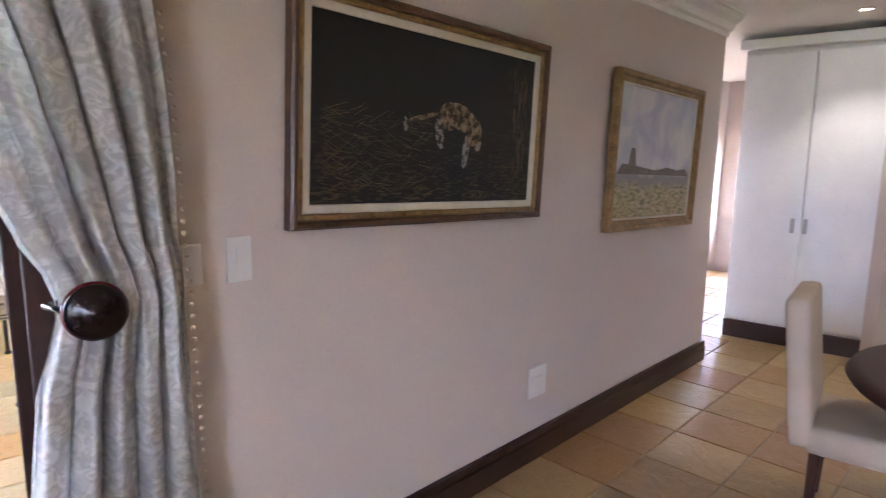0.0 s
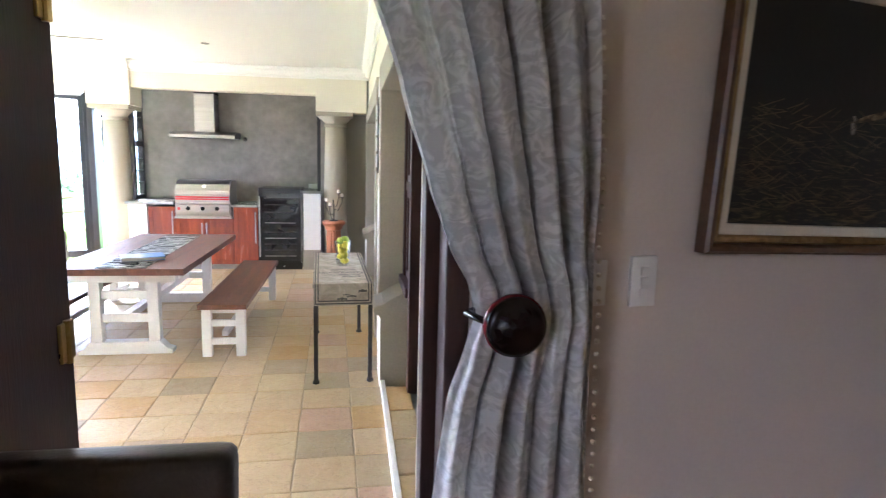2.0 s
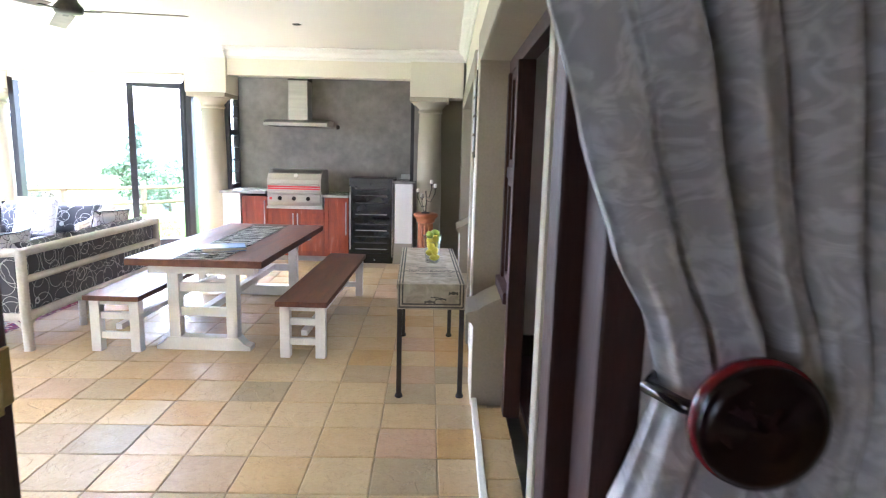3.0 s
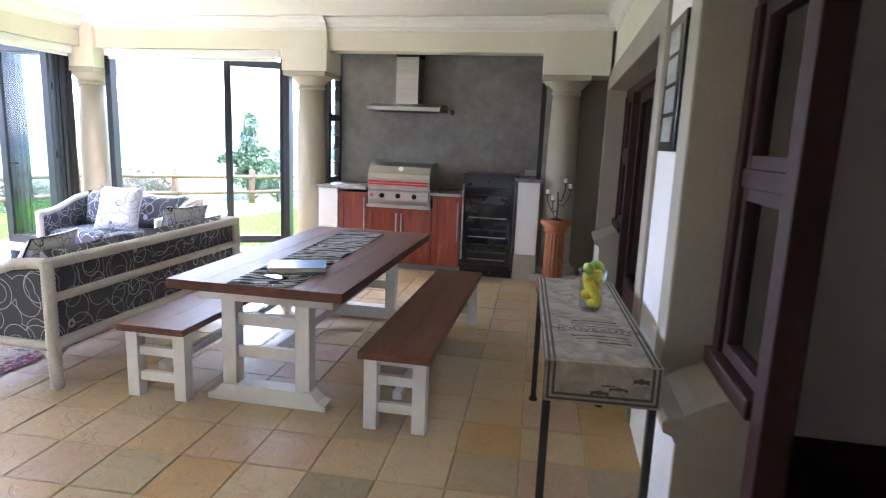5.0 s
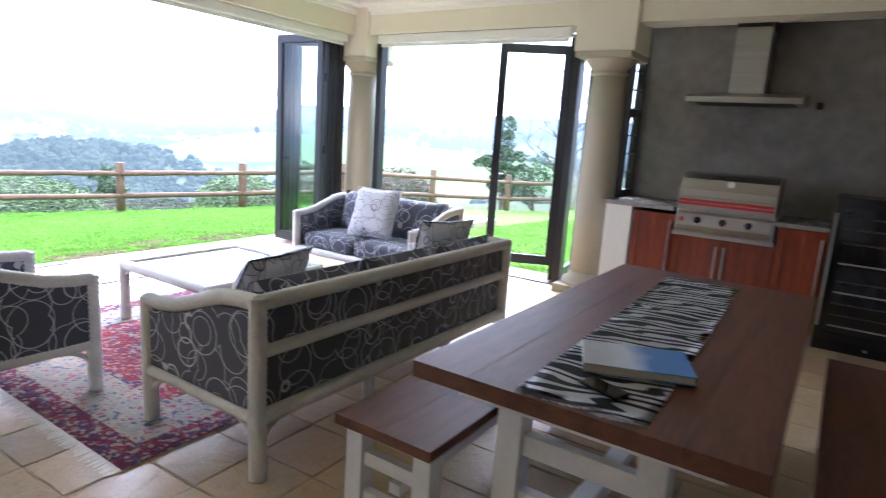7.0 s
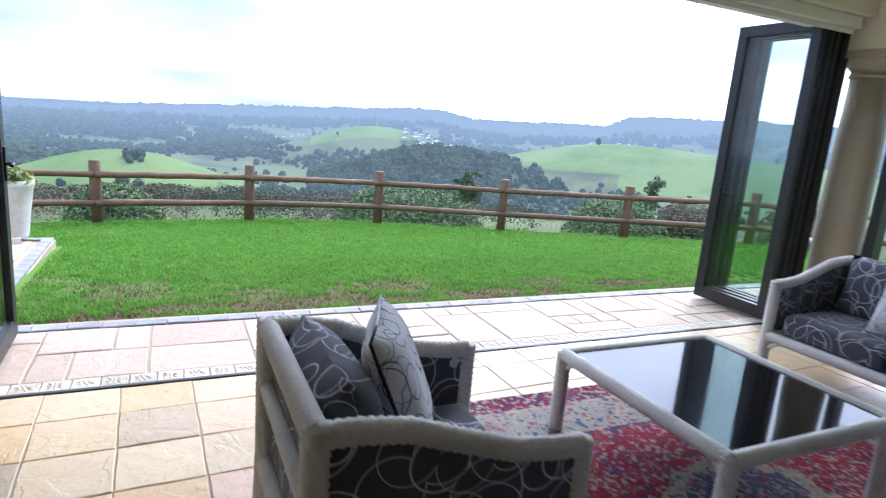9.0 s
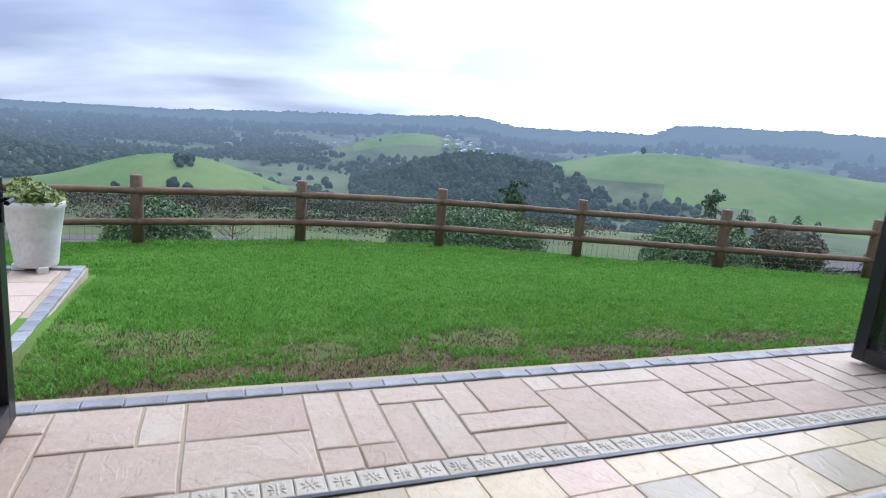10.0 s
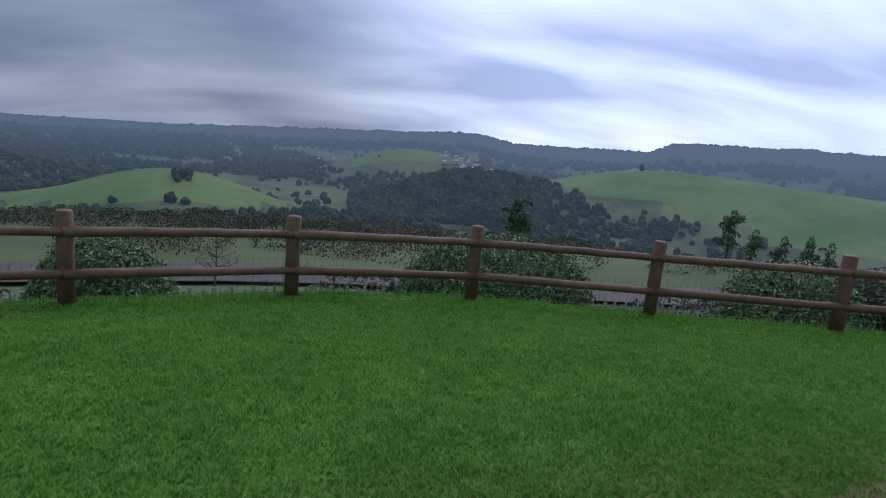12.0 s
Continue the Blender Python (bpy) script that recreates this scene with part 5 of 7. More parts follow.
def cabinet(name, x0, x1, z0, z1, doors, label):
    cab = thing(name, pose(x0, CF, 0), label, "cabinet", "barbecue cabinets")
    w = x1 - x0
    part("body", box(0, w, 0.02, 0.66, z0, z1, 0.003), REDWOOD, cab)
    dw = w / doors
    for k in range(doors):
        a, c = k * dw + 0.004, (k + 1) * dw - 0.004
        bm = box(a, a + 0.06, 0.0, 0.02, z0 + 0.004, z1 - 0.004, 0.003)
        bm = box(c - 0.06, c, 0.0, 0.02, z0 + 0.004, z1 - 0.004, 0.003, bm=bm)
        bm = box(a + 0.06, c - 0.06, 0.0, 0.02, z0 + 0.004, z0 + 0.07, 0.003, bm=bm)
        bm = box(a + 0.06, c - 0.06, 0.0, 0.02, z1 - 0.07, z1 - 0.004, 0.003, bm=bm)
        door = part("door", bm, REDWOOD, cab)
        part("panel", box(a + 0.06, c - 0.06, 0.008, 0.018, z0 + 0.07, z1 - 0.07, 0.002), REDWOOD, door)
        hx2 = c - 0.028 if (k == 0) else a + 0.028
        bm = tube([(hx2, -0.03, z1 - 0.08 - min(0.45, (z1 - z0) * 0.75)), (hx2, -0.03, z1 - 0.06)], 0.008, 8)
        for zz in (z1 - 0.08, z1 - 0.06 - min(0.45, (z1 - z0) * 0.75)):
            bm = tube([(hx2, -0.03, zz), (hx2, 0.0, zz)], 0.006, 8, bm=bm)
        part("handle", bm, STEEL, door, "brushed steel bar handle")
    return cab


cabinet("cabinet", -1.82, -1.45, 0.08, 0.93, 1, "narrow red-brown timber cabinet with a steel bar handle")
cabinet("cabinet", -1.45, -0.64, 0.08, 0.76, 2, "low red-brown timber cabinet under the barbecue")
cabinet("cabinet", -0.64, -0.29, 0.08, 0.93, 1, "tall narrow red-brown timber cabinet with a steel bar handle")
solid("counter_wall_1", box(-2.08, -1.83, CF - 0.01, 10.36, 0, 0.96, 0.006), WHITE_PLASTER, "white plaster end of the barbecue counter", "wall")
solid("counter_wall_2", box(0.37, 0.62, CF - 0.01, 10.36, 0.30, 1.15, 0.006), WHITE_PLASTER, "white plaster pier beside the wine cooler", "wall")
solid("counter_wall_3", box(0.36, 0.63, CF - 0.02, 10.36, 0.0, 0.30, 0.006), TAUPE, "taupe plaster foot of the counter pier", "wall")
solid("counter_plinth", box(-1.82, -0.29, CF + 0.06, 10.36, 0.0, 0.08, 0.003), SCREED, "dark recessed plinth under the cabinets", "trim")
top = thing("worktop", pose(0, 0, 0), "grey stone worktop of the barbecue counter", "worktop")
part("slab", box(-2.12, -1.46, CF - 0.04, 10.36, 0.962, 1.0, 0.005), GRANITE, top)
part("slab", box(-0.66, -0.29, CF - 0.04, 10.36, 0.935, 0.97, 0.005), GRANITE, top)
part("slab", box(-1.46, -0.66, 10.16, 10.36, 0.935, 0.97, 0.005), GRANITE, top)
part("slab", box(0.345, 0.66, CF - 0.04, 10.36, 1.152, 1.19, 0.005), GRANITE, top)
vent = thing("switch_box", pose(0.5, 10.33, 1.192), "small grey box on the worktop end", "box")
part("case", box(-0.1, 0.1, -0.05, 0.02, 0, 0.07, 0.006), STEEL, vent)

bbq = thing("gas_barbecue", pose(-1.055, CF, 0.76), "built-in stainless steel gas barbecue with a red striped lid", "barbecue")
part("body", box(-0.39, 0.39, 0.0, 0.52, 0.02, 0.24, 0.006), STEEL, bbq)
part("drip_tray", box(-0.40, 0.40, -0.02, 0.0, 0.0, 0.035, 0.004), STEEL, bbq)
panel = part("control_panel", extrude_profile([(-0.01, 0.045), (0.05, 0.045), (0.05, 0.215), (-0.035, 0.215), (-0.05, 0.20), (-0.04, 0.10)], 0.74, pose(-0.37, 0, 0)), STEEL, bbq)
for k in range(3):
    kx = -0.2 + 0.2 * k
    part("knob", lathe([(0.03, 0), (0.03, 0.006), (0.022, 0.01), (0.02, 0.03), (0.016, 0.034)], 18, m=pose(kx, -0.045, 0.15, 90)), BLACK, panel)
part("badge", box(-0.345, -0.31, -0.056, -0.046, 0.13, 0.165, 0.002), RED_TRIM, panel)
prof = [(0.01, 0.235), (-0.035, 0.245), (-0.04, 0.33), (-0.03, 0.42), (0.03, 0.51), (0.12, 0.555), (0.22, 0.565), (0.45, 0.565), (0.50, 0.52), (0.52, 0.235)]
prof = [(y, z * 0.98) for y, z in prof]
lid = part("lid", extrude_profile(prof, 0.76, pose(-0.38, 0, 0)), STEEL, bbq)
for zz in (0.275, 0.305):
    part("lid_stripe", box(-0.37, 0.37, -0.05, -0.038, zz, zz + 0.022, 0.003), RED_TRIM, lid)
bm = tube([(-0.36, -0.085, 0.345), (0.36, -0.085, 0.345)], 0.013, 10)
for s in (-1, 1):
    bm = tube([(s * 0.34, -0.085, 0.345), (s * 0.34, -0.03, 0.345)], 0.01, 8, bm=bm)
part("handle", bm, STEEL, lid)
part("thermometer", lathe([(0.03, 0), (0.032, 0.008), (0.026, 0.012)], 18, m=pose(0.02, 0.005, 0.47, 58)), WHITEWOOD, lid)

hood = thing("extractor_hood", pose(-1.10, 10.355, 0), "brushed steel extractor hood with a flat canopy", "hood")
part("chimney", box(-0.14, 0.14, -0.30, 0.0, 2.02, 2.66, 0.003), STEEL, hood)
part("collar", box(-0.145, 0.145, -0.305, 0.0, 2.58, 2.66, 0.003), DARKSTEEL, hood)
bm = extrude_profile([(0, 1.93), (-0.48, 1.93), (-0.48, 1.975), (-0.30, 2.02), (0, 2.02)], 0.92, pose(-0.46, 0, 0))
can = part("canopy", bm, STEEL, hood)
part("filter", box(-0.40, 0.40, -0.44, -0.04, 1.926, 1.929), DARKSTEEL, can)
lamp_arm = thing("grill_lamp", pose(-0.58, 10.1, 1.93), "small dark lamp under the hood's edge", "lamp")
part("head", lathe([(0.012, -0.02), (0.03, -0.015), (0.03, 0.02), (0.01, 0.03)], 14, m=pose(0.05, 0, 0, 0, 90, 0)), DARKSTEEL, lamp_arm, smooth=True)

wc = thing("wine_cooler", pose(0.035, CF - 0.02, 0), "tall black wine cooler with a glass door and shelves of bottles", "wine cooler")
part("cabinet", box(-0.31, 0.31, 0.05, 0.60, 0.02, 1.22, 0.004), BLACK, wc)
bm = box(-0.31, -0.262, 0.0, 0.045, 0.09, 1.22, 0.004)
bm = box(0.262, 0.31, 0.0, 0.045, 0.09, 1.22, 0.004, bm=bm)
bm = box(-0.262, 0.262, 0.0, 0.045, 1.15, 1.22, 0.004, bm=bm)
bm = box(-0.262, 0.262, 0.0, 0.045, 0.09, 0.15, 0.004, bm=bm)
wdoor = part("door", bm, BLACK, wc)
part("pane", box(-0.262, 0.262, 0.018, 0.026, 0.15, 1.15), TINT, wdoor)
for k, zz in enumerate((0.20, 0.29, 0.38, 0.47, 0.56, 0.70, 0.86, 0.97, 1.06)):
    part("shelf_front", box(-0.225, 0.225, 0.012, 0.0175, zz, zz + 0.014, 0.002), SCREED if k in (0, 3, 5) else DARKSTEEL, wc)
part("handle", box(-0.306, -0.286, -0.03, -0.012, 0.2, 1.1, 0.004), STEEL, wdoor, "slim steel edge handle")
part("edge_trim", box(0.298, 0.308, -0.003, 0.0, 0.1, 1.21), STEEL, wdoor)
part("kick_plate", box(-0.31, 0.31, 0.02, 0.05, 0.0, 0.085, 0.003), BLACK, wc)
part("lock", lathe([(0.012, 0), (0.012, 0.008)], 12, m=pose(0.05, 0.02, 0.05, 90)), STEEL, wc)

# pedestal with candle holder
ped = thing("pedestal", pose(0.83, 9.10, 0), "fluted terracotta column pedestal", "pedestal")
part("base", lathe([(0.165, 0), (0.17, 0.03), (0.165, 0.06), (0.14, 0.075), (0.145, 0.10), (0.12, 0.125)], 32), TERRACOTTA, ped, smooth=True)
part("shaft", lathe([(0.108, 0.12), (0.105, 0.4), (0.098, 0.68)], 96, 16, 0.12), TERRACOTTA, ped)
part("cap", lathe([(0.10, 0.67), (0.125, 0.69), (0.12, 0.71), (0.15, 0.745), (0.165, 0.76), (0.165, 0.79), (0.15, 0.80)], 32), TERRACOTTA, ped, smooth=True)
cd = thing("candle_holder", pose(0.83, 9.10, 0.80), "dark iron candle holder with four white candles", "candlestick")
part("base", lathe([(0.06, 0), (0.06, 0.01), (0.012, 0.02)], 20), DARKSTEEL, cd)
part("stem", tube([(0, 0, 0.01), (0.005, 0, 0.15), (-0.005, 0, 0.30)], 0.008, 8), DARKSTEEL, cd)
for dx, dy, zz in ((-0.11, 0.02, 0.26), (-0.05, -0.05, 0.20), (0.07, 0.03, 0.38), (0.12, -0.03, 0.33)):
    part("arm", tube([(0, 0, zz - 0.16), (dx * 0.5, dy * 0.5, zz - 0.18), (dx, dy, zz - 0.06), (dx, dy, zz)], 0.005, 6), DARKSTEEL, cd, smooth=True)
    part("cup", lathe([(0.006, 0), (0.024, 0.008), (0.026, 0.014)], 14, m=pose(dx, dy, zz)), DARKSTEEL, cd)
    part("candle", lathe([(0.02, 0.012), (0.02, 0.06), (0.005, 0.064)], 14, m=pose(dx, dy, zz)), CANDLE, cd, "short white candle", smooth=True)

# ceiling fan
fan = thing("ceiling_fan", pose(-1.90, 6.07, 0), "dark ceiling fan with grey blades at rest", "ceiling fan")
part("downrod", tube([(0, 0, 2.72), (0, 0, CEIL_Z - 0.02)], 0.014, 10), DARKSTEEL, fan)
part("canopy", lathe([(0.03, CEIL_Z - 0.07), (0.065, CEIL_Z - 0.02), (0.07, CEIL_Z)], 20), DARKSTEEL, fan, smooth=True)
part("motor", lathe([(0.03, 2.61), (0.10, 2.62), (0.105, 2.66), (0.07, 2.70), (0.05, 2.75), (0.02, 2.76)], 24), DARKSTEEL, fan, smooth=True)
for k in range(3):
    m = pose(0, 0, 2.64, 0, 0, 8 + 120 * k)
    bl = box(0.18, 0.88, -0.065, 0.065, -0.004, 0.004, 0.003)
    bl.transform(m @ pose(0, 0, 0, 9))
    blade = part("blade", bl, SCREED, fan)
    ir = box(0.08, 0.24, -0.02, 0.02, -0.01, -0.004)
    ir.transform(m)
    part("iron", ir, DARKSTEEL, blade)

# patio downlights, unlit, flush in the ceiling
def downlight(x, y, z, lit):
    d = thing("downlight", pose(x, y, z), "small round recessed ceiling downlight" + (", lit" if lit else ", unlit"), "downlight", "ceiling downlights")
    part("rim", lathe([(0.03, -0.002), (0.045, -0.008), (0.05, 0.0)], 20), STEEL if not lit else PLASTIC, d, smooth=True)
    part("lens", lathe([(0.001, -0.001), (0.032, -0.003), (0.032, 0.0)], 20), LAMP if lit else DARKSTEEL, d)


for x, y in ((-0.61, 8.07), (-1.38, 9.81), (-0.19, 9.86)):
    downlight(x, y, CEIL_Z, False)

# ---- things on and by the angled wall ----
WALL_M = Matrix.Translation(W0) @ pose(0, 0, 0, 0, 0, ANG)


def painting(s0, s1, z0, z1, canvas, name, label, slip, rim, outer, tilt):
    w, h = s1 - s0, z1 - z0
    p = thing(name, WALL_M @ pose((s0 + s1) / 2, -0.012, z0, tilt) @ pose(0, 0, h / 2, 0, 1.8), label, "painting")

    def rect(a, depth0, depth1, width, bev):
        """One mitred moulding: a ring a metres in from the edge, its front arris eased by bev."""
        bm = bmesh.new()
        loops = []
        for inset, y in ((a, depth1), (a, depth0 + bev), (a + bev, depth0), (a + width - bev, depth0), (a + width, depth0 + bev), (a + width, depth1)):
            u, v2 = w / 2 - inset, h / 2 - inset
            loops.append([bm.verts.new(p) for p in ((-u, y, -v2), (u, y, -v2), (u, y, v2), (-u, y, v2))])
        for p, q in zip(loops, loops[1:] + loops[:1]):
            for k in range(4):
                bm.faces.new((p[k], p[(k + 1) % 4], q[(k + 1) % 4], q[k]))
        return bm
    part("frame", rect(0, -0.045, 0.0, rim * 0.55, 0.008), outer, p)
    part("inner_moulding", rect(rim * 0.55, -0.032, 0.0, rim * 0.45, 0.006), GOLD_FRAME, p)
    part("slip", rect(rim, -0.022, -0.004, slip, 0.003), LINEN, p)
    part("canvas", box(-w / 2 + rim + slip, w / 2 - rim - slip, -0.012, -0.004, -h / 2 + rim + slip, h / 2 - rim - slip), canvas, p)
    return p, w, h


pa, pw, phh = painting(0.165, 1.495, 1.456, 2.232, NIGHT, "painting", "dark thicket painting with a tawny shape in a gilt frame", 0.03, 0.05, DARK_FRAME, 1.0)
bm = bmesh.new()
for cx, cz, rx, rz, rot in ((0.12, 0.025, 0.10, 0.050, -18), (0.05, 0.025, 0.055, 0.055, 0), (0.20, -0.03, 0.045, 0.055, -20), (-0.09, 0.012, 0.085, 0.010, 14)):
    blob = bmesh.new()
    bmesh.ops.create_circle(blob, cap_ends=True, segments=20, radius=1.0)
    blob.transform(pose(cx, -0.0124 - 0.0006 * rx * 10, cz, 90, 0, 0) @ pose(0, 0, 0, 0, 0, rot) @ Matrix.Diagonal((rx, rz, 1, 1)))
    part("painted_shape", blob, FIGURE, pa)
bm = bmesh.new()
for cx, cz, rx, rz, rot in ((0.0, -0.045, 0.022, 0.060, 14), (0.155, -0.10, 0.020, 0.075, -8), (0.225, -0.07, 0.022, 0.032, 0), (-0.175, -0.02, 0.010, 0.028, 8)):
    blob = bmesh.new()
    bmesh.ops.create_circle(blob, cap_ends=True, segments=16, radius=1.0)
    blob.transform(pose(cx, -0.0122, cz, 90, 0, 0) @ pose(0, 0, 0, 0, 0, rot) @ Matrix.Diagonal((rx, rz, 1, 1)))
    part("painted_shape", blob, FIGURE_PALE, pa)
# loose straw strokes over the lower half of the dark canvas, a pale trunk at its edge
straw_rng = random.Random(12)
bm = bmesh.new()
for k in range(150):
    cx, cz = -0.56 + 0.5 * straw_rng.random() ** 1.4, straw_rng.uniform(-0.26, 0.02)
    ln, wd, a = straw_rng.uniform(0.03, 0.10), straw_rng.uniform(0.0006, 0.0016), radians(straw_rng.choice((-24, -14, 8, 30)) + straw_rng.uniform(-12, 12))
    c, sn = math.cos(a), math.sin(a)
    yy = -0.0126 - 0.00002 * k
    cx = max(cx, -0.575 + ln)
    bm.faces.new([bm.verts.new((cx + c * u - sn * q, yy, cz + sn * u + c * q)) for u, q in ((-ln / 2, -wd), (ln / 2, -wd), (ln / 2, wd), (-ln / 2, wd))])
for k in range(50):
    cx, cz = straw_rng.uniform(0.44, 0.54), straw_rng.uniform(-0.2, 0.24)
    ln, wd = straw_rng.uniform(0.03, 0.08), straw_rng.uniform(0.001, 0.003)
    bm.faces.new([bm.verts.new((cx + u, -0.0127 - 0.00002 * k, cz + q)) for u, q in ((-wd, -ln / 2), (wd, -ln / 2), (wd, ln / 2), (-wd, ln / 2))])
tagged(part("painted_straw", bm, STRAW, pa), kind="stuff")
veld, vw, vh = painting(2.13, 3.28, 1.285, 2.175, VELD, "painting", "pale open landscape painting in a gilt frame", 0.012, 0.062, GOLD_FRAME, 1.0)

# a dark tower and a low tree line in the landscape
TOWER = surface("dark_brushwork", (0.10, 0.085, 0.075), (0.22, 0.19, 0.17), 0.6, big=14, fine=60, relief=0.2)
bm = bmesh.new()
bm.faces.new([bm.verts.new((x, -0.0126, z)) for x, z in ((-0.36, -0.10), (-0.25, -0.10), (-0.28, 0.03), (-0.33, 0.03))])
part("painted_shape", bm, TOWER, veld)
bm = bmesh.new()
bm.faces.new([bm.verts.new((x, -0.0124, z)) for x, z in ((-0.48, -0.12), (0.48, -0.12), (0.44, -0.075), (0.30, -0.085), (0.16, -0.07), (0.0, -0.092), (-0.2, -0.075), (-0.42, -0.06))])
part("painted_shape", bm, TOWER, veld)

sw = thing("light_switch", WALL_M @ pose(0.0, -0.001, 1.40), "white rocker light switch on the wall", "light switch")
part("plate", box(-0.04, 0.04, -0.012, 0, -0.068, 0.068, 0.004), PLASTIC, sw)
for zz in (-0.028, 0.0, 0.028):
    part("rocker", box(-0.012, 0.012, -0.017, -0.012, zz - 0.011, zz + 0.011, 0.002), PLASTIC, sw)
sw2 = thing("light_switch", WALL_M @ pose(-0.14, -0.001, 1.40), "white switch plate half behind the curtain", "light switch")
part("plate", box(-0.028, 0.028, -0.01, 0, -0.06, 0.06, 0.004), PLASTIC, sw2)
pl = thing("wall_socket", WALL_M @ pose(1.575, -0.001, 0.583), "white double wall socket above the skirting", "socket")
part("plate", box(-0.072, 0.072, -0.012, 0, -0.08, 0.08, 0.004), PLASTIC, pl)
part("plug_face", box(-0.035, 0.035, -0.016, -0.012, -0.03, 0.03, 0.003), PLASTIC, pl)

# curtain drawn aside by a turned wooden holdback
curtain = thing("curtain", pose(0, 0, 0), "silver brocade curtain gathered by a round holdback", "curtain")
DRAPE = [(0.19, 1.16, 1.70), (0.6, 1.23, 1.69), (0.9, 1.28, 1.68), (1.12, 1.305, 1.675), (1.26, 1.345, 1.67), (1.34, 1.365, 1.67), (1.42, 1.345, 1.665), (1.5, 1.30, 1.66), (1.65, 1.245, 1.66), (1.85, 1.18, 1.65), (2.1, 1.10, 1.63), (2.35, 1.01, 1.63), (2.6, 0.93, 1.63)]
bm = bmesh.new()
nz, nu = 70, 150
rows = []
for i in range(nz + 1):
    z = 0.19 + (2.6 - 0.19) * i / nz
    for (za, la, ra), (zb, lb, rb) in zip(DRAPE, DRAPE[1:]):
        if za <= z <= zb + 1e-6:
            f = (z - za) / (zb - za)
            f = f * f * (3 - 2 * f) * 0.4 + f * 0.6
            l, r = la + (lb - la) * f, ra + (rb - ra) * f
    tight = math.exp(-((z - 1.345) / 0.16) ** 2)
    row = []
    for k in range(nu + 1):
        u = k / nu
        x = l + (r - l) * u
        ph2 = u * 2 * math.pi * 5.5 + 0.5 * math.sin(z * 2.1 + u * 4)
        amp = (0.048 - 0.020 * tight) * (0.75 + 0.35 * math.sin(u * 17 + 1))
        y = 1.868 + amp * math.sin(ph2) + 0.008 * math.sin(ph2 * 2.3 + z * 3) + 0.006 * noise.noise((x * 8, z * 2, 1)) - 0.03 * tight * math.sin(math.pi * u)
        row.append(bm.verts.new((x + 0.008 * math.cos(ph2), y, z)))
    rows.append(row)
for lo, hi in zip(rows, rows[1:]):
    for k in range(nu):
        bm.faces.new((lo[k], lo[k + 1], hi[k + 1], hi[k]))
bmesh.ops.solidify(bm, geom=bm.faces[:], thickness=0.004)
part("fabric", bm, CURTAIN, curtain, smooth=True)
bm = bmesh.new()
for k in range(70):
    zz = 0.25 + k * 0.033
    for (za, la, ra), (zb, lb, rb) in zip(DRAPE, DRAPE[1:]):
        if za <= zz <= zb:
            r = ra + (rb - ra) * (zz - za) / (zb - za)
    bmesh.ops.create_icosphere(bm, subdivisions=1, radius=0.007, matrix=pose(r + 0.012, 1.88, zz))
part("bead_trim", bm, LINEN, curtain, smooth=True)
hb = thing("curtain_holdback", pose(1.446, 1.80, 1.342), "turned dark wood curtain holdback with a black strap", "holdback")
part("boss", lathe([(0.003, 0.041), (0.010, 0.042), (0.013, 0.038), (0.030, 0.040), (0.033, 0.036), (0.056, 0.034), (0.068, 0.027), (0.0685, 0.018)], 40, m=pose(0, 0, 0, 90)), BRONZE_WOOD, hb, smooth=True)
part("rim", lathe([(0.066, 0.018), (0.072, 0.014), (0.0725, 0.004), (0.066, 0.0), (0.02, -0.002)], 40, m=pose(0, 0, 0, 90)), RED_LACQUER, hb, "dark red lacquered rim", smooth=True)
part("stem", tube([(0, 0.0, 0), (0, 0.13, 0)], 0.012, 10), BRASS, hb)
part("strap", tube([(-0.03, 0.002, 0.004), (-0.07, 0.012, 0.008), (-0.096, 0.055, 0.012), (-0.07, 0.10, 0.008), (0.0, 0.12, 0.0)], 0.009, 8), BLACK, hb, smooth=True)
rail = thing("curtain_pole", pose(0, 0, 0), "dark wooden curtain pole above the doorway", "curtain pole")
part("pole", tube([(0.2, 1.84, 2.63), (1.75, 1.88, 2.63)], 0.02, 12), BRONZE_WOOD, rail)

# leather chair by the doorway, upholstered chair and round table further in
def padded_chair(name, m, mat, legmat, label, back_h, w):
    ch = thing(name, m, label, "chair")
    bm = seat_pad(w, 0.46, 0.12)
    bm.transform(pose(0, 0, 0.36))
    part("seat", bm, mat, ch, smooth=True)
    bm = box(-w / 2, w / 2, -0.045, 0.045, 0.0, back_h - 0.40, 0.03, seg=3)
    bm.transform(pose(0, 0.235, 0.38, -6))
    part("backrest", bm, mat, ch, smooth=True)
    for sx in (-1, 1):
        for sy in (-1, 1):
            part("leg", tube([(sx * (w / 2 - 0.04), sy * 0.19, 0), (sx * (w / 2 - 0.035), sy * 0.18, 0.38)], 0.02, 8, radii=[0.016, 0.024]), legmat, ch)
    return ch


padded_chair("leather_chair", pose(0.655, 1.33, ROOM_Z), LEATHER, DARKWOOD, "dark brown leather dining chair by the doorway", 1.02, 0.44)
padded_chair("dining_chair", pose(4.13, 1.02, ROOM_Z, 0, 0, 17), BEIGE_FABRIC, DARKWOOD, "beige upholstered high-back dining chair with dark legs", 1.02, 0.48)
rt = thing("round_table", pose(4.16, 0.47, ROOM_Z), "dark polished round dining table", "table")
part("tabletop", lathe([(0.60, 0.70), (0.64, 0.71), (0.655, 0.73), (0.64, 0.755), (0.60, 0.76)], 64), DARKWOOD, rt, smooth=True)
part("pedestal", lathe([(0.28, 0.0), (0.28, 0.04), (0.10, 0.1), (0.07, 0.3), (0.10, 0.5), (0.16, 0.7)], 32), DARKWOOD, rt, smooth=True)

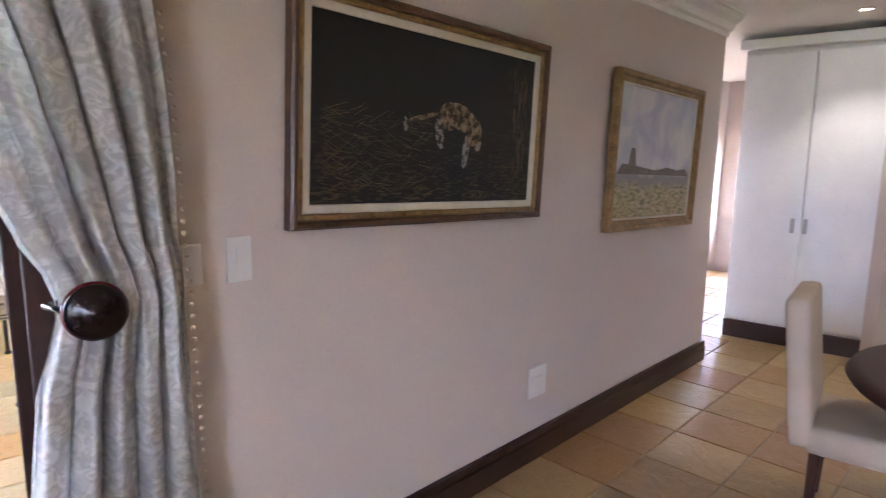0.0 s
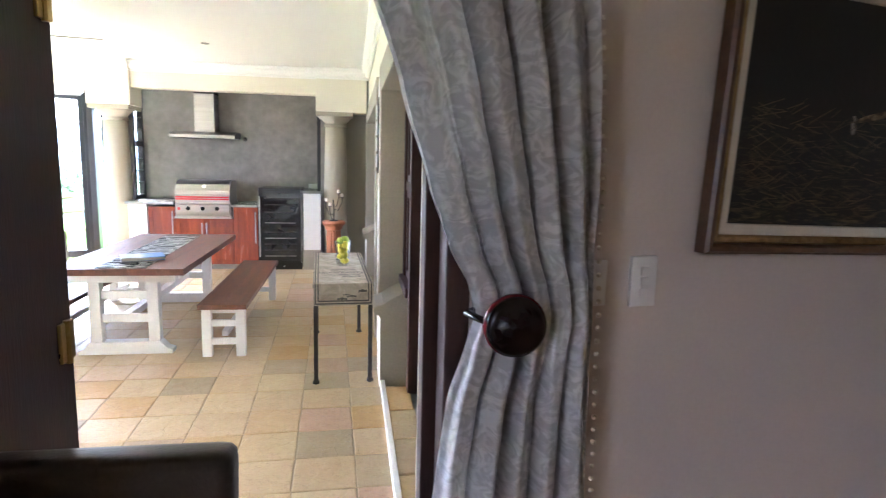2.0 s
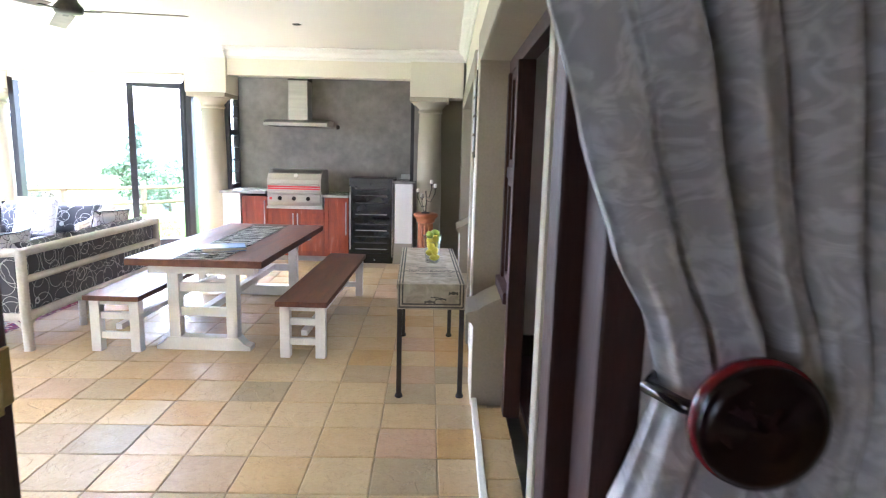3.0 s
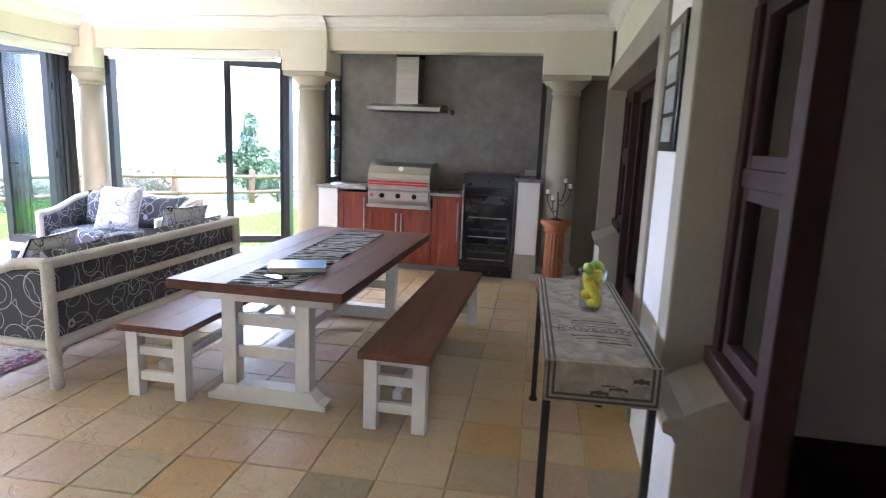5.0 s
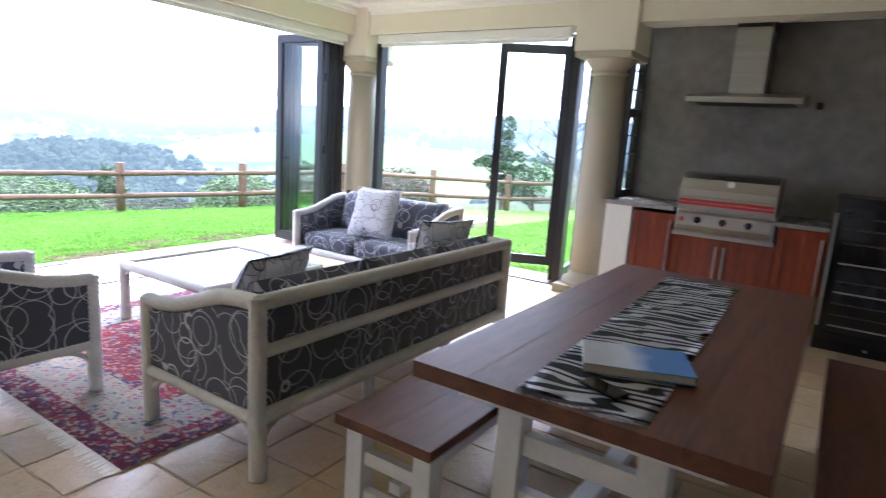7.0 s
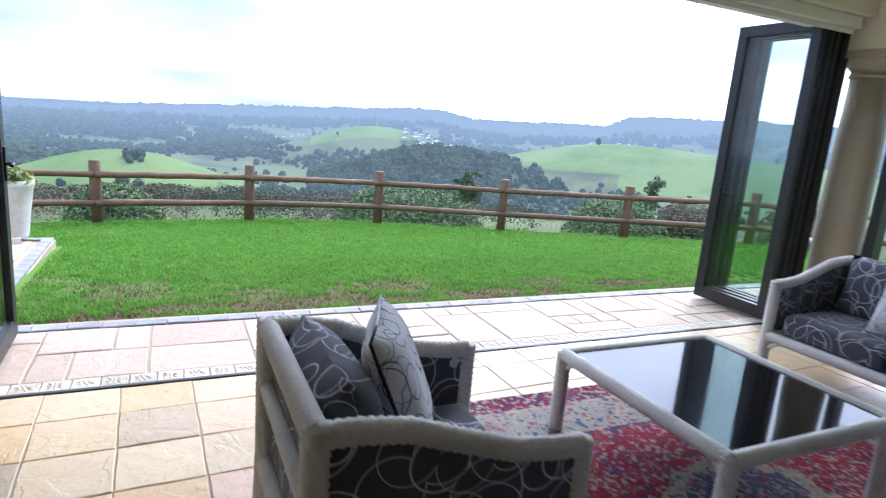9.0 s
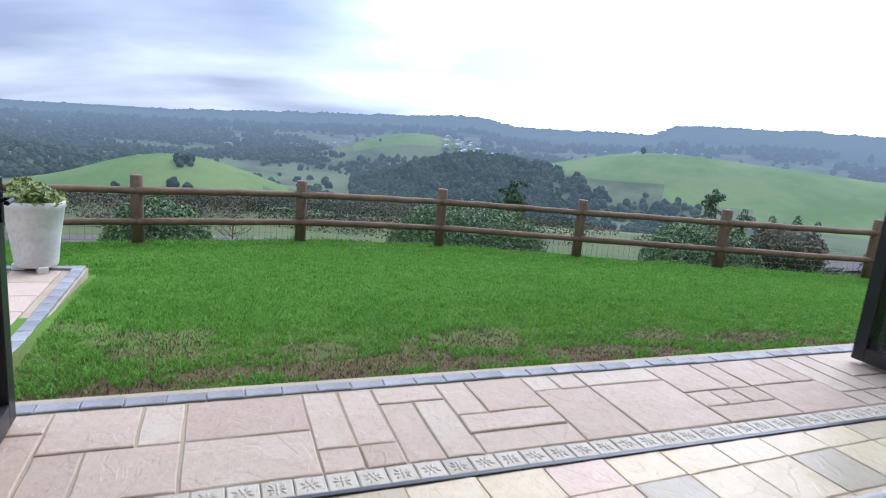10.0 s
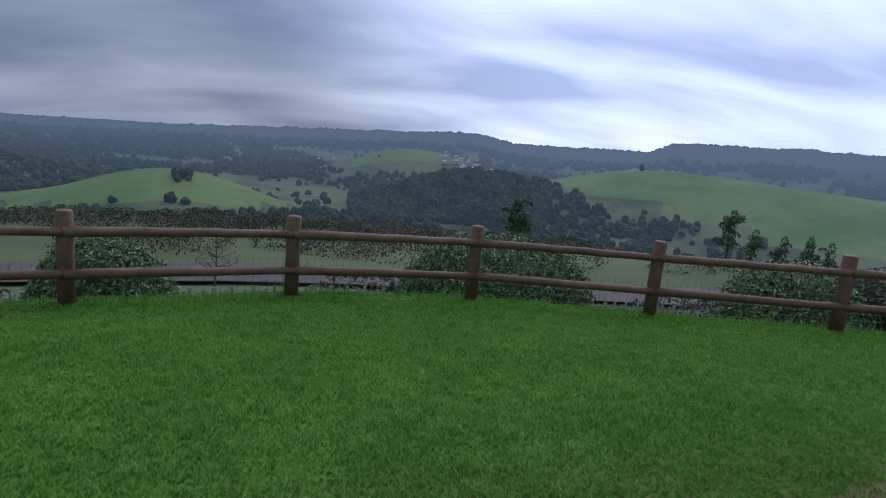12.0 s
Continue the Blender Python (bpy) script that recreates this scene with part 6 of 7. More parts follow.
# passage with built-in cupboard and downlight
cup = thing("built_in_cupboard", WALL_M @ pose(4.55, 0.12, ROOM_Z, 0, 0, -84), "tall white built-in cupboard with plain doors", "cupboard")
part("carcass", box(0, 1.5, 0.022, 0.6, 0.15, 2.42), WHITEWOOD, cup)
for k in range(2):
    d = part("door", box(0.02 + k * 0.5, 0.51 + k * 0.5, 0, 0.02, 0.18, 2.38, 0.004), WHITEWOOD, cup)
    part("handle", box(0.44 + k * 0.09, 0.47 + k * 0.09, -0.02, -0.002, 0.95, 1.07, 0.004), STEEL, d)
part("plinth", box(0, 1.5, -0.01, 0.6, 0, 0.15, 0.004), BASEWOOD, cup)
part("cornice", box(-0.04, 1.5, -0.06, 0.6, 2.42, 2.5, 0.015), WHITEWOOD, cup)
solid("wall_passage_side", prism([(p.x, p.y) for p in (along(4.62, -0.88), along(4.50, -0.98), along(4.50, -4.2), along(4.62, -4.2))], ROOM_Z, ROOM_CEIL), WALL_WHITE, "pale wall beside the cupboard", "wall")
# the first lights the cupboard passage; the other two are added, out of view
for p in (along(4.15, -0.75), along(2.6, -1.9), along(0.6, -2.3)):
    downlight(p.x, p.y, ROOM_CEIL, True)
    spot = new("downlight_lamp", bpy.data.lights.new("downlight_lamp", "SPOT"))
    spot.data.energy, spot.data.color, spot.data.spot_size, spot.data.spot_blend, spot.data.shadow_soft_size = 0.5, (1.0, 0.84, 0.64), radians(95), 0.6, 0.04
    spot.matrix_world = look((p.x, p.y, ROOM_CEIL - 0.03), (p.x, p.y, 0))
solid("door_lintel_far", prism([(p.x, p.y) for p in (along(3.9, 0.5), along(4.6, 0.5), along(4.6, 0.62), along(3.9, 0.62))], 2.05, 2.16), DARKWOOD, "dark timber lintel of the far doorway", "door")
cornice("trim_cornice_7", along(-0.4).x, along(-0.4).y, along(3.75).x, along(3.75).y, -1, ROOM_CEIL)

# ---- garden ----
def smooth(a, c, x):
    f = min(1.0, max(0.0, (x - a) / (c - a)))
    return f * f * (3 - 2 * f)


POSTS = [(-10.3, -2.5), (-10.9, -0.5), (-11.35, 1.52), (-11.72, 3.6), (-11.98, 5.68), (-11.76, 7.76), (-10.92, 9.70), (-10.0, 11.60), (-9.06, 13.5), (-8.12, 15.42), (-7.15, 17.3), (-6.2, 19.2)]


def fence_x(y):
    """The line of the fence: its x at a given y."""
    y = min(max(y, POSTS[0][1]), POSTS[-1][1])
    for (xa, ya), (xb, yb) in zip(POSTS, POSTS[1:]):
        if y <= yb:
            return xa + (xb - xa) * (y - ya) / (yb - ya)


def lawn_z(x, y):
    """Ground beside the house: level at the paving, gently falling to the fence, then a steep bank."""
    d = -6.7 - x
    g = 0.0 if y < 10 else min((y - 10) * 0.62, 14)
    z = -0.05 - 0.24 * smooth(0.5, 5.5, max(d, g))
    out = max(fence_x(y) - 0.15 - x, g - 6.6)
    if out > 0:
        z -= 1.25 * (1 - math.exp(-out / 1.7)) + 0.115 * out
    return z


HILLS = [  # azimuth, distance, crest height, half width across, half width along
    (184.0, 430, -32, 84, 70), (161.5, 900, -15, 140, 110), (140.0, 720, -21, 190, 150), (156.5, 560, -33, 95, 75), (124.0, 640, -32, 190, 140), (204, 650, -38, 160, 150), (100, 800, -25, 260, 200)]


RIDGE_LINE = [(60, 80), (110, 88), (123, 88), (129.5, 89), (138.5, 74), (140.5, 36), (148, 22), (153, 18), (155.5, 42), (158, 44), (168, 12), (176, -8), (184, -32), (196, -46), (220, -40), (260, -30)]


def valley(r):
    return -42 * smooth(10, 170, r) - 26 * smooth(170, 420, r)


def country_z(a, r):
    """Valley floor, hills and the far ridge, by azimuth in degrees and distance."""
    base = valley(r)
    x, y = r * math.cos(radians(a)), r * math.sin(radians(a))
    z = base
    for ha, hr, hz, wx, wy in HILLS:
        c, s = math.cos(radians(ha)), math.sin(radians(ha))
        u, v2 = -x * s + y * c, x * c + y * s - hr
        hb = valley(hr)
        z += (hz - hb) * math.exp(-(u / wx) ** 2 - (v2 / wy) ** 2)
    prof = np.interp(a, [p[0] for p in RIDGE_LINE], [p[1] for p in RIDGE_LINE]) + 4 * noise.noise((a * 0.7, 1, 0))
    z += (prof - base) * smooth(900, 2500, r)
    z += 5.0 * noise.noise((x * 0.006, y * 0.006, 0.3)) * smooth(60, 400, r)
    return z


GC = Vector((-6.7, 6.5, 0))


def ground_z(x, y):
    a, r = math.degrees(math.atan2(y - GC.y, x - GC.x)) % 360, math.hypot(x - GC.x, y - GC.y)
    f = smooth(24, 90, r)
    return lawn_z(x, y) * (1 - f) + country_z(a, r) * f


# the near ground: one sheet from the house wall out over the bank, joined to the country beyond
radii_g = [0.0] + [0.6 * 1.075 ** k for k in range(1, 118)]
radii_g = [r for r in radii_g if r < 2900]
n_az = 480
verts, faces = [], []
for r in radii_g:
    for k in range(n_az):
        a = 360.0 * k / n_az
        x, y = GC.x + r * math.cos(radians(a)), GC.y + r * math.sin(radians(a))
        near = lawn_z(x, y) if x < -6.0 or y > 10.6 else -0.16
        if x > -6.6 and y < 10.6 and r < 40:
            near = -0.16
        f = smooth(24, 90, r)
        far = country_z(a, r) if 60 < a < 260 else -4 - 3 * smooth(60, 600, r) + 4 * noise.noise((x * 0.01, y * 0.01, 0))
        verts.append((x, y, near * (1 - f) + far * f))
for i in range(len(radii_g) - 1):
    for k in range(n_az):
        q = (k + 1) % n_az
        faces.append((i * n_az + k, i * n_az + q, (i + 1) * n_az + q, (i + 1) * n_az + k))
me = bpy.data.meshes.new("ground")
me.from_pydata([Vector(p) - GC for p in verts], [], faces)
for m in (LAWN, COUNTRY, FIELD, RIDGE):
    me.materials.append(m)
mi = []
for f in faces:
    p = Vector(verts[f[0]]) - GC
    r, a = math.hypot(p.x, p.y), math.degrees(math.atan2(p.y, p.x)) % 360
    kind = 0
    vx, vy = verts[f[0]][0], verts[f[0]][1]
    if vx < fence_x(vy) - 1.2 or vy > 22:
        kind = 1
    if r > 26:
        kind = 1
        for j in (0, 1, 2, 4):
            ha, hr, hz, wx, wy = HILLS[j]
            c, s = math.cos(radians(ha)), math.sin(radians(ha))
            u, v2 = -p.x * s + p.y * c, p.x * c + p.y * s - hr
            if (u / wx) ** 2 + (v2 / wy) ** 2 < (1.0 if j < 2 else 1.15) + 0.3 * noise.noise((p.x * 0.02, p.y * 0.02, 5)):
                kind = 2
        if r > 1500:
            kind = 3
    mi.append(kind)
me.polygons.foreach_set("material_index", mi)
me.polygons.foreach_set("use_smooth", [True] * len(faces))
ground = new("ground", me)
ground.location = GC
tagged(ground, "green lawn running down into a hilly valley", "ground", "", "structure")


def blades(name, count, area, mat, height, label, keep=None, wide=0.0035):
    """Grass as single bent blades."""
    rng = np.random.default_rng(7)
    vs, fs = [], []
    while len(fs) < count * 2:
        x, y = area[0] + (area[1] - area[0]) * rng.random(), area[2] + (area[3] - area[2]) * rng.random()
        if keep and not keep(x, y):
            continue
        tuft = max(0.45, 1.0 + 0.55 * noise.noise((x * 1.4, y * 1.4, 9)) + 0.55 * noise.noise((x * 6.5, y * 6.5, 2)))
        z, h, a = lawn_z(x, y), height * tuft * (0.5 + 0.8 * rng.random()), rng.random() * 6.283
        bend, w = h * (0.3 + 1.3 * rng.random()), wide * (0.7 + 0.7 * rng.random())
        c, s = math.cos(a), math.sin(a)
        b0 = len(vs)
        vs += [(x - s * w, y + c * w, z - 0.004), (x + s * w, y - c * w, z - 0.004), (x + c * bend * 0.4 + s * w * 0.7, y + s * bend * 0.4 - c * w * 0.7, z + h * 0.65),
               (x + c * bend * 0.4 - s * w * 0.7, y + s * bend * 0.4 + c * w * 0.7, z + h * 0.65), (x + c * bend, y + s * bend, z + h)]
        fs += [(b0, b0 + 1, b0 + 2, b0 + 3), (b0 + 3, b0 + 2, b0 + 4)]
    me = bpy.data.meshes.new(name)
    me.from_pydata(vs, [], fs)
    me.materials.append(mat)
    return tagged(new(name, me), label, "grass", "", "stuff")


PATCHES = [(-7.5, 4.15, 0.42, 0.30), (-7.3, 6.45, 0.40, 0.22), (-7.25, 5.2, 0.28, 0.14), (-7.2, 8.1, 0.32, 0.14), (-6.95, 7.2, 0.5, 0.1), (-6.95, 5.0, 0.7, 0.09), (-7.9, 3.5, 0.3, 0.15), (-7.05, 9.0, 0.6, 0.12), (-6.9, 6.0, 0.8, 0.08)]


def bare(x, y):
    wob = 0.9 * noise.noise((x * 3, y * 3, 0)) + 0.5 * noise.noise((x * 11, y * 11, 3))
    if any(((y - py) / ry) ** 2 + ((x - px) / rx) ** 2 < 1 + 1.3 * wob for px, py, ry, rx in PATCHES):
        return True
    return noise.noise((x * 2.2, y * 1.6, 4)) + 0.6 * noise.noise((x * 9, y * 9, 6)) > 0.08 + 1.2 * smooth(0.15, 1.2, -6.7 - x)


def on_lawn(x, y):
    if x > -6.72 or (y < 3.46 and x > -9.75):
        return False
    return x > fence_x(y) - 0.4


grass_rng = random.Random(3)
blades("grass", 400000, (-12.6, -6.7, -1.0, 15.0), GRASS, 0.027, "short bright green lawn grass", lambda x, y: on_lawn(x, y) and (not bare(x, y) or grass_rng.random() < 0.08), 0.0036)
blades("grass", 36000, (-5.5, -1.5, 10.6, 17.0), GRASS, 0.034, "green lawn grass beyond the folding doors", None, 0.006)
blades("dry_grass", 6000, (-8.3, -6.7, 2.5, 10.5), DRYGRASS, 0.022, "thin dry grass on worn patches", lambda x, y: on_lawn(x, y) and bare(x, y), 0.003)
blades("bank_grass", 16000, (-15.5, -7.0, -2.0, 18.0), GRASS, 0.10, "long rough grass on the bank", lambda x, y: fence_x(y) - 3.2 < x < fence_x(y) - 0.1, 0.005)
# pole fence
fence = thing("fence", pose(-11, 7, 0), "split timber pole fence with two rails and mesh", "fence")
tops = []
for k, (x, y) in enumerate(POSTS):
    zb = lawn_z(x, y)
    dx, dy = random.uniform(-0.012, 0.012), random.uniform(-0.012, 0.012)
    tops.append((x, y, zb))
    r = 0.078 + random.uniform(-0.005, 0.005)
    bm = tube([(x + 11, y - 7, zb - 0.1), (x + 11 + dx * 0.5, y - 7 + dy * 0.5, zb + 0.45), (x + 11 + dx, y - 7 + dy, zb + 0.875), (x + 11 + dx, y - 7 + dy, zb + 0.89)], r, 14, radii=[r, r * 0.98, r * 0.96, r * 0.86])
    part("post", bm, POST, fence, smooth=True)
bm_w = bmesh.new()
for (x0, y0, z0), (x1, y1, z1) in zip(tops, tops[1:]):
    for hz in (0.30, 0.70):
        n = 7
        path = [(x0 + (x1 - x0) * i / n + 11 + 0.05, y0 + (y1 - y0) * i / n - 7, z0 + (z1 - z0) * i / n + hz + 0.012 * noise.noise((x0 + i, hz * 9, 0))) for i in range(n + 1)]
        path[0] = tuple(Vector(path[0]) - (Vector(path[1]) - Vector(path[0])) * 0.02)
        part("rail", tube(path, 0.047, 12, radii=[0.05 - 0.008 * i / n for i in range(n + 1)]), POST, fence, smooth=True)
    L = math.hypot(x1 - x0, y1 - y0)
    vs, fs = [], []
    for i in range(int(L / 0.08)):
        f = i * 0.08 / L
        x, y, z = x0 + (x1 - x0) * f + 10.98 - 0.0, y0 + (y1 - y0) * f - 7, z0 + (z1 - z0) * f
        tube([(x, y, z - 0.02), (x, y, z + 0.42)], 0.0018, 3, bm=bm_w)
    for hz in (0.06, 0.14, 0.22, 0.32, 0.42):
        tube([(x0 + 10.98, y0 - 7, z0 + hz), (x1 + 10.98, y1 - 7, z1 + hz)], 0.0018, 3, bm=bm_w)
part("wire_mesh", bm_w, WIRE, fence)


def leaf_cloud(centres, count, size, seed, rough=0.16):
    """Many small leaves on the skins of lumpy mounds; centres are (x, y, z, rx, ry, rz)."""
    rng = np.random.default_rng(seed)
    vs, fs = [], []
    share = np.array([c[3] * c[4] + c[5] * c[3] for c in centres])
    share = share / share.sum()
    for _ in range(count):
        cx, cy, cz, rx, ry, rz = centres[rng.choice(len(centres), p=share)]
        d = rng.normal(size=3)
        d /= np.linalg.norm(d)
        if d[2] < -0.35:
            d[2] *= -1
        lump = 1 + rough * noise.noise((d[0] * 3 + cx, d[1] * 3 + cy, d[2] * 3)) + 0.08 * noise.noise((d[0] * 8, d[1] * 8, d[2] * 8 + cx))
        depth = lump * (1 - 0.22 * rng.random() ** 2)
        p = Vector((cx + d[0] * rx * depth, cy + d[1] * ry * depth, cz + d[2] * rz * depth))
        nrm = Vector(d) + Vector(rng.normal(size=3)) * 0.6
        nrm.normalize()
        t1 = nrm.cross(Vector(rng.normal(size=3))).normalized()
        t2 = nrm.cross(t1)
        s = size * (0.6 + 0.8 * rng.random())
        b0 = len(vs)
        vs += [p - t1 * s, p + t2 * s * 0.42 + nrm * s * 0.1, p + t1 * s, p - t2 * s * 0.42 + nrm * s * 0.1]
        fs.append((b0, b0 + 1, b0 + 2, b0 + 3))
    me = bpy.data.meshes.new("leaves")
    me.from_pydata(vs, [], fs)
    return me


def mound(centres, shrink=0.86):
    bm = bmesh.new()
    for cx, cy, cz, rx, ry, rz in centres:
        one = bmesh.new()
        bmesh.ops.create_icosphere(one, subdivisions=3, radius=1.0)
        for vert in one.verts:
            d = vert.co.normalized()
            vert.co = Vector((cx + d.x * rx * shrink, cy + d.y * ry * shrink, cz + d.z * rz * shrink)) * 1.0 + d * 0.05 * noise.noise(d * 3)
        bm = join(bm, one)
    return bm


# solid dark green core that closes a shrub behind its leaves
SHRUB_CORE = surface("shrub_core", (0.018, 0.028, 0.011), (0.034, 0.05, 0.02), 0.9, big=6, fine=40, relief=0.4)


def bush(x, y, top, w, d, h, n, seed, mat=None, label="clipped dark green rounded shrub behind the fence"):
    z = top - h
    b = thing("bush", pose(x, y, z), label, "bush", "shrubs along the fence")
    cs = [(0, 0, h * 0.42, d / 2, w / 2, h * 0.58), (0.1, w * 0.17, h * 0.38, d * 0.45, w * 0.34, h * 0.54), (-0.1, -w * 0.17, h * 0.37, d * 0.45, w * 0.34, h * 0.55)]
    part("inner_core", mound(cs), SHRUB_CORE, b, smooth=True)
    me = leaf_cloud(cs, int(n * 1.9), 0.030, seed, 0.06)
    me.materials.append(mat or LEAF)
    lv = new("leaves", me)
    lv.parent = b
    return b


LEAF_BRONZE = surface("bronze_leaf", (0.06, 0.05, 0.025), (0.16, 0.13, 0.07), 0.6, big=6, fine=30, relief=0.1)
bush(-12.8, 3.75, 0.16, 1.55, 1.3, 1.5, 6500, 1)
bush(-14.0, 9.25, 0.14, 3.4, 2.0, 2.0, 17000, 2)
bush(-11.35, 12.6, 0.36, 2.3, 1.6, 1.9, 10500, 3)
bush(-9.6, 16.0, 0.62, 2.4, 1.6, 1.7, 8000, 4, LEAF_BRONZE, "bronze-tinged rounded shrub behind the fence")
bush(-12.7, 0.4, 0.2, 1.8, 1.2, 1.5, 3600, 5)
bush(-11.0, 14.2, 0.35, 1.3, 1.1, 0.9, 2600, 6, LEAF_BRONZE, "low bronze-tinged shrub behind the fence")


def tree(name, x, y, z, h, crown, seed, bare_limbs=False, label="slender green garden tree", leaf=0.05, count=5200):
    rng = random.Random(seed)
    girth = 0.5 if bare_limbs else 1.0
    tr = thing(name, pose(x, y, z), label, "tree")
    trunk = [(0, 0, -0.2), (0.03 * h, 0.01 * h, h * 0.25), (-0.01 * h, 0.02 * h, h * 0.5), (0.01 * h, 0, h * 0.8)]
    part("trunk", tube(trunk, 0.1, 9, radii=[girth * 0.032 * h, girth * 0.026 * h, girth * 0.018 * h, girth * 0.008 * h]), BARK, tr, smooth=True)
    bm, cs = bmesh.new(), []
    for k in range(16 if not bare_limbs else 34):
        f = rng.uniform(0.22, 0.8)
        a, ln = rng.random() * 6.283, crown * rng.uniform(0.5, 1.0) * (1.15 - f * 0.6)
        p0 = Vector((0.01 * h, 0.01 * h, h * f))
        p2 = p0 + Vector((math.cos(a) * ln, math.sin(a) * ln, ln * rng.uniform(0.3, 0.9)))
        p1 = p0.lerp(p2, 0.5) + Vector((0, 0, -0.05 * ln))
        tube([p0, p1, p2], 0.02, 6, radii=[girth * 0.010 * h, girth * 0.006 * h, girth * 0.002 * h], bm=bm)
        if bare_limbs:
            for _ in range(4):
                q = p1.lerp(p2, rng.random())
                e = q + Vector((rng.uniform(-1, 1), rng.uniform(-1, 1), rng.uniform(0.1, 1.2))) * ln * 0.5
                tube([q, q.lerp(e, 0.5) + Vector((0, 0, 0.03)), e], 0.006, 5, radii=[girth * 0.004 * h, girth * 0.0025 * h, girth * 0.001 * h], bm=bm)
        else:
            s = crown * rng.uniform(0.22, 0.42)
            cs.append((p2.x, p2.y, p2.z, s, s, s * 0.8))
    part("branchwork", bm, BARK, tr, smooth=True)
    if not bare_limbs:
        for k in range(5):
            cs.append((0.05 * k, 0, h * (0.42 + 0.12 * k), crown * (0.55 - 0.07 * k), crown * (0.55 - 0.07 * k), crown * 0.45))
        me = leaf_cloud(cs, count, leaf, seed)
        me.materials.append(TREE_LEAF)
        lv = new("crown", me)
        lv.parent = tr
    return tr


tree("tree", -10.2, 22.5, -1.9, 4.2, 0.9, 11, label="rounded green tree beyond the fence", leaf=0.07)
tree("tree", -7.1, 18.6, -0.8, 1.9, 0.75, 12, label="small multi-stemmed shrub tree on the lawn", leaf=0.04, count=2600)
tree("bare_tree", -6.4, 19.5, -0.9, 5.2, 1.7, 13, True, "leafless tree with fine grey twigs")
tree("bare_tree", -19.0, 4.9, ground_z(-19.0, 4.9), 1.8, 0.6, 14, True, "leafless small tree below the bank")
tree("tree", -34.1, 35.6, ground_z(-34.1, 35.6), -1.0 - ground_z(-34.1, 35.6), 0.9, 15, label="young tree down the slope", leaf=0.08, count=2600)
tree("tree", -58.4, 33.2, ground_z(-58.4, 33.2), -3.6 - ground_z(-58.4, 33.2), 1.7, 16, label="dark conifer-like tree down the slope", leaf=0.14, count=4200)
for k, (x, y) in enumerate(((-51.4, 57.7), (-49.3, 59.4), (-47.6, 61.0), (-46.2, 62.2))):
    tree("tree", x, y, ground_z(x, y), -4.3 - 0.4 * (k % 2) - ground_z(x, y), 1.3, 17 + k, label="small round tree down the slope", leaf=0.12, count=1800)

# lower road, palings and scrub below the bank
bm = bmesh.new()
lo, hi = [], []
for k in range(26):
    x, y = -23.2 - 1.2 * math.sin(k * 0.22), -40 + 3.0 * k
    lo.append(bm.verts.new((x - 1.9, y, ground_z(x - 1.9, y) + 0.16))), hi.append(bm.verts.new((x + 1.9, y, ground_z(x + 1.9, y) + 0.12)))
for k in range(len(lo) - 1):
    bm.faces.new((lo[k], lo[k + 1], hi[k + 1], hi[k]))
bmesh.ops.solidify(bm, geom=bm.faces[:], thickness=0.5)
solid("road", bm, ASPHALT, "pale road below the garden bank", "road")
pal = thing("paling_fence", pose(0, 0, 0), "low weathered grey paling fence below the bank", "fence")
stake = [box(-0.012, 0.012, -0.03, 0.03, 0, h, 0.004) for h in (0.55, 0.6, 0.5)]
stakes = []
for bm in stake:
    me = bpy.data.meshes.new("stake")
    bm.to_mesh(me)
    bm.free()
    me.materials.append(KERB)
    stakes.append(me)
for k in range(120):
    x, y = -16.6 + 0.25 * math.sin(k * 0.1), 1.5 + 0.12 * k
    ob = new("stake", stakes[k % 3])
    ob.parent, ob.location, ob.rotation_euler = pal, (x, y, ground_z(x, y) - 0.03), (random.uniform(-0.05, 0.05), 0, 0)
for hz in (0.15, 0.42):
    part("wire_rail", tube([(-16.62 + 0.25 * math.sin(k * 0.5), 1.5 + 0.6 * k, ground_z(-16.6, 1.5 + 0.6 * k) + hz) for k in range(25)], 0.012, 5), KERB, pal)
SCRUB = surface("winter_scrub", (0.050, 0.042, 0.027), (0.13, 0.112, 0.070), 0.9, big=0.5, fine=6, relief=0.1)
srng = random.Random(5)
for kind, mat, n, lab in (("scrub", SCRUB, 90, "brown winter scrub on the slope"), ("green_scrub", LEAF_SCRUB, 60, "dark green scrub on the slope")):
    cs = []
    for _ in range(n):
        y = srng.uniform(-14, 34)
        x = -29 - srng.random() ** 0.7 * 24 if srng.random() < 0.9 else srng.uniform(-20.5, -18.2)
        if x > -28 and abs(y - 5) < 3:
            continue
        hgt = srng.uniform(0.9, 2.6) if x < -28 else srng.uniform(0.2, 0.4)
        hgt = min(hgt, (1.5 - 0.138 * math.hypot(x + 5.5, y - 5) - ground_z(x, y)) / 1.4 * srng.uniform(0.3, 1.0))
        if hgt < 0.2:
            continue
        cs.append((x, y, ground_z(x, y) + hgt * 0.45, srng.uniform(0.8, 1.9), srng.uniform(1.0, 2.6), hgt))
    me = leaf_cloud(cs, 34000, 0.075, 40 + n)
    me.materials.append(mat)
    tagged(new(kind, me), lab, "shrubs", "", "stuff")

# far woods: low-poly crowns in belts
rng = np.random.default_rng(21)


def ico_arrays(level):
    bm = bmesh.new()
    bmesh.ops.create_icosphere(bm, subdivisions=level, radius=1.0)
    bm.verts.ensure_lookup_table()
    out = np.array([vert.co[:] for vert in bm.verts]), np.array([[vert.index for vert in f.verts] for f in bm.faces])
    bm.free()
    return out


(BV, BF), (BV1, BF1) = ico_arrays(2), ico_arrays(1)


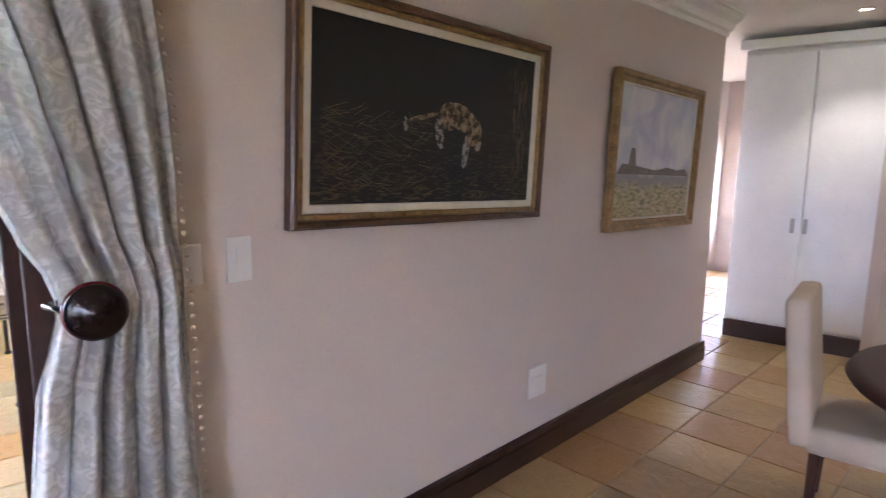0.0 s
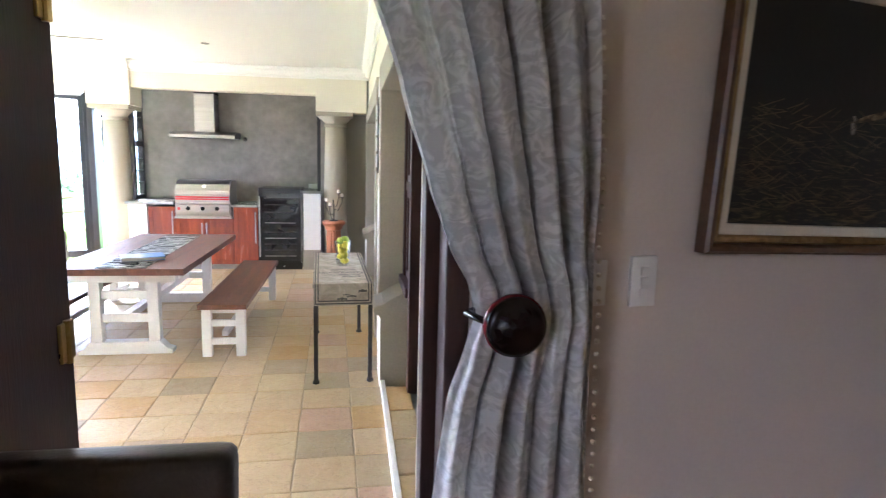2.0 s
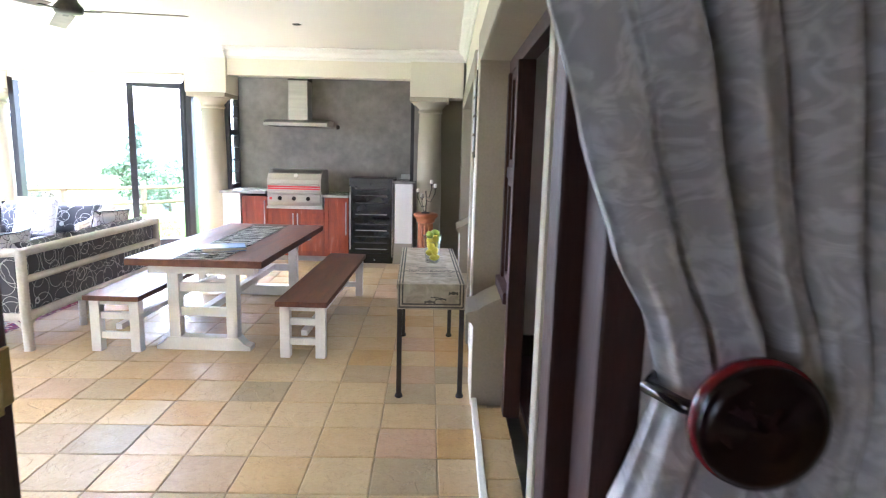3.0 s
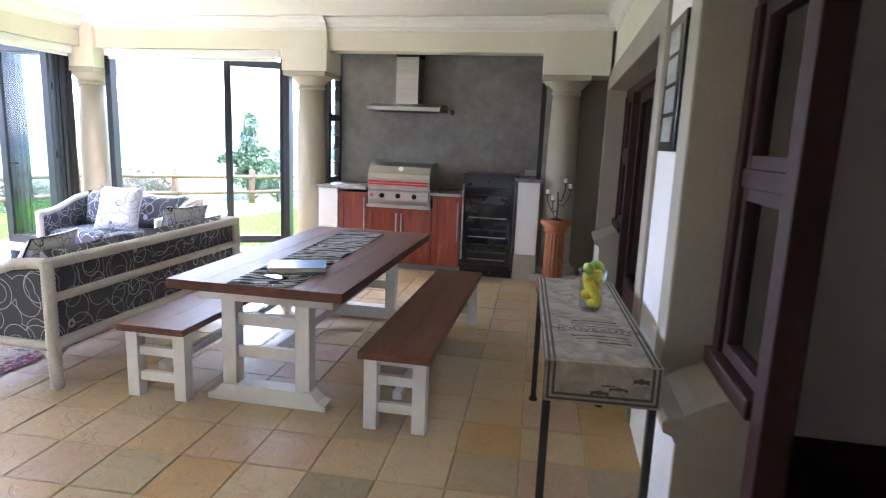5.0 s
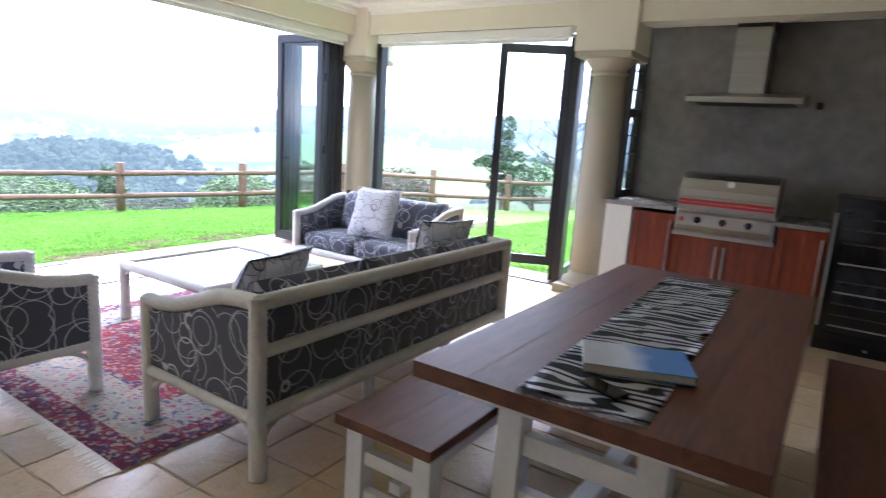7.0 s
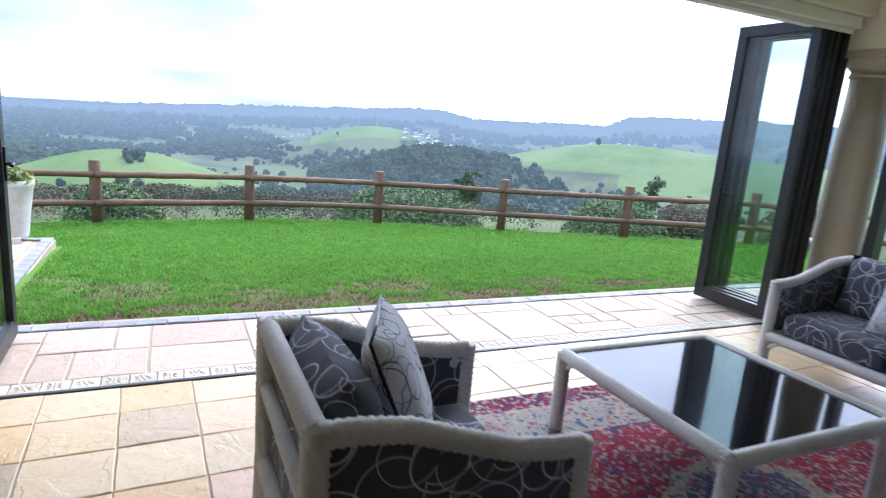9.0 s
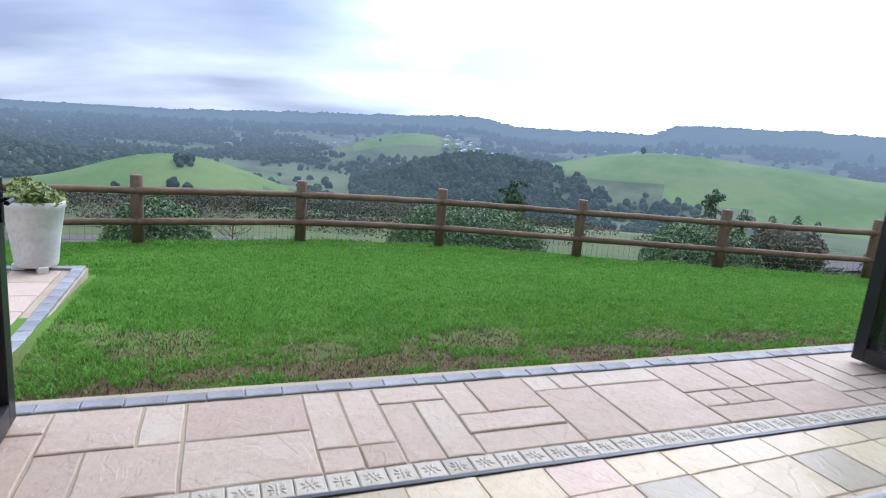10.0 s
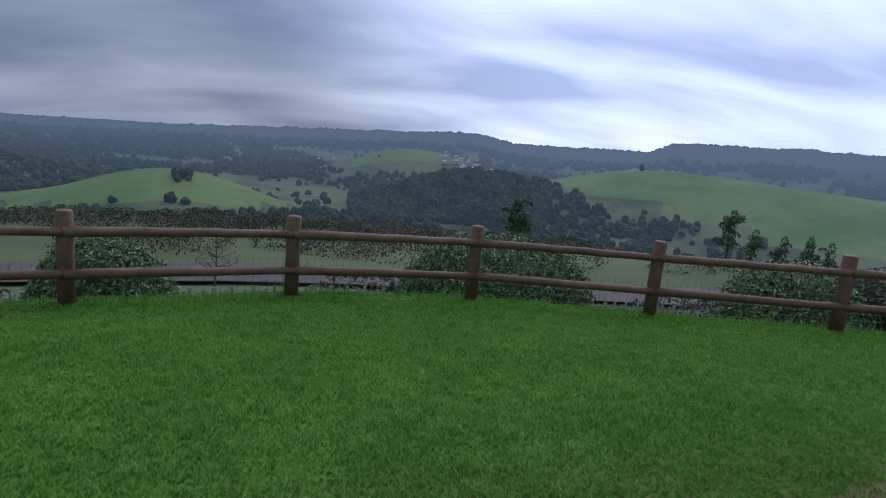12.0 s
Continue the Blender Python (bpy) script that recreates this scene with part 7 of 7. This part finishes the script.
def far_clumps(name, places, mat, label):
    vs, fs = [], []
    done = 0
    for x, y, z, s, hgt in places:
        pv, pf = (BV, BF) if math.hypot(x, y) < 600 else (BV1, BF1)
        jit = 1 + 0.45 * (rng.random((len(pv), 1)) - 0.5)
        vs.append(pv * jit * np.array([s, s, hgt]) + np.array([x, y, z + hgt * 0.6]))
        fs.append(pf + done)
        done += len(pv)
    me = bpy.data.meshes.new(name)
    me.from_pydata(np.concatenate(vs).tolist(), [], np.concatenate(fs).tolist())
    me.materials.append(mat)
    ob = new(name, me)
    ob.location = GC
    return tagged(ob, label, "woods", "", "stuff")


def in_field(x, y):
    for j in (0, 1, 2, 4):
        ha, hr, hz, wx, wy = HILLS[j]
        c, s = math.cos(radians(ha)), math.sin(radians(ha))
        u, v2 = -x * s + y * c, x * c + y * s - hr
        if (u / wx) ** 2 + (v2 / wy) ** 2 < 1.1:
            return True
    return False


places = []
while len(places) < 15000:
    a, r = 100 + 110 * rng.random(), 210 + 1500 * rng.random() ** 1.3
    x, y = r * math.cos(radians(a)), r * math.sin(radians(a))
    belt = noise.noise((x * 0.006, y * 0.006, 8.0)) + 0.5 * noise.noise((x * 0.02, y * 0.02, 2.0))
    wood_hill = abs(a - 159) < 9 and 470 < r < 680
    if in_field(x, y) and rng.random() > 0.0012:
        continue
    if belt < (-0.12 if a > 183 and r > 480 else 0.0) and not wood_hill and rng.random() > 0.03:
        continue
    s = rng.uniform(1.5, 3.4) * (0.5 + r / 800)
    z = country_z(a, r) if r > 60 else -5
    places.append((x, y, z, s, s * rng.uniform(0.8, 1.5)))
for _ in range(3200):
    a, r = 158.5 + 9.5 * (2 * rng.random() - 1), 455 + 190 * rng.random()
    x, y = r * math.cos(radians(a)), r * math.sin(radians(a))
    if not in_field(x, y):
        s = rng.uniform(1.6, 3.0)
        places.append((x, y, country_z(a, r), s, s * rng.uniform(1.0, 1.7)))
# a clump on the crest of the green hill and conifers at its foot
for a0, r0, n, hi in ((183.2, 408, 14, 1.1), (180.8, 300, 12, 1.9), (186.5, 320, 10, 1.0), (178.5, 310, 8, 1.2)):
    for _ in range(n):
        a, r = a0 + rng.normal() * 0.35, r0 + rng.normal() * 4
        s = rng.uniform(1.6, 2.8)
        places.append((r * math.cos(radians(a)), r * math.sin(radians(a)), country_z(a, r), s, s * hi))
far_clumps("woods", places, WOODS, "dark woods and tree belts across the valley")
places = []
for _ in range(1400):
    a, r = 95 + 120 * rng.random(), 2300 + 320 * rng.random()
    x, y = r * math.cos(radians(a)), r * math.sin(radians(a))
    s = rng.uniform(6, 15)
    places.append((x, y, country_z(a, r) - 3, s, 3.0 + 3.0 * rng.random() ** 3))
far_clumps("ridge_woods", places, WOODS, "far ridge trees with haze painted in")
places = []
for a0, r0, n in ((158, 830, 22), (151, 1050, 14), (140, 1500, 26), (131, 1300, 34), (168, 1250, 10), (176, 1100, 8)):
    for _ in range(n):
        a, r = a0 + rng.normal() * 2.0, r0 + rng.normal() * 40
        places.append((r * math.cos(radians(a)), r * math.sin(radians(a)), country_z(a, r), rng.uniform(3, 7), rng.uniform(1.5, 2.6)))
vs, fs = [], []
for x, y, z, s, h in places:
    b0 = len(vs)
    for zz, k in ((0, 1.0), (h, 1.0)):
        vs += [(x - s * k, y - s * 0.7, z + zz + 3), (x + s * k, y - s * 0.7, z + zz + 3), (x + s * k, y + s * 0.7, z + zz + 3), (x - s * k, y + s * 0.7, z + zz + 3)]
    vs += [(x - s, y, z + h * 1.7 + 3), (x + s, y, z + h * 1.7 + 3)]
    fs += [(b0, b0 + 1, b0 + 5, b0 + 4), (b0 + 1, b0 + 2, b0 + 6, b0 + 5), (b0 + 2, b0 + 3, b0 + 7, b0 + 6), (b0 + 3, b0, b0 + 4, b0 + 7), (b0 + 4, b0 + 5, b0 + 9, b0 + 8), (b0 + 6, b0 + 7, b0 + 8, b0 + 9), (b0 + 5, b0 + 6, b0 + 9), (b0 + 7, b0 + 4, b0 + 8)]
me = bpy.data.meshes.new("far_houses")
me.from_pydata(vs, [], fs)
me.materials.append(HOUSES)
fh = new("far_houses", me)
fh.location = GC
tagged(fh, "clusters of pale houses far across the valley", "houses", "", "stuff")
# pale highway on the far slope
bm = bmesh.new()
prev = None
for k in range(10):
    r, a = 720 + 55 * k, 150.3 - 0.25 * k
    pr = []
    for off in (-9, 9):
        aa = a + math.degrees(off / r)
        pr.append(bm.verts.new((r * math.cos(radians(aa)), r * math.sin(radians(aa)), country_z(a, r) + 6)))
    if prev:
        bm.faces.new((prev[0], prev[1], pr[1], pr[0]))
    prev = pr
hw = solid("far_road", bm, HOUSES, "pale motorway climbing the far slope", "road")
hw.location = GC

# planter on its paved pad
pot = thing("planter", pose(-9.52, 3.02, -0.055), "tall tapered pale stone planter", "planter")
part("body", lathe([(0.165, 0.05), (0.17, 0.06), (0.195, 0.30), (0.235, 0.57), (0.25, 0.59), (0.25, 0.635), (0.24, 0.645), (0.215, 0.635), (0.205, 0.57)], 36), POTCLAY, pot, smooth=True)
for k in range(3):
    a = k * 2.094 + 0.5
    part("foot", box(-0.05, 0.05, -0.04, 0.04, 0, 0.06, 0.01, m=pose(0.14 * math.cos(a), 0.14 * math.sin(a), 0, 0, 0, math.degrees(a))), POTCLAY, pot)
part("soil", lathe([(0.01, 0.59), (0.21, 0.59), (0.21, 0.58)], 24), SOIL, pot)
pl2 = thing("potted_plant", pose(-9.52, 3.02, 0.55), "yellow-green succulent plant filling the planter", "plant")
cs = [(0, 0, 0.03, 0.25, 0.25, 0.11), (0.12, 0.06, 0.08, 0.14, 0.14, 0.11), (-0.1, -0.08, 0.09, 0.14, 0.14, 0.12)]
me = leaf_cloud(cs, 900, 0.032, 31)
me.materials.append(LEAF_LIGHT)
lv = new("leaves", me)
lv.parent = pl2
part("stems", mound(cs, 0.8), LEAF, pl2, smooth=True)

# concrete garden bench far along the lawn
gb = thing("garden_bench", pose(-9.0, 14.6, lawn_z(-9.0, 14.6), 0, 0, 62), "mossy grey concrete garden bench on the lawn", "bench")
part("seat", box(-0.2, 0.2, -0.6, 0.6, 0.40, 0.47, 0.02), KERB, gb)
for s in (-1, 1):
    part("support", extrude_profile([(-0.06, 0), (0.06, 0), (0.05, 0.15), (0.035, 0.25), (0.07, 0.40), (-0.07, 0.40), (-0.035, 0.25), (-0.05, 0.15)], 0.3, pose(-0.15, s * 0.42, 0)), KERB, gb)

# ---- floor and paving pieces ----
def tile_mesh(name, w, l, h, mat, bevel=0.006, wob=0.003, seed=0):
    """One stone with worn, slightly uneven edges, its top at z 0."""
    rng2 = random.Random(seed)
    bm = bmesh.new()
    n = 3
    ring_lo, ring_mid, ring_top = [], [], []
    edge = []
    for a, c in (((-w, -l), (w, -l)), ((w, -l), (w, l)), ((w, l), (-w, l)), ((-w, l), (-w, -l))):
        for k in range(n):
            f = k / n
            edge.append((a[0] + (c[0] - a[0]) * f, a[1] + (c[1] - a[1]) * f))
    for x, y in edge:
        x, y = x + rng2.uniform(-wob, wob), y + rng2.uniform(-wob, wob)
        dz = rng2.uniform(-0.001, 0.0015)
        ring_mid.append(bm.verts.new((x, y, -bevel * 0.7)))
        ring_lo.append(bm.verts.new((x, y, -h)))
        ring_top.append(bm.verts.new((x * (1 - bevel / w), y * (1 - bevel / l), dz)))
    m = len(edge)
    for a, c in ((ring_lo, ring_mid), (ring_mid, ring_top)):
        for k in range(m):
            q = (k + 1) % m
            bm.faces.new((a[k], a[q], c[q], c[k]))
    bm.faces.new(ring_top)
    bmesh.ops.recalc_face_normals(bm, faces=bm.faces)
    me = bpy.data.meshes.new(name)
    bm.to_mesh(me)
    bm.free()
    me.materials.append(mat)
    return me


def place_piece(name, me, parent, x, y, z, rz=0.0):
    ob = new(name, me)
    ob.parent = parent
    ob.location, ob.rotation_euler = (x, y, z), (random.uniform(-0.003, 0.003), random.uniform(-0.003, 0.003), radians(rz))
    return ob


def joined(name, items, parent, mat, label):
    vs, fs = [], []
    for me, x, y, z, rz in items:
        b0, c, s = len(vs), math.cos(radians(rz)), math.sin(radians(rz))
        vs += [(x + c * v.co.x - s * v.co.y, y + s * v.co.x + c * v.co.y, z + v.co.z) for v in me.vertices]
        fs += [tuple(b0 + i for i in p.vertices) for p in me.polygons]
    me = bpy.data.meshes.new(name)
    me.from_pydata(vs, [], fs)
    me.materials.append(mat)
    ob = new(name, me)
    ob.parent = parent
    return tagged(ob, label, "", "", "stuff")


# patio: square sandstone tiles on a 0.335 m pitch, laid at a slight turn to the walls
PITX, PITY, TURN = 0.333, 0.345, 1.8
kinds = [tile_mesh("tile", PITX / 2 - 0.0025, PITY / 2 - 0.0025, 0.03, STONE, 0.005, 0.003, k) for k in range(8)]
rest = []
count = 0
tc, ts = math.cos(radians(TURN)), math.sin(radians(TURN))
for i in range(-19, 6):
    for k in range(-8, 18):
        u, w = PITX * (i + 0.5), PITY * (k + 0.5)
        x, y = 0.085 + tc * u - ts * w, 4.457 + ts * u + tc * w
        if not (-5.53 - PITX / 2 + 0.03 < x < 1.36 and YB - 0.05 < y < 9.95):
            continue
        if x - PITX / 2 < -5.53:
            wide = x + PITX / 2 + 5.53
            rest.append((tile_mesh("tile", wide / 2 - 0.0025, PITY / 2 - 0.0025, 0.03, STONE, 0.004, 0.002, 90 + k), -5.53 + wide / 2, y, -0.001, TURN))
            continue
        z = random.uniform(-0.002, 0.001)
        me, rz = random.choice(kinds), TURN + random.choice((0, 180))
        if 3.0 < y < 8.4 and -4.4 < x < 1.4 and count < 298:
            place_piece("tile", me, patio_floor, x, y, z, rz)
            count += 1
        else:
            rest.append((me, x, y, z, rz))
joined("tiles", rest, patio_floor, STONE, "worn sandstone tiles")
thr = thing("threshold", pose(0, 0, 0), "raised sandstone threshold before the glazed doors", "threshold", "", "structure")
big = tile_mesh("tile", 0.085, 0.2, 0.05, STONE, 0.006, 0.002, 40)
for k in range(5):
    place_piece("tile", big, thr, 1.42, 2.85 + 0.41 * k, 0.05)

# room floor tiles, laid square to the angled wall
rk = [tile_mesh("tile", 0.196, 0.196, 0.02, ROOMTILE, 0.004, 0.002, 50 + k) for k in range(4)]
room_floor = bpy.data.objects["room_floor"]
rest, count = [], 0
for i in range(-12, 19):
    for k in range(-14, 1):
        p = along(0.2 + 0.4 * i, -0.2 + 0.4 * k)
        if not (-3.1 < p.x < 9.1 and -4.1 < p.y) or (p.x < 1.6 and p.y > 1.8):
            continue
        item = (random.choice(rk), p.x, p.y, ROOM_Z, ANG + random.choice((0, 90, 180)))
        if 2.4 < p.x < 6.6 and -0.2 < p.y and count < 120:
            place_piece("tile", item[0], room_floor, *item[1:])
            count += 1
        else:
            rest.append(item)
for i in range(9, 19):
    for k in range(1, 6):
        p = along(0.2 + 0.4 * i, -0.2 + 0.4 * k)
        rest.append((random.choice(rk), p.x, p.y, ROOM_Z, ANG))
joined("tiles", rest, room_floor, ROOMTILE, "amber stone floor tiles")

# garden paving: mixed rectangles in courses between the doors and the brick edge
PZ = -0.012
paving = solid("pavement", box(-6.70, -5.60, -3.0, 14.0, -0.16, -0.022), GROUT, "pale pink stone paving beside the lawn", "pavement")
cache = {}


def pave(w, l):
    key = (round(w, 2), round(l, 2))
    if key not in cache:
        cache[key] = tile_mesh("paving_stone", key[0] / 2 - 0.006, key[1] / 2 - 0.006, 0.04, PAVE, 0.007, 0.004, int(key[0] * 1000 + key[1] * 100))
    return cache[key]


count, rest = 0, []
y = -2.6
while y < 13.6:
    h = random.choice((0.40, 0.60, 0.60))
    x = -6.52
    cols = random.choice(([0.4, 0.4], [0.2, 0.6], [0.6, 0.2], [0.4, 0.2, 0.2]))
    for w in cols:
        yy = y
        cuts = random.choice(([h], [0.2, h - 0.2], [h - 0.2, 0.2])) if w < 0.6 or h < 0.5 else [h]
        if w == 0.2:
            cuts = [0.2] * int(round(h / 0.2)) if random.random() < 0.5 else [h]
        for c in cuts:
            item = (pave(w, c), x + w / 2, yy + c / 2, PZ + random.uniform(-0.003, 0.002), 0)
            if 2.5 < yy < 12 and count < 250:
                place_piece("paving_stone", item[0], paving, *item[1:])
                count += 1
            else:
                rest.append(item)
            yy += c
        x += w
    y += h
if rest:
    joined("paving_stones", rest, paving, PAVE, "pale pink paving stones")
# relief border tiles along the sill: a raised rim and a leaf rosette on each
dk = [tile_mesh("border_tile", 0.066, 0.066, 0.03, DECOR, 0.006, 0.0015, 70 + k) for k in range(2)]
for k in range(58):
    place_piece("border_tile", dk[k % 2], paving, -5.632, 2.6 + 0.137 * k, -0.001)
rosette = bmesh.new()
for k in range(58):
    cy = 2.6 + 0.137 * k
    for j in range(8):
        a = j * 0.785 + (k % 2) * 0.39
        r = 0.034 if j % 2 else 0.026
        bmesh.ops.create_icosphere(rosette, subdivisions=1, radius=0.012, matrix=pose(-5.632 + r * math.cos(a), cy + r * math.sin(a), -0.002, 0, 0, math.degrees(a)) @ Matrix.Diagonal((1.5, 0.6, 0.55, 1)))
    bmesh.ops.create_icosphere(rosette, subdivisions=1, radius=0.011, matrix=pose(-5.632, cy, -0.002) @ Matrix.Diagonal((1, 1, 0.6, 1)))
ros = part("border_relief", rosette, DECOR, paving)
tagged(ros, "raised leaf relief on the border tiles", "", "", "stuff")
# brick edge to the lawn
bk = [tile_mesh("edge_brick", 0.048, 0.098, 0.06, KERB, 0.006, 0.003, 80 + k) for k in range(3)]
for k in range(60):
    place_piece("edge_brick", bk[k % 3], paving, -6.585 + 0.003 * math.sin(k), 1.6 + 0.2 * k, -0.008 + random.uniform(-0.003, 0.003))
# pad with the planter
pad = solid("pavement_pad", box(-9.66, -6.7, 0.6, 3.40, -0.3, -0.075, 0.01), GROUT, "paved pad with a grey kerb beside the lawn", "pavement")
for i in range(7):
    for k in range(6):
        place_piece("paving_stone", pave(0.4, 0.4), pad, -9.3 + 0.4 * i, 3.02 - 0.4 * k, -0.058)
for i in range(15):
    place_piece("edge_brick", bk[i % 3], pad, -9.56 + 0.2 * i, 3.335, -0.052, 90)
for k in range(13):
    place_piece("edge_brick", bk[k % 3], pad, -9.60, 3.2 - 0.2 * k, -0.052)
